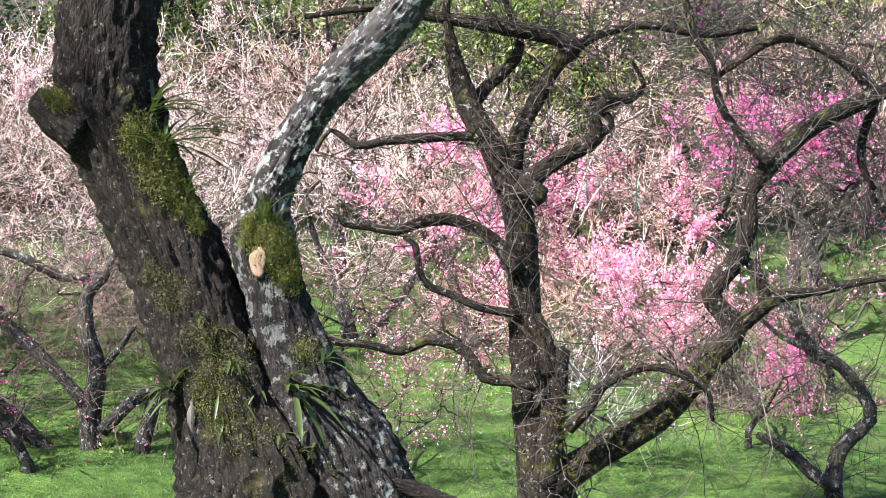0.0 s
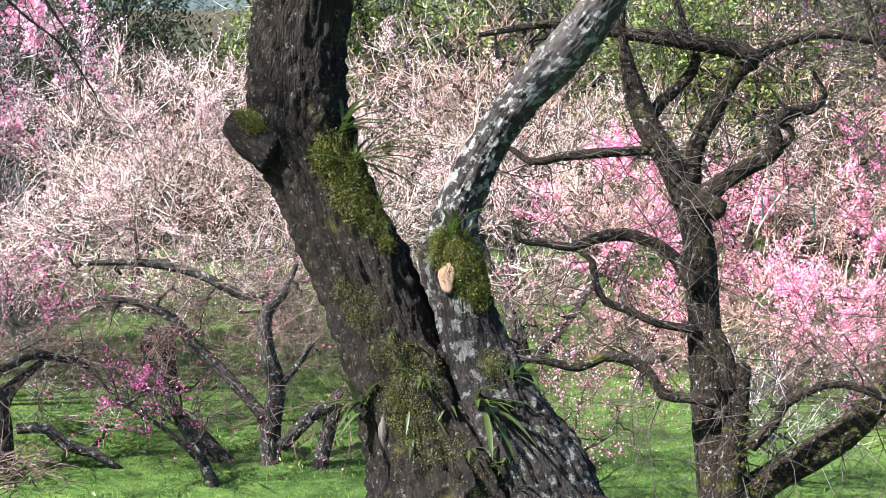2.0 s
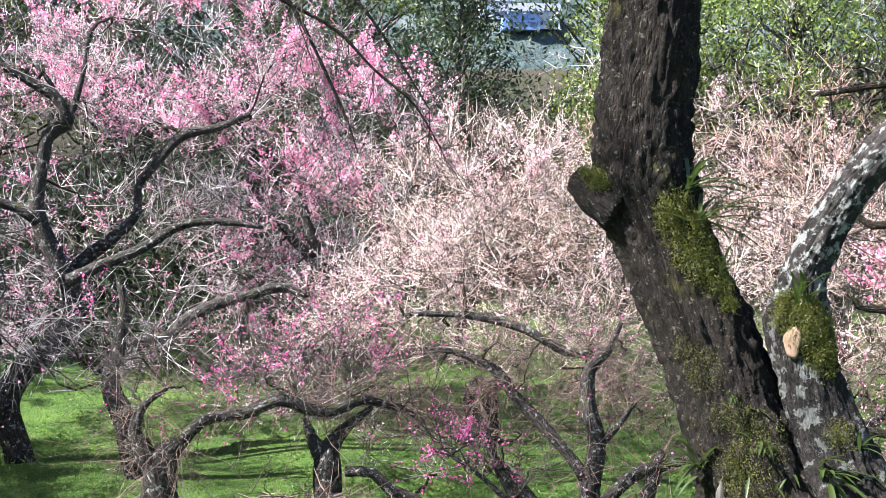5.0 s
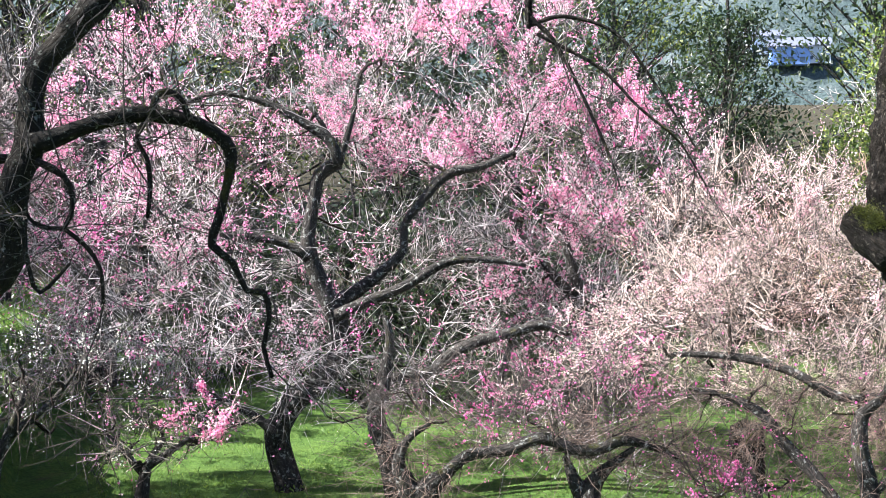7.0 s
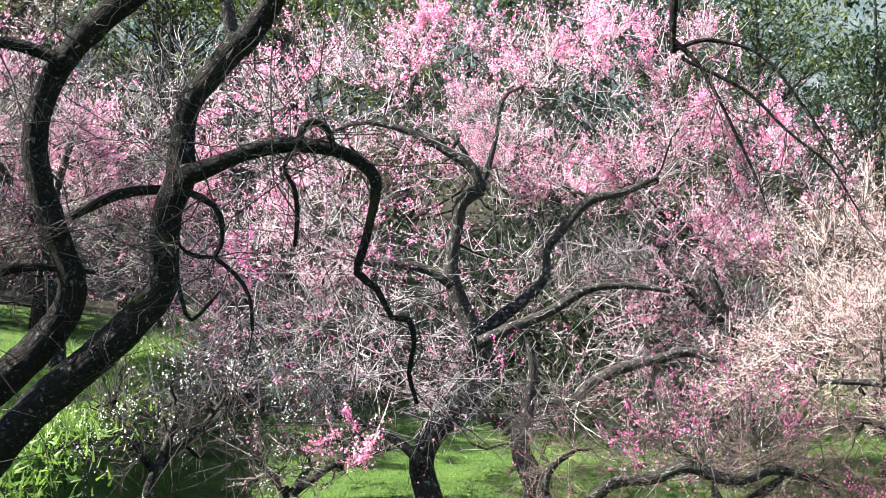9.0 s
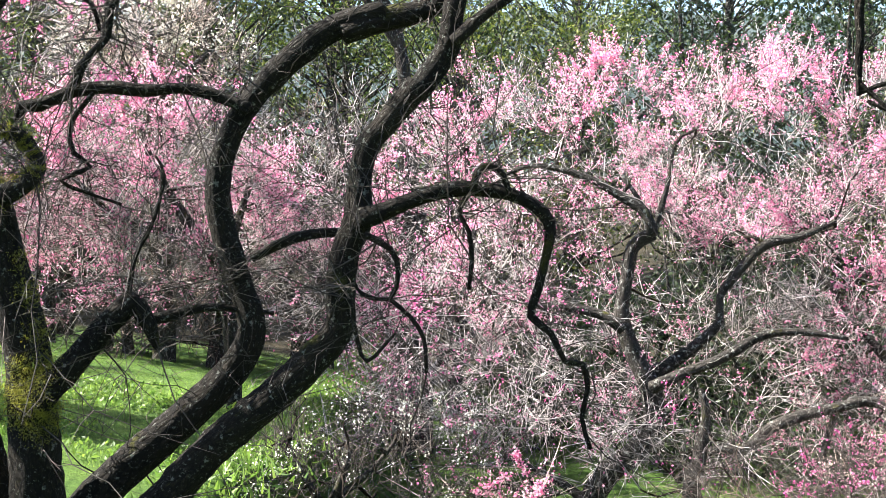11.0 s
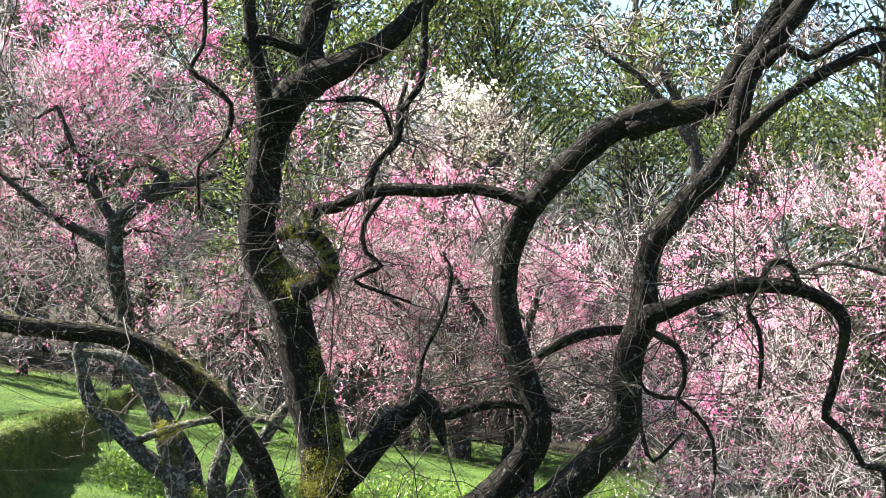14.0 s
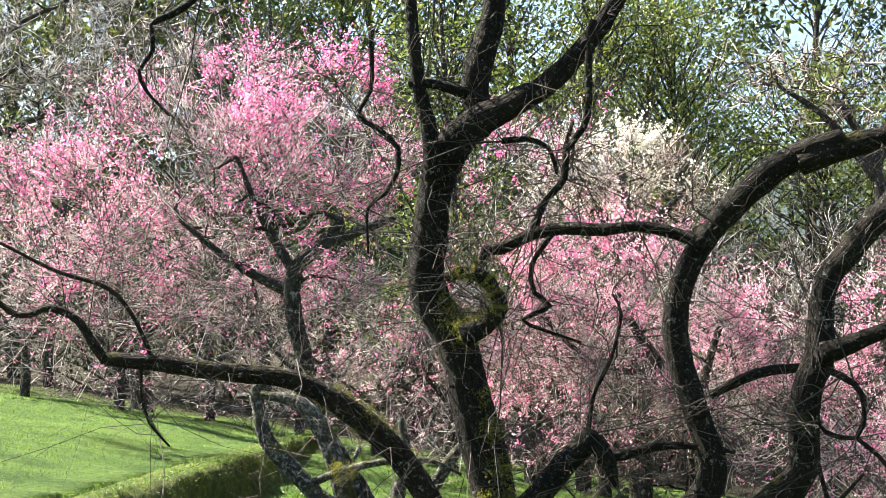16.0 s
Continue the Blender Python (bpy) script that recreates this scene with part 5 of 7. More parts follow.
# ---- the large pink tree in the middle ----
P1 = thing("plum_tree", [(-0.899, 13.133, -1.631, 0.0051)][0][:3], "large plum tree in full pink blossom", "tree")
P1_PTS = limbs(P1, M_BARK_FAR, [
    ("trunk", [(-0.847, 13.122, -1.837, 0.1699), (-0.909, 13.145, -1.374, 0.1493), (-0.960, 13.158, -1.117, 0.1287), (-1.053, 13.180, -0.706, 0.1133), (-0.899, 13.189, -0.397, 0.1133), (-0.642, 13.190, -0.190, 0.1081), (-0.487, 13.196, 0.067, 0.1030), (-0.513, 13.211, 0.376, 0.1030), (-0.616, 13.224, 0.581, 0.0875), (-0.745, 13.242, 0.889, 0.0772), (-0.771, 13.253, 1.095, 0.0669), (-0.719, 13.265, 1.404, 0.0566), (-0.668, 13.275, 1.661, 0.0618), (-0.488, 13.274, 1.775, 0.0618)]),
    ("limb", [(-0.484, 13.173, 1.763, 0.0562), (-0.561, 13.185, 1.967, 0.0511), (-0.791, 13.200, 2.120, 0.0409), (-1.046, 13.215, 2.272, 0.0358), (-1.352, 13.231, 2.374, 0.0307), (-1.608, 13.240, 2.399, 0.0230), (-1.863, 13.245, 2.312, 0.0153)]),
    ("limb", [(-0.744, 13.044, 0.925, 0.0659), (-0.936, 13.056, 1.042, 0.0456), (-1.190, 13.067, 1.102, 0.0456), (-1.494, 13.078, 1.127, 0.0406), (-1.696, 13.089, 1.202, 0.0228)]),
    ("limb", [(-0.533, 13.316, 0.470, 0.0830), (-0.284, 13.315, 0.626, 0.0623), (-0.025, 13.315, 0.834, 0.0519), (0.105, 13.318, 0.989, 0.0415), (0.105, 13.328, 1.197, 0.0363), (0.234, 13.331, 1.378, 0.0415), (0.493, 13.336, 1.664, 0.0467), (0.805, 13.329, 1.742, 0.0363), (1.090, 13.324, 1.862, 0.0233)]),
    ("limb", [(-0.505, 13.011, 0.394, 0.0608), (-0.176, 13.007, 0.547, 0.0507), (0.128, 13.003, 0.674, 0.0456), (0.483, 13.000, 0.877, 0.0406), (0.838, 12.989, 0.903, 0.0304), (1.192, 12.974, 0.853, 0.0177)]),
    ("limb", [(-0.488, 13.274, 1.764, 0.0360), (-0.426, 13.281, 1.970, 0.0309), (-0.344, 13.292, 2.279, 0.0206), (-0.308, 13.303, 2.536, 0.0129)]),
    ("limb", [(-0.514, 13.279, 1.867, 0.0309), (-0.642, 13.295, 2.124, 0.0232), (-0.771, 13.308, 2.304, 0.0154)]),
    ("limb", [(-1.020, 13.079, -0.714, 0.0613), (-1.224, 13.094, -0.535, 0.0409), (-1.454, 13.107, -0.408, 0.0307), (-1.760, 13.123, -0.281, 0.0179)]),
    ("limb", [(-0.275, 12.867, -0.401, 0.0403), (0.027, 12.869, -0.139, 0.0403), (0.329, 12.860, -0.098, 0.0453), (0.530, 12.862, 0.078, 0.0503), (0.831, 12.857, 0.205, 0.0503), (1.083, 12.851, 0.265, 0.0453), (1.334, 12.846, 0.331, 0.0453), (1.561, 12.834, 0.246, 0.0201)]),
    ("limb", [(1.083, 12.851, 0.255, 0.0302), (1.008, 12.842, 0.004, 0.0302), (0.957, 12.832, -0.248, 0.0252), (1.143, 12.821, -0.358, 0.0151)]),
    ("stem", [(0.122, 12.105, -1.433, 0.1047), (0.026, 12.128, -1.005, 0.0999), (-0.031, 12.145, -0.673, 0.1047), (-0.140, 12.162, -0.388, 0.0809), (-0.069, 12.175, -0.055, 0.0619), (-0.022, 12.188, 0.278, 0.0428), (-0.069, 12.199, 0.468, 0.0238)]),
], 10, 0.08)
P1_BLOBS = [(-1.40, 14.84, 2.58, 1.89, 1.60, 0.97), (0.61, 15.08, 2.61, 1.87, 1.60, 0.99), (-0.75, 14.75, 1.56, 2.33, 1.40, 1.11), (1.16, 14.85, 1.45, 1.58, 1.20, 1.02), (-1.71, 14.25, 0.42, 1.63, 1.10, 0.70), (0.14, 14.75, 0.28, 1.83, 1.10, 0.89), (2.08, 15.00, 2.03, 1.17, 1.20, 0.70), (1.82, 14.34, 0.49, 1.12, 1.20, 0.79)]
crown(P1, P1_PTS, P1_BLOBS, 950, 7400, rng, M_TWIG, M_BARK_DARK, M_PINK, 50000, 0.012, 0.5, (0.12, 0.46), 0.0034, 0.0, 0.026, 4, petal_label="clear pink plum blossom")

crown(P1, P1_PTS, [(-2.08, 12.38, 0.84, 1.10, 1.00, 0.82), (-2.55, 12.07, 0.20, 0.75, 0.80, 0.42), (-1.25, 12.22, 0.0, 0.95, 0.80, 0.36), (-0.3, 12.4, -0.1, 0.8, 0.6, 0.3)], 230, 1500, rng, M_TWIG, M_BARK_DARK, M_PINK_DEEP, 3200, 0.0115, 0.1, (0.2, 0.7), 0.003, 0.0, 0.016, 4)
# ---- the arching tree below it ----
small_shoots(P1, P1_PTS, 120, rng, M_TWIG, (0.2, 0.6), 0.003, 0.2)
small_shoots(T2C, T2C_PTS, 130, rng, M_TWIG_DARK, (0.2, 0.8), 0.0035, 0.2)
P0 = thing("plum_tree", [(0.218, 10.914, -1.135, 0.0043)][0][:3], "lichen-grey plum tree with a long arching limb", "tree")
P0_PTS = limbs(P0, M_BARK_FAR, [
    ("trunk", [(0.261, 10.905, -1.307, 0.1502), (0.218, 10.920, -1.007, 0.1330), (0.261, 10.930, -0.750, 0.1073), (0.411, 10.931, -0.612, 0.0515), (0.582, 10.931, -0.475, 0.0472), (0.882, 10.923, -0.431, 0.0472), (1.140, 10.919, -0.341, 0.0472), (1.354, 10.907, -0.426, 0.0515), (1.568, 10.900, -0.426, 0.0472), (1.740, 10.897, -0.361, 0.0429), (1.954, 10.888, -0.403, 0.0300), (2.169, 10.877, -0.489, 0.0193)]),
    ("limb", [(0.218, 10.925, -0.878, 0.0858), (0.111, 10.937, -0.707, 0.0772), (0.046, 10.947, -0.536, 0.0515), (0.110, 10.953, -0.364, 0.0300), (0.282, 10.953, -0.235, 0.0172)]),
], 12, 0.06)
# dark twig colour stands in for shade under the neighbouring crowns
crown(P0, P0_PTS, [(0.5, 11.5, -0.15, 0.8, 0.7, 0.36), (1.4, 11.3, -0.15, 0.8, 0.7, 0.3), (2.0, 10.9, -0.3, 0.6, 0.5, 0.2)], 130, 700, rng, M_TWIG_DARK, M_BARK_DARK, M_ROSE, 900, 0.011, 0.2, (0.2, 0.7), 0.0026, 0.2, 0.014, 3, "scattered rose blossom")
small_shoots(P0, P0_PTS, 320, rng, M_TWIG_BROWN, (0.2, 0.7), 0.0026, 0.0)

# ---- cream and blush trees ----
C1 = thing("plum_tree", [(3.453, 10.479, -1.841, 0.0044)][0][:3], "plum tree just coming into blush-white blossom", "tree")
C1_PTS = limbs(C1, M_BARK_FAR, [
    ("trunk", [(3.359, 10.193, -1.835, 0.0944), (3.375, 10.235, -1.365, 0.0815), (3.387, 10.269, -0.981, 0.0772), (3.447, 10.282, -0.639, 0.0687), (3.388, 10.333, -0.340, 0.0601), (3.405, 10.353, -0.084, 0.0515), (3.530, 10.320, 0.036, 0.0300), (3.635, 10.306, 0.266, 0.0172)]),
    ("limb", [(3.377, 10.279, -0.917, 0.0558), (3.253, 10.340, -0.746, 0.0429), (3.059, 10.432, -0.510, 0.0472), (2.864, 10.523, -0.297, 0.0472), (2.748, 10.581, -0.125, 0.0429), (2.510, 10.678, 0.003, 0.0300), (2.268, 10.768, 0.046, 0.0172)]),
    ("limb", [(3.450, 10.279, -0.661, 0.0386), (3.593, 10.243, -0.511, 0.0257), (3.712, 10.218, -0.341, 0.0172)]),
    ("limb", [(3.401, 10.043, -1.060, 0.0506), (3.627, 9.986, -0.830, 0.0506), (3.768, 9.942, -0.767, 0.0506), (3.989, 9.871, -0.705, 0.0295)]),
    ("limb", [(3.602, 9.917, -1.606, 0.0632), (3.677, 9.937, -1.144, 0.0548), (3.766, 9.935, -0.851, 0.0548), (3.832, 9.932, -0.641, 0.0295)]),
    ("limb", [(3.328, 10.446, -1.549, 0.0743), (3.131, 10.542, -1.288, 0.0699), (2.933, 10.636, -1.048, 0.0699), (2.775, 10.712, -0.853, 0.0437), (2.701, 10.764, -0.591, 0.0262)]),
    ("limb", [(3.713, 10.887, -0.040, 0.0407), (3.414, 10.993, -0.039, 0.0362), (3.079, 11.130, 0.141, 0.0362), (2.656, 11.289, 0.232, 0.0317), (2.229, 11.440, 0.233, 0.0204)]),
], 10, 0.08)
C1_BLOBS = [(3.28, 12.98, 1.22, 1.19, 1.30, 0.67), (3.51, 12.29, 0.49, 1.50, 1.30, 0.80), (2.65, 12.35, 0.21, 1.28, 1.10, 0.54), (4.61, 12.40, 0.13, 1.04, 1.30, 0.88), (1.92, 12.36, -0.15, 0.97, 0.80, 0.29)]
crown(C1, C1_PTS, C1_BLOBS, 900, 7000, rng, M_TWIG_PALE, M_BARK_DARK, M_BLUSH, 12000, 0.009, 0.35, (0.1, 0.4), 0.0031, 0.0, 0.026, 4, petal_label="blush-white blossom and buds")
# lower crown: browner twigs than above, its shade put into the colour
crown(C1, C1_PTS, [(3.0, 11.2, -0.45, 1.2, 0.8, 0.3), (2.0, 11.3, -0.5, 0.8, 0.6, 0.26), (4.1, 10.9, -0.5, 0.8, 0.7, 0.3), (3.1, 10.6, -0.1, 0.8, 0.5, 0.28)], 220, 1700, rng, M_TWIG_BROWN, M_BARK_DARK, None, 0, 0.01, 0.0, (0.12, 0.45), 0.0024, 0.0, 0.014, 3)
small_shoots(C1, C1_PTS, 420, rng, M_TWIG_BROWN, (0.15, 0.6), 0.0026, 0.15, petal=M_ROSE, n_petal=500, size=0.011)
C2 = thing("plum_tree", [(7.071, 12.855, -2.339, 0.0059)][0][:3], "far plum tree with pale twigs in bud", "tree")
C2_PTS = limbs(C2, M_BARK_FAR, [
    ("trunk", [(7.062, 12.835, -2.513, 0.1170), (7.101, 12.920, -1.758, 0.1053), (7.031, 13.047, -1.180, 0.0878), (6.955, 13.161, -0.717, 0.0585), (6.783, 13.342, -0.198, 0.0351), (6.707, 13.456, 0.265, 0.0234)]),
    ("limb", [(7.050, 13.019, -1.295, 0.0702), (7.448, 12.842, -0.824, 0.0468), (7.775, 12.718, -0.296, 0.0351), (7.996, 12.642, 0.113, 0.0234)]),
    ("limb", [(7.091, 12.969, -1.469, 0.0702), (6.732, 13.230, -1.185, 0.0468), (6.450, 13.453, -0.842, 0.0351)]),
], 8, 0.12)
C2_BLOBS = [(6.54, 14.81, 0.72, 1.37, 1.60, 0.87), (7.23, 13.71, 0.17, 1.51, 1.60, 0.97), (8.18, 14.17, 0.80, 1.27, 1.40, 0.76), (6.98, 13.73, -0.80, 1.45, 1.40, 0.73), (8.12, 13.05, -0.66, 0.97, 1.20, 0.73)]
crown(C2, C2_PTS, C2_BLOBS, 480, 4000, rng, M_TWIG_PALE, M_BARK_DARK, M_BLUSH, 8000, 0.0095, 0.35, (0.12, 0.42), 0.0036, 0.0, 0.026, 4, petal_label="blush-white blossom and buds")


def simple_tree(rows, blobs, label, petal, n_petal, twig, n_branch, n_twig, size=0.0155, petal_label="pink plum blossom", patch=0.1, twig_r=0.0043, up=0.4, wide=1.0):
    ob = thing("plum_tree", rows[0][1][0][:3], label, "tree")
    blobs = [(x, y, z, rx * wide, ry, rz * wide) for x, y, z, rx, ry, rz in blobs]
    pts = limbs(ob, M_BARK_FAR, rows, 8, 0.12)
    crown(ob, pts, blobs, n_branch, n_twig, rng, twig, M_BARK_DARK, petal, n_petal, size, up, (0.12, 0.45), twig_r, patch - 0.1, 0.024, 4, petal_label=petal_label)
    return ob


simple_tree([("trunk", [(7.767, 11.890, -1.967, 0.1018), (7.802, 11.966, -1.294, 0.0848), (7.734, 12.088, -0.734, 0.0622), (7.667, 12.211, -0.175, 0.0396), (7.545, 12.350, 0.272, 0.0226)]), ("limb", [(7.789, 12.006, -1.070, 0.0566), (8.084, 11.907, -0.504, 0.0339), (8.203, 11.899, -0.053, 0.0226)])],
            [(7.70, 12.27, 0.39, 0.68, 1.20, 0.34), (8.01, 12.02, -0.06, 0.68, 1.00, 0.45), (7.96, 11.91, -1.01, 0.51, 1.00, 0.34)], "pink plum tree behind dark trunks", M_PINK, 13000, M_TWIG_RED, 150, 1300, wide=1.35)
simple_tree([("trunk", [(8.345, 10.345, -2.016, 0.0895), (8.355, 10.430, -1.389, 0.0790), (8.309, 10.518, -0.972, 0.0632), (8.191, 10.636, -0.661, 0.0369)]), ("limb", [(8.343, 10.467, -1.180, 0.0527), (8.632, 10.344, -0.810, 0.0369), (8.870, 10.236, -0.545, 0.0211)])],
            [(8.33, 10.56, -0.58, 0.79, 1.20, 0.32), (9.00, 10.39, -0.58, 0.59, 1.00, 0.28), (8.07, 10.74, -0.45, 0.47, 1.00, 0.27)], "pink plum tree with a flat spreading crown", M_PINK, 14000, M_TWIG_RED, 170, 1300, size=0.0135, wide=1.3)
simple_tree([("trunk", [(10.570, 13.229, -1.241, 0.0995), (10.597, 13.289, -0.715, 0.0796), (10.505, 13.403, -0.322, 0.0464), (10.355, 13.551, 0.070, 0.0265)]), ("limb", [(10.590, 13.274, -0.846, 0.0597), (10.957, 13.126, -0.314, 0.0332), (11.097, 13.116, 0.215, 0.0199)])],
            [(10.63, 13.36, -0.12, 0.93, 1.20, 0.40), (10.19, 13.66, 0.13, 0.33, 1.00, 0.40), (11.03, 13.14, 0.08, 0.53, 1.00, 0.40)], "far pink plum tree on the slope", M_PINK, 11000, M_TWIG_RED, 140, 1100, wide=1.3)
simple_tree([("trunk", [(11.503, 10.923, -0.958, 0.1028), (11.531, 10.984, -0.418, 0.0846), (11.450, 11.095, -0.000, 0.0605), (11.320, 11.244, 0.477, 0.0302)]), ("limb", [(11.511, 11.014, -0.299, 0.0605), (11.878, 10.876, 0.307, 0.0363), (12.106, 10.798, 0.731, 0.0242)])],
            [(10.97, 11.50, 0.77, 0.60, 1.20, 0.42), (11.82, 11.34, 0.83, 0.92, 1.30, 0.49), (12.33, 11.00, 0.65, 0.62, 1.20, 0.55)], "magenta plum tree in full blossom", M_ROSE, 9000, M_TWIG_DARK, 140, 1000)
simple_tree([("trunk", [(8.864, 8.787, -2.405, 0.0829), (8.889, 8.842, -1.922, 0.0731), (8.951, 8.860, -1.534, 0.0536), (9.093, 8.822, -1.193, 0.0293)]), ("limb", [(8.902, 8.848, -1.825, 0.0488), (8.706, 9.024, -1.441, 0.0341), (8.638, 9.108, -1.152, 0.0195)])],
            [(8.97, 8.90, -1.20, 0.68, 1.20, 0.34), (9.34, 8.66, -1.24, 0.44, 1.00, 0.29), (8.60, 9.14, -1.10, 0.34, 1.00, 0.24)], "low magenta plum tree on the lawn", M_ROSE, 4500, M_TWIG_BROWN, 110, 900, size=0.0115, wide=1.1)
simple_tree([("trunk", [(1.520, 10.849, -1.790, 0.1244), (1.507, 10.900, -1.320, 0.1073), (1.493, 10.948, -0.892, 0.1116), (1.523, 10.955, -0.722, 0.0772), (1.641, 10.928, -0.572, 0.0429), (1.828, 10.877, -0.415, 0.0215)]), ("limb", [(1.490, 10.952, -0.871, 0.0858), (1.387, 11.008, -0.670, 0.0515), (1.328, 11.045, -0.508, 0.0257)]), ("limb", [(1.630, 10.898, -0.914, 0.0429), (1.832, 10.826, -0.914, 0.0429), (1.957, 10.769, -1.043, 0.0472), (2.149, 10.694, -1.107, 0.0386), (2.347, 10.610, -1.257, 0.0257)])],
            [(1.70, 12.20, -0.40, 0.76, 0.90, 0.24), (2.40, 11.90, -0.97, 0.52, 0.80, 0.24), (1.14, 12.71, -0.55, 0.63, 0.90, 0.29)], "low plum tree with bare arching twigs", M_ROSE, 900, M_TWIG, 110, 420, patch=0.25, twig_r=0.0035, up=0.1)
simple_tree([("trunk", [(1.955, 14.514, -0.893, 0.1131), (1.981, 14.584, -0.105, 0.0962), (1.893, 14.671, 0.459, 0.0735), (1.751, 14.778, 1.022, 0.0452)]), ("limb", [(1.958, 14.603, 0.008, 0.0679), (2.430, 14.493, 0.570, 0.0452), (2.822, 14.410, 1.133, 0.0226)]), ("limb", [(1.916, 14.652, 0.346, 0.0679), (1.428, 14.881, 0.910, 0.0396), (1.125, 15.039, 1.417, 0.0226)])],
            [(2.51, 14.88, 1.58, 0.98, 1.50, 0.87), (1.75, 14.76, 0.85, 1.07, 1.50, 0.79), (2.41, 14.44, 0.01, 0.85, 1.20, 0.57), (1.14, 14.91, 0.12, 0.68, 1.20, 0.57)], "pink plum tree crowding its neighbours", M_PINK, 12000, M_TWIG, 260, 2200)
simple_tree([("trunk", [(-6.132, 9.944, 0.706, 0.0897), (-6.264, 9.833, 1.019, 0.0807), (-6.405, 9.719, 1.310, 0.0763), (-6.525, 9.622, 1.556, 0.0718), (-6.500, 9.598, 1.868, 0.0718), (-6.559, 9.522, 2.225, 0.0673), (-6.540, 9.490, 2.582, 0.0673), (-6.374, 9.562, 2.760, 0.0538), (-6.208, 9.633, 2.938, 0.0449)]), ("limb", [(-6.498, 9.508, 2.626, 0.0583), (-6.333, 9.582, 2.782, 0.0493), (-6.133, 9.683, 2.870, 0.0404), (-5.812, 9.846, 3.003, 0.0224)]), ("limb", [(-6.210, 9.637, 2.893, 0.0404), (-6.205, 9.629, 2.982, 0.0404), (-6.281, 9.581, 3.027, 0.0202)]), ("limb", [(-6.607, 9.588, 2.411, 0.0543), (-6.990, 9.347, 2.637, 0.0362), (-7.328, 9.120, 2.953, 0.0226)]), ("limb", [(-6.563, 9.602, 2.501, 0.0452), (-6.810, 9.399, 3.042, 0.0317), (-6.944, 9.270, 3.492, 0.0181)])],
            [(-7.65, 10.19, 4.09, 1.10, 1.00, 0.55), (-8.00, 9.71, 3.55, 1.27, 1.00, 0.68), (-8.94, 9.47, 3.09, 1.09, 1.00, 0.69), (-7.27, 10.19, 2.96, 1.22, 1.00, 0.73), (-7.05, 10.55, 3.84, 1.00, 1.00, 0.65), (-6.63, 10.64, 2.18, 0.78, 0.80, 0.39), (-7.38, 9.87, 2.22, 0.71, 0.80, 0.29), (-8.58, 9.53, 2.39, 0.88, 0.80, 0.29), (-5.38, 11.43, 3.59, 0.70, 0.80, 0.50), (-5.37, 10.99, 2.72, 0.75, 0.80, 0.50), (-5.77, 10.10, 2.20, 0.90, 0.80, 0.35), (-5.28, 11.37, 2.07, 0.70, 0.80, 0.30)], "large plum tree in pink blossom beside the terrace", M_PINK_DEEP, 30000, M_TWIG, 1000, 8000, twig_r=0.003, size=0.0118)
P3 = simple_tree([("trunk", [(-4.282, 12.708, 0.688, 0.0761), (-4.302, 12.642, 1.142, 0.0710), (-4.349, 12.573, 1.495, 0.0659), (-4.574, 12.405, 1.849, 0.0558), (-4.815, 12.216, 2.304, 0.0406), (-4.926, 12.105, 2.708, 0.0203)]), ("limb", [(-4.324, 12.600, 1.394, 0.0507), (-4.167, 12.615, 1.999, 0.0355), (-4.013, 12.652, 2.402, 0.0203)]), ("limb", [(-4.489, 12.462, 1.773, 0.0507), (-5.102, 12.104, 1.901, 0.0355), (-5.478, 11.845, 2.306, 0.0203)])],
            [(-5.00, 12.29, 2.73, 0.88, 0.90, 0.46), (-4.86, 12.45, 2.11, 1.24, 0.90, 0.57), (-5.50, 12.11, 1.91, 0.72, 0.80, 0.46), (-3.88, 13.22, 2.12, 1.05, 0.90, 0.63), (-3.64, 13.22, 1.29, 1.03, 0.80, 0.57), (-4.82, 12.32, 1.45, 0.96, 0.70, 0.30)], "broad pink plum tree with tangled grey twigs", M_PINK, 36000, M_TWIG, 640, 4800, twig_r=0.003, size=0.0112)
simple_tree([("trunk", [(-6.591, 16.981, 2.314, 0.1194), (-6.607, 16.872, 3.152, 0.0983), (-6.630, 16.774, 3.851, 0.0632), (-6.662, 16.689, 4.410, 0.0351)]), ("limb", [(-6.596, 16.853, 3.362, 0.0702), (-7.106, 16.475, 4.132, 0.0351)]), ("limb", [(-6.588, 16.840, 3.502, 0.0702), (-6.003, 17.092, 4.128, 0.0351)])],
            [(-6.78, 16.62, 4.41, 0.84, 1.40, 0.49), (-6.31, 16.92, 4.13, 0.91, 1.40, 0.42), (-7.17, 16.44, 4.13, 0.63, 1.20, 0.49)], "white plum tree in blossom", M_WHITE, 4800, M_TWIG_PALE, 160, 1500, size=0.018, petal_label="white plum blossom")
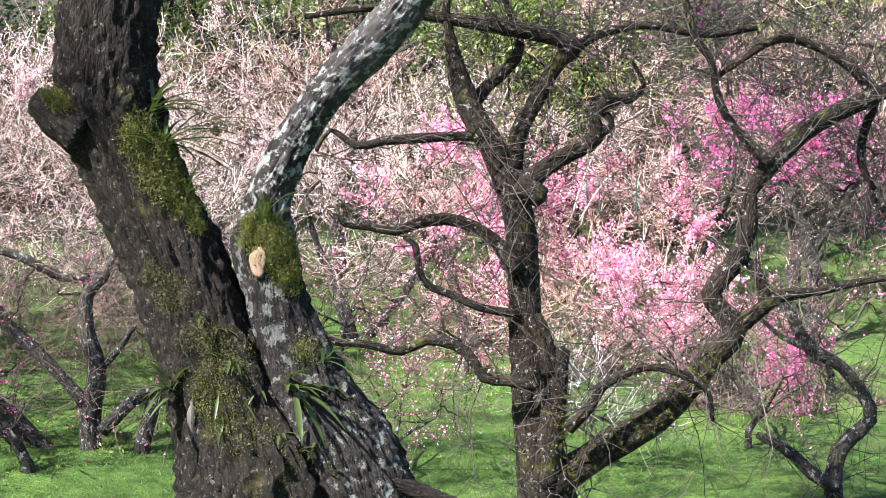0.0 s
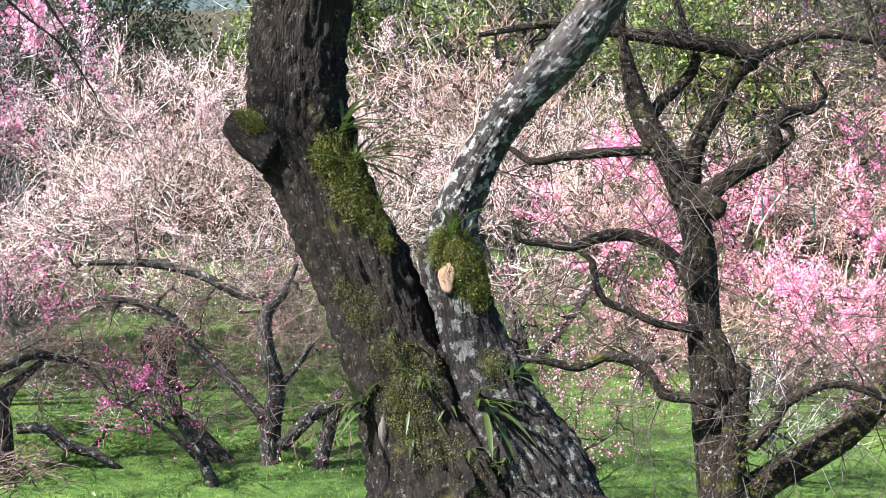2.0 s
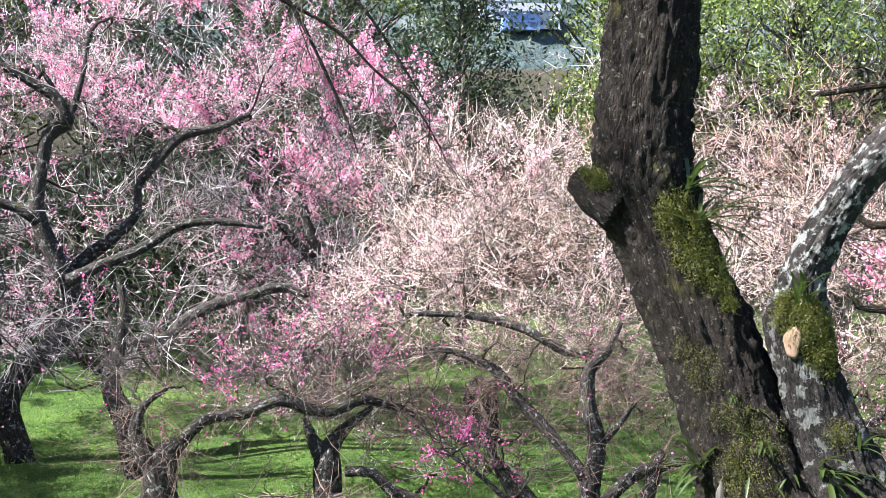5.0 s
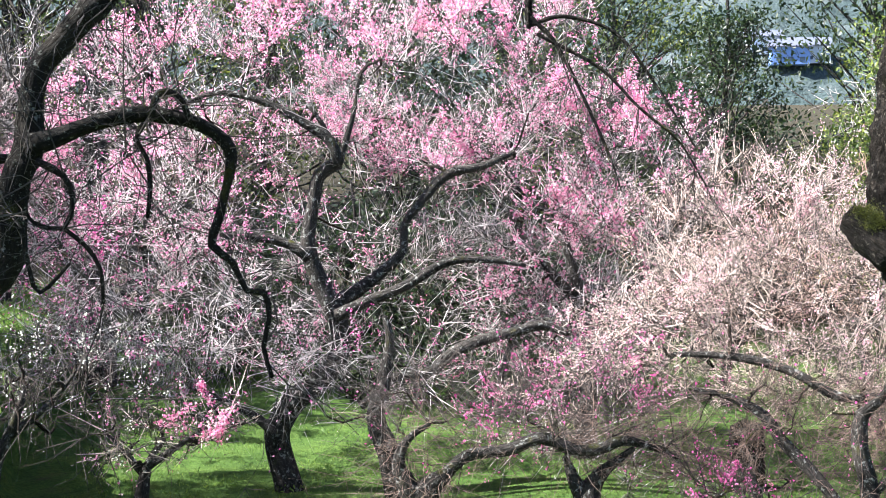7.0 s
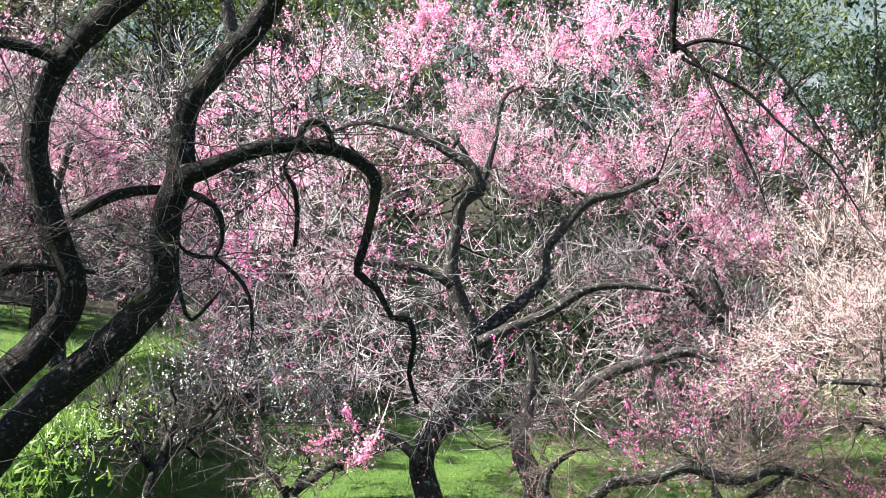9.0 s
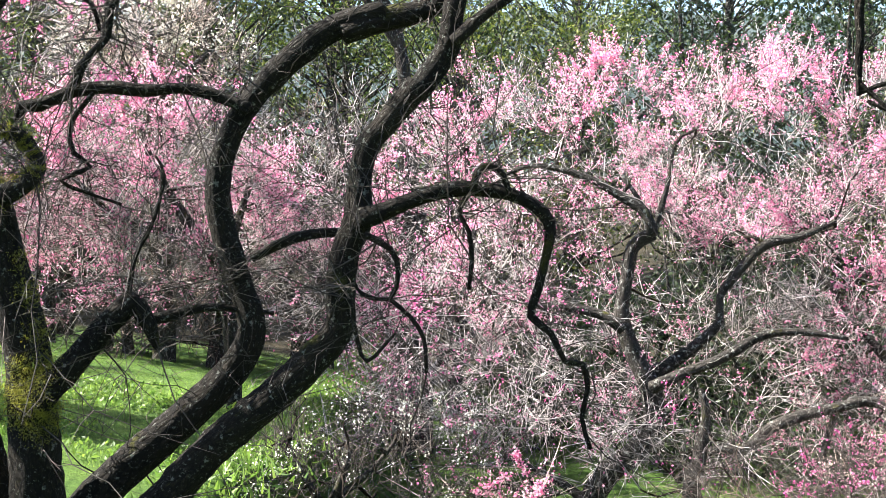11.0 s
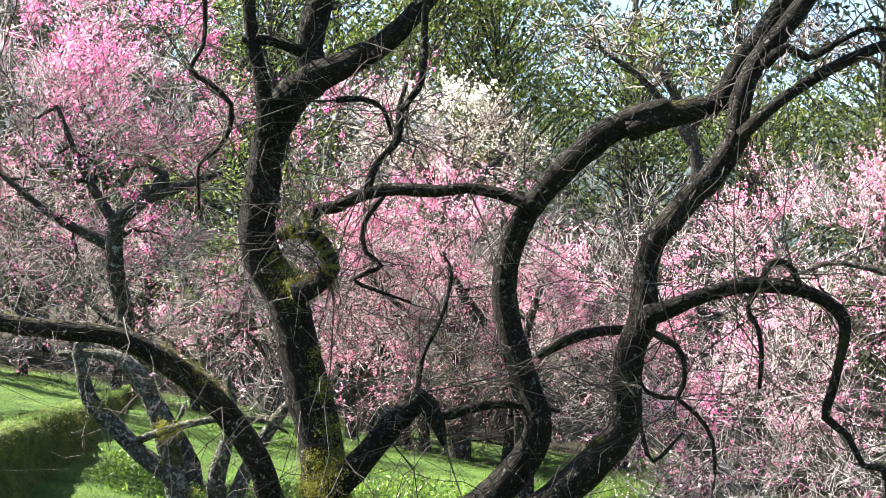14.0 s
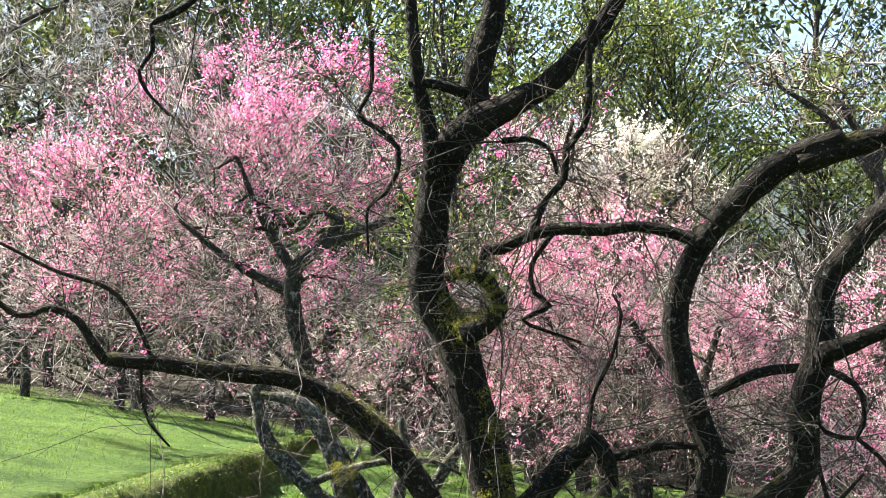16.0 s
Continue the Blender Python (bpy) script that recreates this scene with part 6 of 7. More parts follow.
simple_tree([("trunk", [(-2.540, 9.212, -0.481, 0.0482), (-2.503, 9.217, -0.185, 0.0408), (-2.393, 9.236, 0.074, 0.0296), (-2.319, 9.249, 0.297, 0.0167)]), ("limb", [(-2.484, 9.220, -0.074, 0.0296), (-2.648, 9.190, 0.186, 0.0185), (-2.720, 9.176, 0.372, 0.0111)]), ("limb", [(-2.448, 9.227, -0.037, 0.0296), (-2.174, 9.276, 0.185, 0.0185), (-2.028, 9.301, 0.370, 0.0111)])],
            [(-2.39, 9.24, 0.33, 0.52, 1.00, 0.34), (-2.0, 9.30, 0.18, 0.5, 0.90, 0.32), (-2.65, 9.20, 0.18, 0.36, 0.80, 0.28), (-1.6, 9.4, 0.1, 0.4, 0.7, 0.3)], "small white plum in blossom on the bank", M_WHITE, 1000, M_TWIG_DARK, 140, 520, size=0.0082, twig_r=0.0024, petal_label="white plum blossom")


# ---- woods behind ----
def at_angle(left, r):
    return (-math.sin(radians(left)) * r, math.cos(radians(left)) * r)


def evergreen(at, h, spread, n_leaf, mat, label, size=0.105, low=0.2, n_clump=90):
    """A tall leafy tree: trunk, rising limbs and clumps of leaves with gaps."""
    z0 = float(height(at[0], at[1])) - 0.1
    ob = thing("evergreen_tree", (at[0], at[1], z0), label, "tree", "woods behind the orchard")
    org = np.array(ob.location)
    lean = rng.normal(0, 0.05, 2)
    ctrl = [(at[0] + lean[0] * h * u + rng.normal(0, 0.08), at[1] + lean[1] * h * u, z0 + h * u, 0.013 * h * (1.05 - u) + 0.01) for u in (0, 0.2, 0.45, 0.7, 0.95)]
    part("trunk", limb_mesh("trunk", ctrl, M_BARK_FAR, ob.location, 8, 0.3), ob)
    spine = spline(ctrl, 0.3)[:, :3]
    u = rng.uniform(low, 1.0, n_clump)
    c = np.array([spine[int(a * 0.8 * (len(spine) - 1))] for a in u])
    th = rng.uniform(0, 2 * math.pi, n_clump)
    rad = spread * np.sqrt(rng.uniform(0.05, 1, n_clump)) * np.sin(np.clip((1.12 - u) * 2.4, 0.25, math.pi / 2))
    tip = c + np.stack([np.cos(th) * rad, np.sin(th) * rad, 0.1 * h * u + rad * rng.uniform(0.2, 0.7, n_clump)], 1)
    mid = c * 0.55 + tip * 0.45 + rng.normal(0, 0.12, c.shape)
    v, f = tubes(np.stack([c, mid, tip], 1), np.tile(np.array((0.028, 0.018, 0.007))[None], (n_clump, 1)))
    part("branchwork", mesh_of("branchwork", v - org, f, M_BARK_FAR, True), ob, "", "stuff")
    n_leaf, size = int(n_leaf * 0.88), size * 0.74
    i = rng.integers(0, n_clump, n_leaf)
    w = rng.uniform(0.5, 1.3, n_clump)[i][:, None]
    g2 = rng.normal(0, 1, (n_leaf, 3)) * np.array((0.33, 0.33, 0.22)) * (0.5 + 0.2 * spread) * w
    v, f = leaves(tip[i] + g2, size, rng)
    part("foliage", mesh_of("foliage", v - org, f, mat), ob, "", "stuff")
    return ob


EV = "evergreen tree at the orchard's edge"
for left, r, h, sp, n, mat, lab in (
    (-51, 21, 6.0, 2.2, 10200, M_LEAF_LIGHT, "leafy green " + EV),
    (-46, 22, 6.5, 2.4, 11900, M_LEAF, "leafy green " + EV),
    (-41, 21, 6.0, 2.2, 12750, M_LEAF, "leafy green " + EV),
    (-36.5, 20, 5.0, 1.9, 15300, M_LEAF_LIGHT, "light green " + EV),
    (-34, 19, 4.2, 1.5, 16575, M_LEAF_LIGHT, "ivy-clad " + EV),
    (-30, 25, 7.0, 2.6, 15300, M_LEAF_DARK, "dark " + EV),
    (-26, 22, 5.6, 2.0, 15300, M_LEAF_LIGHT, "light green " + EV),
    (-21.5, 24, 5.4, 2.2, 14025, M_LEAF_LIGHT, "light green " + EV),
    (-19.6, 21, 6.0, 1.0, 15300, M_LEAF_LIGHT, "bamboo-like bright green tree"),
    (-12.0, 20.5, 5.8, 1.0, 11050, M_LEAF_DARK, "dark " + EV),
    (-9.5, 23, 6.8, 2.0, 14025, M_LEAF, "dark " + EV),
    (-5, 23, 7.0, 2.4, 14025, M_LEAF_DARK, "dark " + EV),
    (0, 24, 7.5, 2.6, 14025, M_LEAF_DARK, "dark " + EV),
    (5, 23, 7.5, 2.4, 14025, M_LEAF, "dark " + EV),
    (10, 22, 7.5, 2.4, 14025, M_LEAF, "dark " + EV),
    (14, 24, 8.5, 2.4, 14025, M_LEAF_LIGHT, "tall leafy " + EV),
    (18, 22, 8.5, 2.2, 15300, M_LEAF, "tall leafy " + EV),
    (21.5, 23, 9.0, 2.2, 16575, M_LEAF_LIGHT, "tall leafy " + EV),
    (25, 21, 8.5, 1.8, 16575, M_LEAF, "tall leafy " + EV),
    (28.3, 21.5, 8.0, 1.9, 10200, M_LEAF_LIGHT, "tall leafy " + EV),
    (30, 26, 9.0, 2.4, 11050, M_LEAF_DARK, "tall leafy " + EV),
    (36, 27, 9.5, 2.6, 10000, M_LEAF_DARK, "tall leafy " + EV),
    (44, 27, 8.0, 2.6, 6000, M_LEAF, "tall leafy " + EV),
):
    evergreen(at_angle(left, r), h, sp, n, mat, lab)


for left in np.arange(-6, 46, 5.2):
    evergreen(at_angle(left + rng.uniform(-1, 1), rng.uniform(31, 35)), 12.5, 3.4, 5600, (M_LEAF, M_LEAF_DARK, M_LEAF_LIGHT)[int(rng.integers(0, 3))], "tall leafy tree in the woods behind", 0.27, 0.1, 110)
for left in np.arange(-55, -18, 5.2):
    evergreen(at_angle(left + rng.uniform(-1, 1), rng.uniform(27, 30)), 6.5, 2.8, 5000, (M_LEAF, M_LEAF_DARK, M_LEAF_LIGHT)[int(rng.integers(0, 3))], "leafy tree in the woods behind", 0.17, 0.02, 90)
for left in np.arange(-32, -7, 2.6):
    evergreen(at_angle(left, 24.5 + rng.uniform(-0.8, 0.8)), 3.3 + rng.uniform(-0.3, 0.4), 1.6, 5000, M_LEAF_DARK if rng.uniform() < 0.6 else M_LEAF, "low leafy shrub below the far hill", 0.13, 0.02, 55)


def domed_plum(left, r, h, spread, n_branch, n_twig, twig, label, petal=None, n_petal=0, twig_r=0.0038, size=0.0115, patch=0.0, name="plum_tree", skirt=False):
    """A round-headed tree in the orchard's far rows: short trunk, forked limbs, domed crown of fine twigs."""
    x, y = at_angle(left, r)
    z0 = float(height(x, y))
    low = name == "plum_shrub"
    ob = thing(name, (x, y, z0), label, "shrub" if low else "tree", "low shrubs on the lawn" if low else "far rows of the orchard")
    fork = z0 + h * rng.uniform(0.22, 0.32)
    rows = [("trunk", [(x, y, z0 - 0.2, 0.03 * h), (x + rng.normal(0, 0.05), y, (z0 + fork) / 2, 0.024 * h), (x + rng.normal(0, 0.1), y, fork, 0.02 * h)])]
    tip = rows[0][1][-1]
    th0 = rng.uniform(0, 6.28)
    for i in range(5):
        th = th0 + i * 1.257 + rng.normal(0, 0.25)
        cs, sn, k2 = math.cos(th), math.sin(th), spread * rng.uniform(0.45, 0.7)
        rows.append(("limb", [tip[:3] + (0.014 * h,), (tip[0] + cs * k2 * 0.4, tip[1] + sn * k2 * 0.4, fork + 0.13 * h, 0.012 * h), (tip[0] + cs * k2 * 0.75 + rng.normal(0, 0.08), tip[1] + sn * k2 * 0.75, fork + 0.24 * h, 0.009 * h), (tip[0] + cs * k2, tip[1] + sn * k2, fork + 0.42 * h * rng.uniform(0.7, 1.2), 0.005 * h)]))
    pts = limbs(ob, M_BARK_FAR, rows, 7, 0.15)
    blobs = [(x, y, z0 + h * 0.62, spread * 0.75, spread * 0.75, h * 0.36)]
    for i in range(6):
        th = th0 + i * 1.047 + rng.normal(0, 0.2)
        blobs.append((x + math.cos(th) * spread * 0.62, y + math.sin(th) * spread * 0.62, z0 + h * rng.uniform(0.45, 0.66), spread * 0.42, spread * 0.42, h * 0.24))
    if skirt:
        blobs += [(x + math.cos(a) * spread * 0.6, y + math.sin(a) * spread * 0.6, z0 + h * 0.2, spread * 0.5, spread * 0.5, h * 0.18) for a in (0.3, 1.4, 2.5, 3.6, 4.7, 5.8)]
    crown(ob, pts, blobs, n_branch, n_twig, rng, twig, M_BARK_DARK, petal, n_petal, size, 0.3, (0.15, 0.45), twig_r, patch, min(0.03, 0.009 * h), 3, "pale buds and blossom")
    return ob


for left in np.arange(-55, -12, 4.6):
    domed_plum(left + rng.uniform(-1, 1), 17.5 + rng.uniform(-0.8, 1.0), 3.1 + rng.uniform(-0.3, 0.5), 1.9, 230, 1600, M_TWIG_PALE if rng.uniform() < 0.6 else M_TWIG_RED, "round-headed plum tree with pale twigs in bud", M_BLUSH, 1800)
for left in np.arange(-52, -20, 6.5):
    domed_plum(left + rng.uniform(-1, 1), 20.5 + rng.uniform(-0.5, 0.8), 4.2 + rng.uniform(-0.4, 0.4), 1.9, 120, 650, M_TWIG_RED, "leafless tree with reddish twig tips", None, 0, 0.005, name="bare_tree")
for left, h in ((-47, 6), (-39, 6), (-34, 6.5), (-29, 6), (-24, 5.5), (-20.5, 4.8), (-10.8, 4.6), (12, 5.6), (16, 5.2)):
    domed_plum(left, 22.0 if left < 0 else 20.0, h, 1.8, 120, 500, M_TWIG, "tall leafless tree before the woods", None, 0, 0.0055, name="bare_tree")
for left, r, h in ((11, 19, 3.6), (15, 18.5, 4.0), (19, 18.6, 4.2), (23.5, 19, 4.2)):
    domed_plum(left, r, h, 2.0, 150, 900, M_TWIG if left == 15 else M_TWIG_BROWN, "leafless thicket tree before the tall woods", None, 0, 0.0045, name="bare_tree")
for left, r in ((19.5, 18.5), (22.5, 18.6), (25.5, 19), (28.5, 19.5), (31.5, 20), (34.5, 20.3), (38, 20.5), (41.5, 20.5), (45, 20.5)):
    domed_plum(left, r, 2.7, 1.7, 150, 750, M_TWIG_BROWN if r < 19 else M_TWIG, "grey-twigged plum thicket with scattered pink blossom", M_PINK, 1500, 0.0045, 0.015, 0.0, skirt=True)
for left, r, h, sp in ((-8, 18, 2.0, 1.2), (-5, 17.8, 2.4, 1.2), (-2, 18, 2.8, 1.3), (1.5, 18.2, 3.0, 1.3), (6.0, 19.5, 2.6, 1.2), (42, 28, 2.6, 1.8), (47, 28, 2.8, 1.8)):
    evergreen(at_angle(left, r), h, sp, 8000, M_LEAF_DARK, "dark evergreen bush behind the blossom", 0.11, 0.02, 60)

simple_tree([("trunk", [(-14.038, 16.355, 1.649, 0.1638), (-14.030, 16.261, 2.464, 0.1393), (-13.887, 16.262, 3.115, 0.1065), (-13.566, 16.363, 3.766, 0.0573)]), ("limb", [(-13.990, 16.274, 2.545, 0.0983), (-14.451, 15.928, 3.280, 0.0655), (-14.849, 15.636, 3.851, 0.0328)])],
            [(-13.85, 16.20, 3.77, 1.39, 1.20, 0.74), (-14.85, 15.64, 3.85, 1.23, 1.20, 0.74), (-13.02, 16.73, 3.27, 1.06, 1.20, 0.66)], "pink plum tree on the upper terrace", M_PINK, 5500, M_TWIG, 160, 1000)
simple_tree([("trunk", [(-16.424, 15.596, 1.658, 0.1677), (-16.379, 15.521, 2.492, 0.1426), (-16.196, 15.543, 3.159, 0.1090), (-15.868, 15.646, 3.825, 0.0587)]), ("limb", [(-16.374, 15.513, 2.576, 0.1006), (-16.773, 15.200, 3.328, 0.0671), (-17.034, 14.983, 3.913, 0.0335)])],
            [(-16.08, 15.52, 3.91, 1.26, 1.20, 0.84), (-17.03, 14.98, 3.91, 1.09, 1.20, 0.84), (-15.84, 15.76, 2.99, 1.01, 1.00, 0.42)], "pink plum tree on the upper terrace", M_PINK, 5500, M_TWIG, 130, 800)

simple_tree([("trunk", [(2.857, 9.767, -1.486, 0.0527), (2.792, 9.822, -1.163, 0.0446), (2.685, 9.884, -0.921, 0.0325), (2.577, 9.943, -0.719, 0.0183)]), ("limb", [(2.738, 9.853, -1.042, 0.0284), (2.498, 9.963, -0.799, 0.0183), (2.273, 10.058, -0.637, 0.0122)])],
            [(2.53, 10.07, -0.64, 0.37, 0.50, 0.11), (2.75, 9.98, -0.78, 0.25, 0.50, 0.11), (2.30, 10.16, -0.58, 0.20, 0.40, 0.08)], "low magenta plum shoots over the lawn", M_ROSE, 700, M_TWIG_DARK, 50, 110, size=0.011, patch=0.2)
simple_tree([("trunk", [(-2.014, 11.485, -1.263, 0.0763), (-1.992, 11.500, -0.905, 0.0628), (-1.938, 11.511, -0.636, 0.0359), (-1.813, 11.515, -0.456, 0.0202)]), ("limb", [(-1.970, 11.508, -0.726, 0.0359), (-2.171, 11.525, -0.502, 0.0202), (-2.284, 11.534, -0.390, 0.0135)]), ("limb", [(-1.956, 11.509, -0.681, 0.0314), (-1.633, 11.509, -0.456, 0.0202), (-1.320, 11.506, -0.276, 0.0135)])],
            [(-1.81, 11.52, -0.43, 0.49, 0.80, 0.20), (-1.45, 11.51, -0.30, 0.31, 0.60, 0.16), (-2.13, 11.52, -0.50, 0.27, 0.60, 0.16)], "low young plum with pale arching twigs", M_PINK, 1100, M_TWIG_PALE, 70, 220, size=0.013)
# stump-shaped form set in for a dark spot of unknown kind
stump = thing("tree_stump", [(3.221, 13.080, -1.164, 0.0053)][0][:3], "dark stump-shaped form between the trees", "stump")
part("trunk", limb_mesh("trunk", [(3.227, 13.064, -1.296, 0.2122), (3.225, 13.089, -1.058, 0.1751), (3.239, 13.111, -0.794, 0.1591), (3.229, 13.131, -0.625, 0.1485)], M_BARK_DARK, stump.location, 20, 0.06, 0.16), stump)
PILE = np.array([(1.348, 10.552, -1.111, 0.0041)][0][:3])
pile = thing("brush_pile", tuple(PILE), "heap of cut dry twigs at a tree's foot", "twigs")
pa = PILE + rng.normal(0, 1, (420, 3)) * np.array((0.26, 0.2, 0.09)) + np.array((0, 0, -0.05))
v, f = tubes(arcs(pa, unit(rng.normal(0, 1, (420, 3)) * np.array((1, 1, 0.35))), rng.uniform(0.12, 0.36, 420), 3, rng.normal(0, 0.2, (420, 3)), rng), np.array((1, 0.8, 0.4))[None] * 0.006 * rng.uniform(0.5, 1.3, (420, 1)))
part("twigwork", mesh_of("twigwork", v - PILE, f, M_TWIG_BROWN), pile, "", "stuff")

# bare trees at the edges
simple_tree([("trunk", [(-16.000, 12.972, 1.503, 0.1853), (-15.726, 12.947, 2.977, 0.1630), (-15.327, 13.002, 4.376, 0.1260), (-14.694, 13.241, 5.332, 0.0889), (-13.817, 13.651, 5.993, 0.0519)]), ("limb", [(-15.327, 13.002, 4.376, 0.0889), (-14.523, 13.389, 4.889, 0.0593), (-13.529, 13.892, 5.328, 0.0334)]), ("limb", [(-14.899, 13.152, 5.112, 0.0741), (-14.193, 13.414, 6.215, 0.0519), (-13.256, 13.868, 6.802, 0.0296)])],
            [(-13.67, 13.69, 6.36, 1.41, 1.20, 0.82), (-12.70, 14.57, 6.43, 1.05, 1.00, 0.60), (-13.99, 13.65, 5.18, 1.11, 1.00, 0.67)], "leafless grey tree with a tangled crown", None, 0, M_TWIG, 380, 2800, twig_r=0.0055, up=0.0, wide=1.25)
simple_tree([("trunk", [(-3.896, 18.801, 2.916, 0.1260), (-3.912, 18.736, 3.804, 0.1038), (-4.066, 18.619, 4.691, 0.0741), (-4.398, 18.450, 5.357, 0.0445)]), ("limb", [(-3.937, 18.697, 4.248, 0.0741), (-4.542, 18.411, 5.135, 0.0445), (-5.087, 18.177, 5.579, 0.0296)]), ("limb", [(-4.000, 18.654, 4.544, 0.0741), (-3.427, 18.815, 5.357, 0.0445), (-2.793, 19.024, 5.801, 0.0296)])],
            [(-4.67, 18.33, 5.58, 0.96, 1.20, 0.52), (-3.77, 18.67, 5.65, 1.11, 1.20, 0.44), (-2.79, 19.03, 5.73, 1.04, 1.20, 0.44), (-5.36, 18.07, 5.65, 0.59, 1.00, 0.37)], "leafless tree with sunlit cream branches", None, 0, M_TWIG_PALE, 300, 420, twig_r=0.008, up=0.0)

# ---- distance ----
# distance haze is painted in: the woods' ramp is blue-grey
k = Mat("haze_tinted_woods", 1.0, 0.1)
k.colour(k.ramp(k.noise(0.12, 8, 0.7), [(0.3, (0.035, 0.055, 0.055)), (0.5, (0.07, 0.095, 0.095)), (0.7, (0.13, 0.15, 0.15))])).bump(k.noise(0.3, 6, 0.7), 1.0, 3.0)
lefts = np.linspace(-80, 80, 240)
hv = []
for a in lefts:
    top = 46 + 9 * noise.noise(Vector((a * 0.05, 3, 0))) + 4 * noise.noise(Vector((a * 0.25, 7, 0)))
    for j in range(12):
        r = 190 + j * 10
        z = 3 + top * math.sin(j / 11 * math.pi / 2) + 1.6 * noise.noise(Vector((a * 1.2, j * 0.9, 1)))
        x, y = at_angle(a, r)
        hv.append((x, y, z))
ix = np.arange(len(hv)).reshape(240, 12)
tagged(new("backdrop_hill", mesh_of("backdrop_hill", hv, np.stack([ix[:-1, :-1], ix[1:, :-1], ix[1:, 1:], ix[:-1, 1:]], -1).reshape(-1, 4), k.m, True)), "wooded hillside in the distance, haze put into its colour", "hill", "", "structure")


def house(left, r, z, w, h, wall, roof, label):
    """A small far house: walls, pitched roof, windows and a door."""
    x, y = at_angle(left, r)
    ob = thing("house", (x, y, z), label, "house")
    ob.rotation_euler = (0, 0, radians(left + 8))
    bm = bmesh.new()
    bmesh.ops.create_cube(bm, size=1, matrix=Matrix.LocRotScale((0, 0, h / 2), None, (w, w * 0.7, h)))
    me = bpy.data.meshes.new("wall")
    bm.to_mesh(me)
    bm.free()
    me.materials.append(wall)
    part("wall", me, ob)
    a, d, e = w / 2 + 0.3, w * 0.35 + 0.3, h + w * 0.22
    v = [(-a, -d, h), (a, -d, h), (a, 0, e), (-a, 0, e), (a, d, h), (-a, d, h), (-a, -d, h - 0.15), (a, -d, h - 0.15), (a, d, h - 0.15), (-a, d, h - 0.15)]
    me = bpy.data.meshes.new("roof")
    me.from_pydata(v, [], [(0, 1, 2, 3), (3, 2, 4, 5), (6, 7, 1, 0), (8, 9, 5, 4), (0, 3, 5, 9, 6), (1, 7, 8, 4, 2), (9, 8, 7, 6)])
    me.materials.append(roof)
    part("roof", me, ob)
    for i in range(3):
        for j in range(2 if h > 4 else 1):
            bm = bmesh.new()
            bmesh.ops.create_cube(bm, size=1, matrix=Matrix.LocRotScale((w * (i - 1) * 0.3, -w * 0.35, h * (0.3 + 0.42 * j)), None, (w * 0.14, 0.12, h * 0.2)))
            me = bpy.data.meshes.new("window")
            bm.to_mesh(me)
            bm.free()
            me.materials.append(M_PANE)
            part("window", me, ob)


def plain(name, a, b, scale, rough=0.6):
    k = Mat(name, rough, 0.4)
    k.colour(k.ramp(k.noise(scale, 4), [(0.35, a), (0.65, b)]))
    return k.m


M_PANE = plain("dark_window_glass", (0.03, 0.05, 0.09), (0.05, 0.08, 0.13), 2, 0.1)
M_HOUSE_BLUE = plain("blue_house_paint", (0.16, 0.26, 0.55), (0.20, 0.32, 0.62), 1)
M_HOUSE_WHITE = plain("white_house_paint", (0.6, 0.64, 0.72), (0.7, 0.73, 0.8), 1)
M_ROOF = plain("slate_roof", (0.08, 0.09, 0.13), (0.14, 0.15, 0.2), 3)
for (x, y, z, r), w, wall, lab in zip([(56.152, 205.215, 18.396, 0.0402), (59.740, 208.116, 18.809, 0.0408), (53.985, 211.388, 20.366, 0.0413)], (5.4, 5.8, 5.0), (M_HOUSE_BLUE, M_HOUSE_WHITE, M_HOUSE_WHITE), ("small blue house on the far hillside", "small white house on the far hillside", "small pale house half hidden on the far hillside")):
    house(math.degrees(math.atan2(-x, y)), math.hypot(x, y), z, w, 2.6, wall, M_ROOF, lab)

# ---- poles and fence at the thicket, and a tag ----
M_POLE = wood_material("bleached_pole_wood", (0.20, 0.17, 0.14), (0.40, 0.35, 0.30))
for ctrl in ([(8.445, 11.192, 0.175, 0.0096), (8.556, 11.175, 0.529, 0.0096), (8.663, 11.149, 0.802, 0.0082)], [(8.640, 11.307, 0.156, 0.0097), (8.796, 11.251, 0.433, 0.0097), (8.937, 11.191, 0.623, 0.0083)]):
    ob = thing("leaning_pole", ctrl[0][:3], "bleached wooden pole leaning in the thicket", "pole", "leaning poles")
    part("shaft", limb_mesh("shaft", ctrl, M_POLE, ob.location, 8, 0.1, 0.06), ob)
M_GREEN = plain("green_fence_paint", (0.006, 0.04, 0.03), (0.010, 0.06, 0.045), 8)
fence = thing("fence", [(8.782, 11.461, 0.192, 0.0028)][0][:3], "green wire fence behind the thicket", "fence")
for ctrl in ([(8.830, 11.431, 0.193, 0.0075), (8.835, 11.456, 0.388, 0.0075), (8.838, 11.476, 0.538, 0.0075)], [(8.935, 11.367, 0.195, 0.0075), (8.940, 11.392, 0.390, 0.0075), (8.943, 11.412, 0.540, 0.0075)], [(9.248, 11.167, 0.144, 0.0065), (9.255, 11.195, 0.367, 0.0065), (9.260, 11.218, 0.546, 0.0065)]):
    part("post", limb_mesh("post", ctrl, M_GREEN, fence.location, 8, 0.1, 0.0), fence)
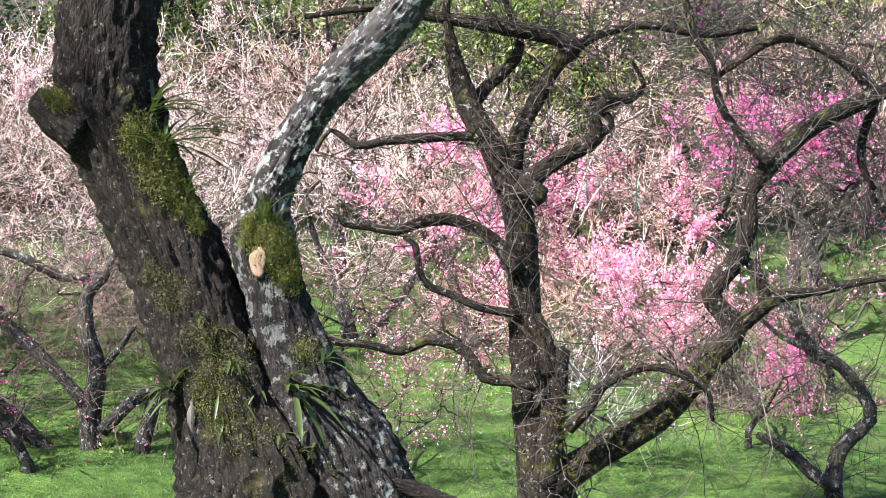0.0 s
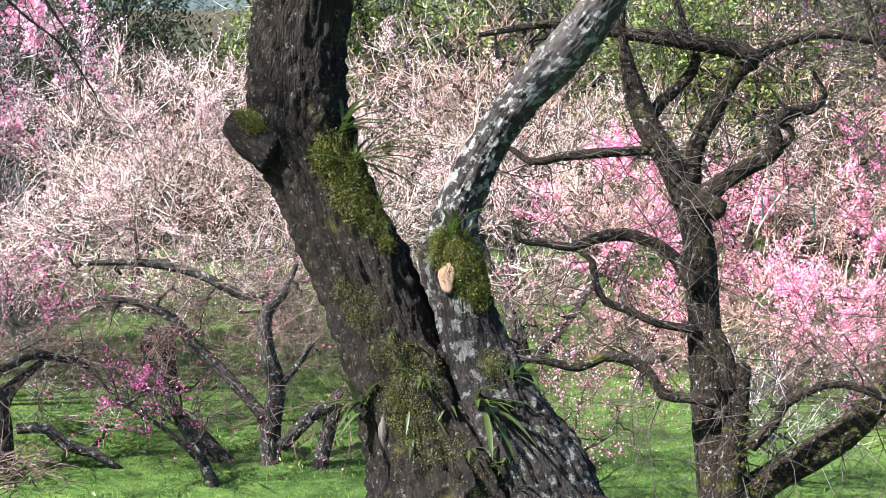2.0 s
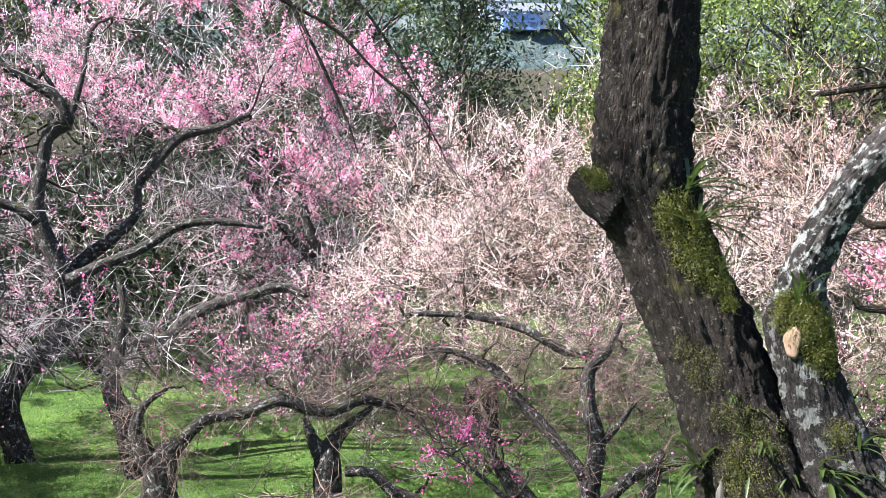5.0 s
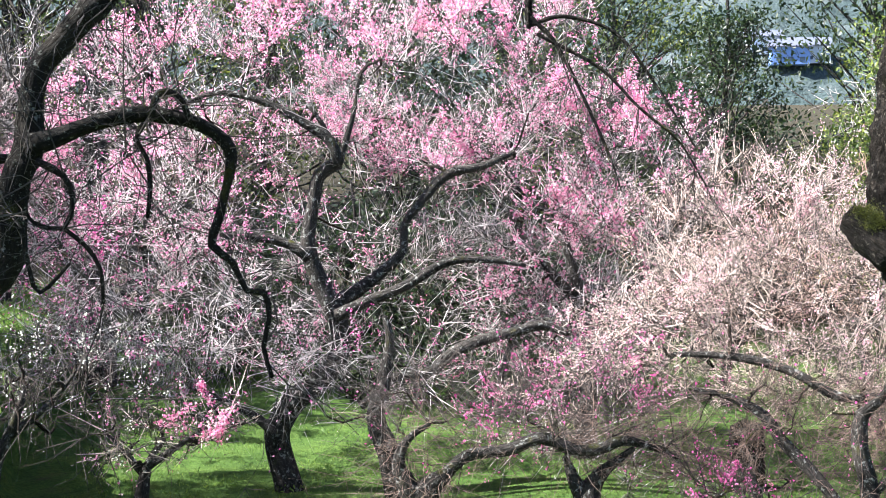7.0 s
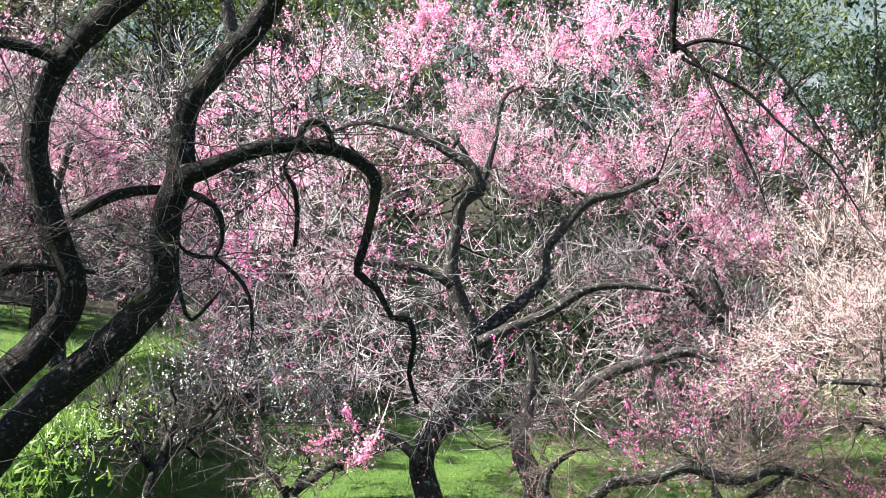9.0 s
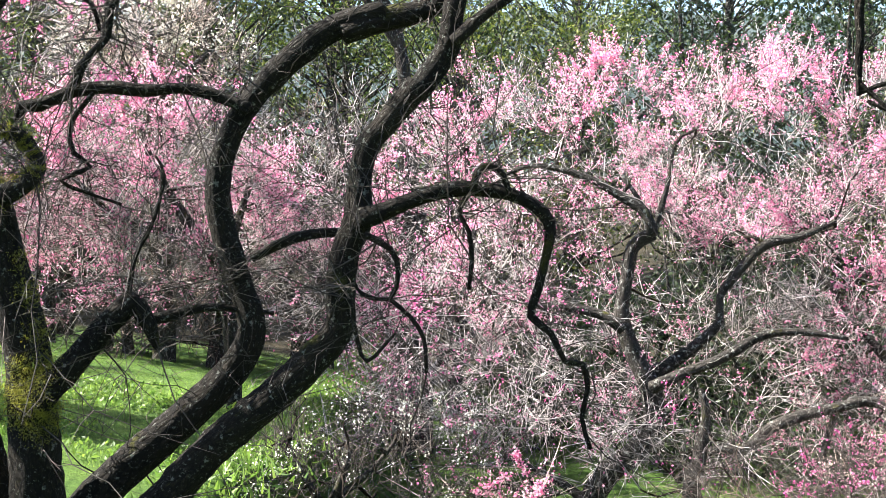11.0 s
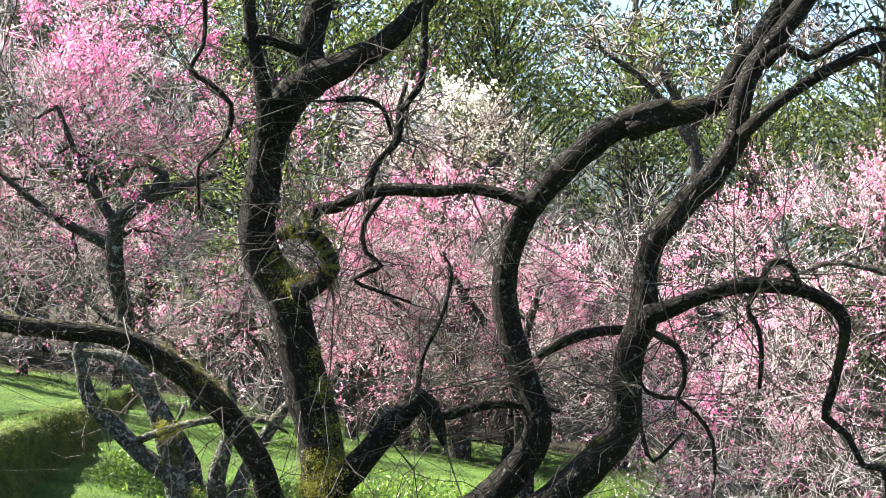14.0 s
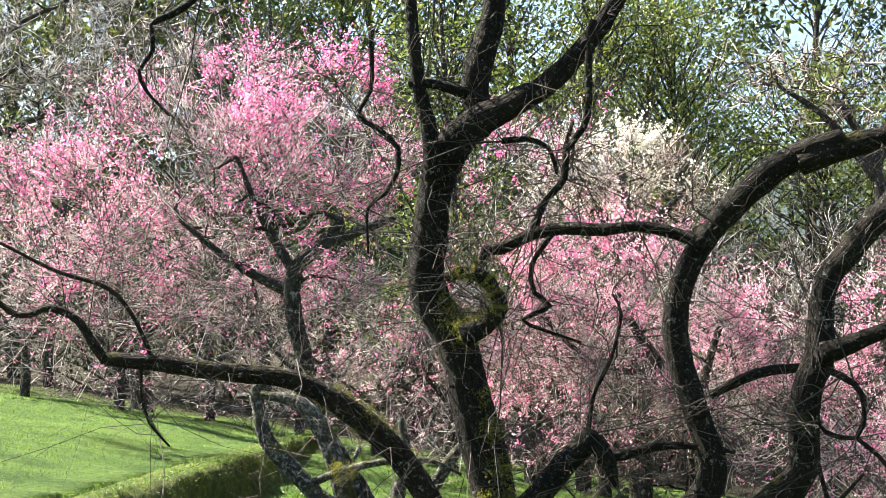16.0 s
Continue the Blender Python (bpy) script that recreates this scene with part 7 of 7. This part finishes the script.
for ctrl in ([(8.842, 11.471, 0.516, 0.0018), (8.947, 11.406, 0.518, 0.0018), (9.263, 11.213, 0.523, 0.0018)], [(8.836, 11.460, 0.416, 0.0018), (8.942, 11.395, 0.417, 0.0018), (9.258, 11.202, 0.423, 0.0018)], [(8.831, 11.448, 0.315, 0.0018), (8.937, 11.384, 0.317, 0.0018), (9.253, 11.190, 0.323, 0.0018)]):
    part("wire", limb_mesh("wire", ctrl, M_GREEN, fence.location, 6, 0.2, 0.0), fence)
M_TAG = plain("white_plastic", (0.68, 0.69, 0.72), (0.78, 0.78, 0.8), 30, 0.4)
tag = thing("plant_tag", [(-4.155, 6.874, 0.571, 0.0015)][0][:3], "white plastic tag hanging on a stem", "tag")
bm = bmesh.new()
bmesh.ops.create_cube(bm, size=1, matrix=Matrix.LocRotScale((0, 0, -0.015), Euler((0, 0.15, 0.4)), (0.06, 0.004, 0.055)))
bmesh.ops.bevel(bm, geom=bm.edges[:], offset=0.0015, segments=1)
me = bpy.data.meshes.new("plate")
bm.to_mesh(me)
bm.free()
me.materials.append(M_TAG)
part("plate", me, tag)
part("string", limb_mesh("string", [(-4.155, 6.873, 0.590, 0.0009), (-4.157, 6.870, 0.650, 0.0009), (-4.142, 6.872, 0.725, 0.0009), (-4.182, 6.856, 0.801, 0.0009)], M_TAG, tag.location, 6, 0.05, 0.0), tag)


for left, r, h in ((-37, 11.5, 1.0), (-41, 12.5, 1.2), (-44.5, 11.0, 1.1), (-47, 13, 1.4), (-33, 13.5, 1.0), (-28, 14, 0.9), (-22, 14.5, 1.0)):
    domed_plum(left, r, h, 0.85, 60, 330, M_TWIG_BROWN, "low spreading plum shrub on the lawn", M_PINK, 260, 0.0026, 0.012, 0.1, "plum_shrub")
domed_plum(-30.3, 9.9, 0.95, 0.7, 80, 380, M_TWIG_BROWN, "low plum shrub with pale pink drooping twigs", M_PINK, 1500, 0.0018, 0.0095, -0.3, "plum_shrub")
domed_plum(-38.5, 10.2, 0.8, 0.7, 50, 260, M_TWIG, "low leafless shrub with whitish stems", None, 0, 0.0024, 0.01, 0.0, "plum_shrub")

# ---- low plants in the lawn ----
def ground_cover(name, n_clump, xs, ys, keep, label, n_leaf=26, size=0.05):
    x, y = GR.uniform(*xs, n_clump), GR.uniform(*ys, n_clump)
    w = np.array([noise.noise(Vector((a * 0.5, b * 0.5, 4.2))) for a, b in zip(x, y)])
    ok = keep(x, y) & (w > 0.0)
    x, y = np.repeat(x[ok], n_leaf), np.repeat(y[ok], n_leaf)
    m = len(x)
    x, y = x + GR.normal(0, 0.07, m), y + GR.normal(0, 0.07, m)
    v, f = leaves(np.stack([x, y, height(x, y) + GR.uniform(0.0, 0.05, m)], 1), size, GR, 0.4, -0.6)
    tagged(new(name, mesh_of(name, v, f, M_GRASS)), label, "plants", "", "stuff")


ground_cover("ground_cover", 900, (-9, -3.5), (8.5, 15), lambda x, y: (side_of(x, y) < -0.4) & (x < edge_b(y) - 0.6), "leafy low plants growing in the lawn")
ground_cover("ground_cover", 900, (-3, 8.5), (9, 16), lambda x, y: x > edge_b(y) + 0.8, "leafy low plants under the plum trees", 16, 0.04)

# fine grey shoots low in the broad pink tree, and the last rows of the woods
low = np.array([v.co for v in [c for c in P3.children if c.name.startswith("branchwork")][0].data.vertices]) + np.array(P3.location)
small_shoots(P3, low[low[:, 2] < np.quantile(low[:, 2], 0.45)], 220, rng, M_TWIG, (0.3, 0.8), 0.0034, 0.2)
for left in (29.5, 33.5, 37.5, 41.5, 45.5):
    evergreen(at_angle(left, 31.5), 11.5, 3.2, 8000, M_LEAF if left > 30 else M_LEAF_DARK, "tall dark tree in the woods behind", 0.27, 0.1, 100)
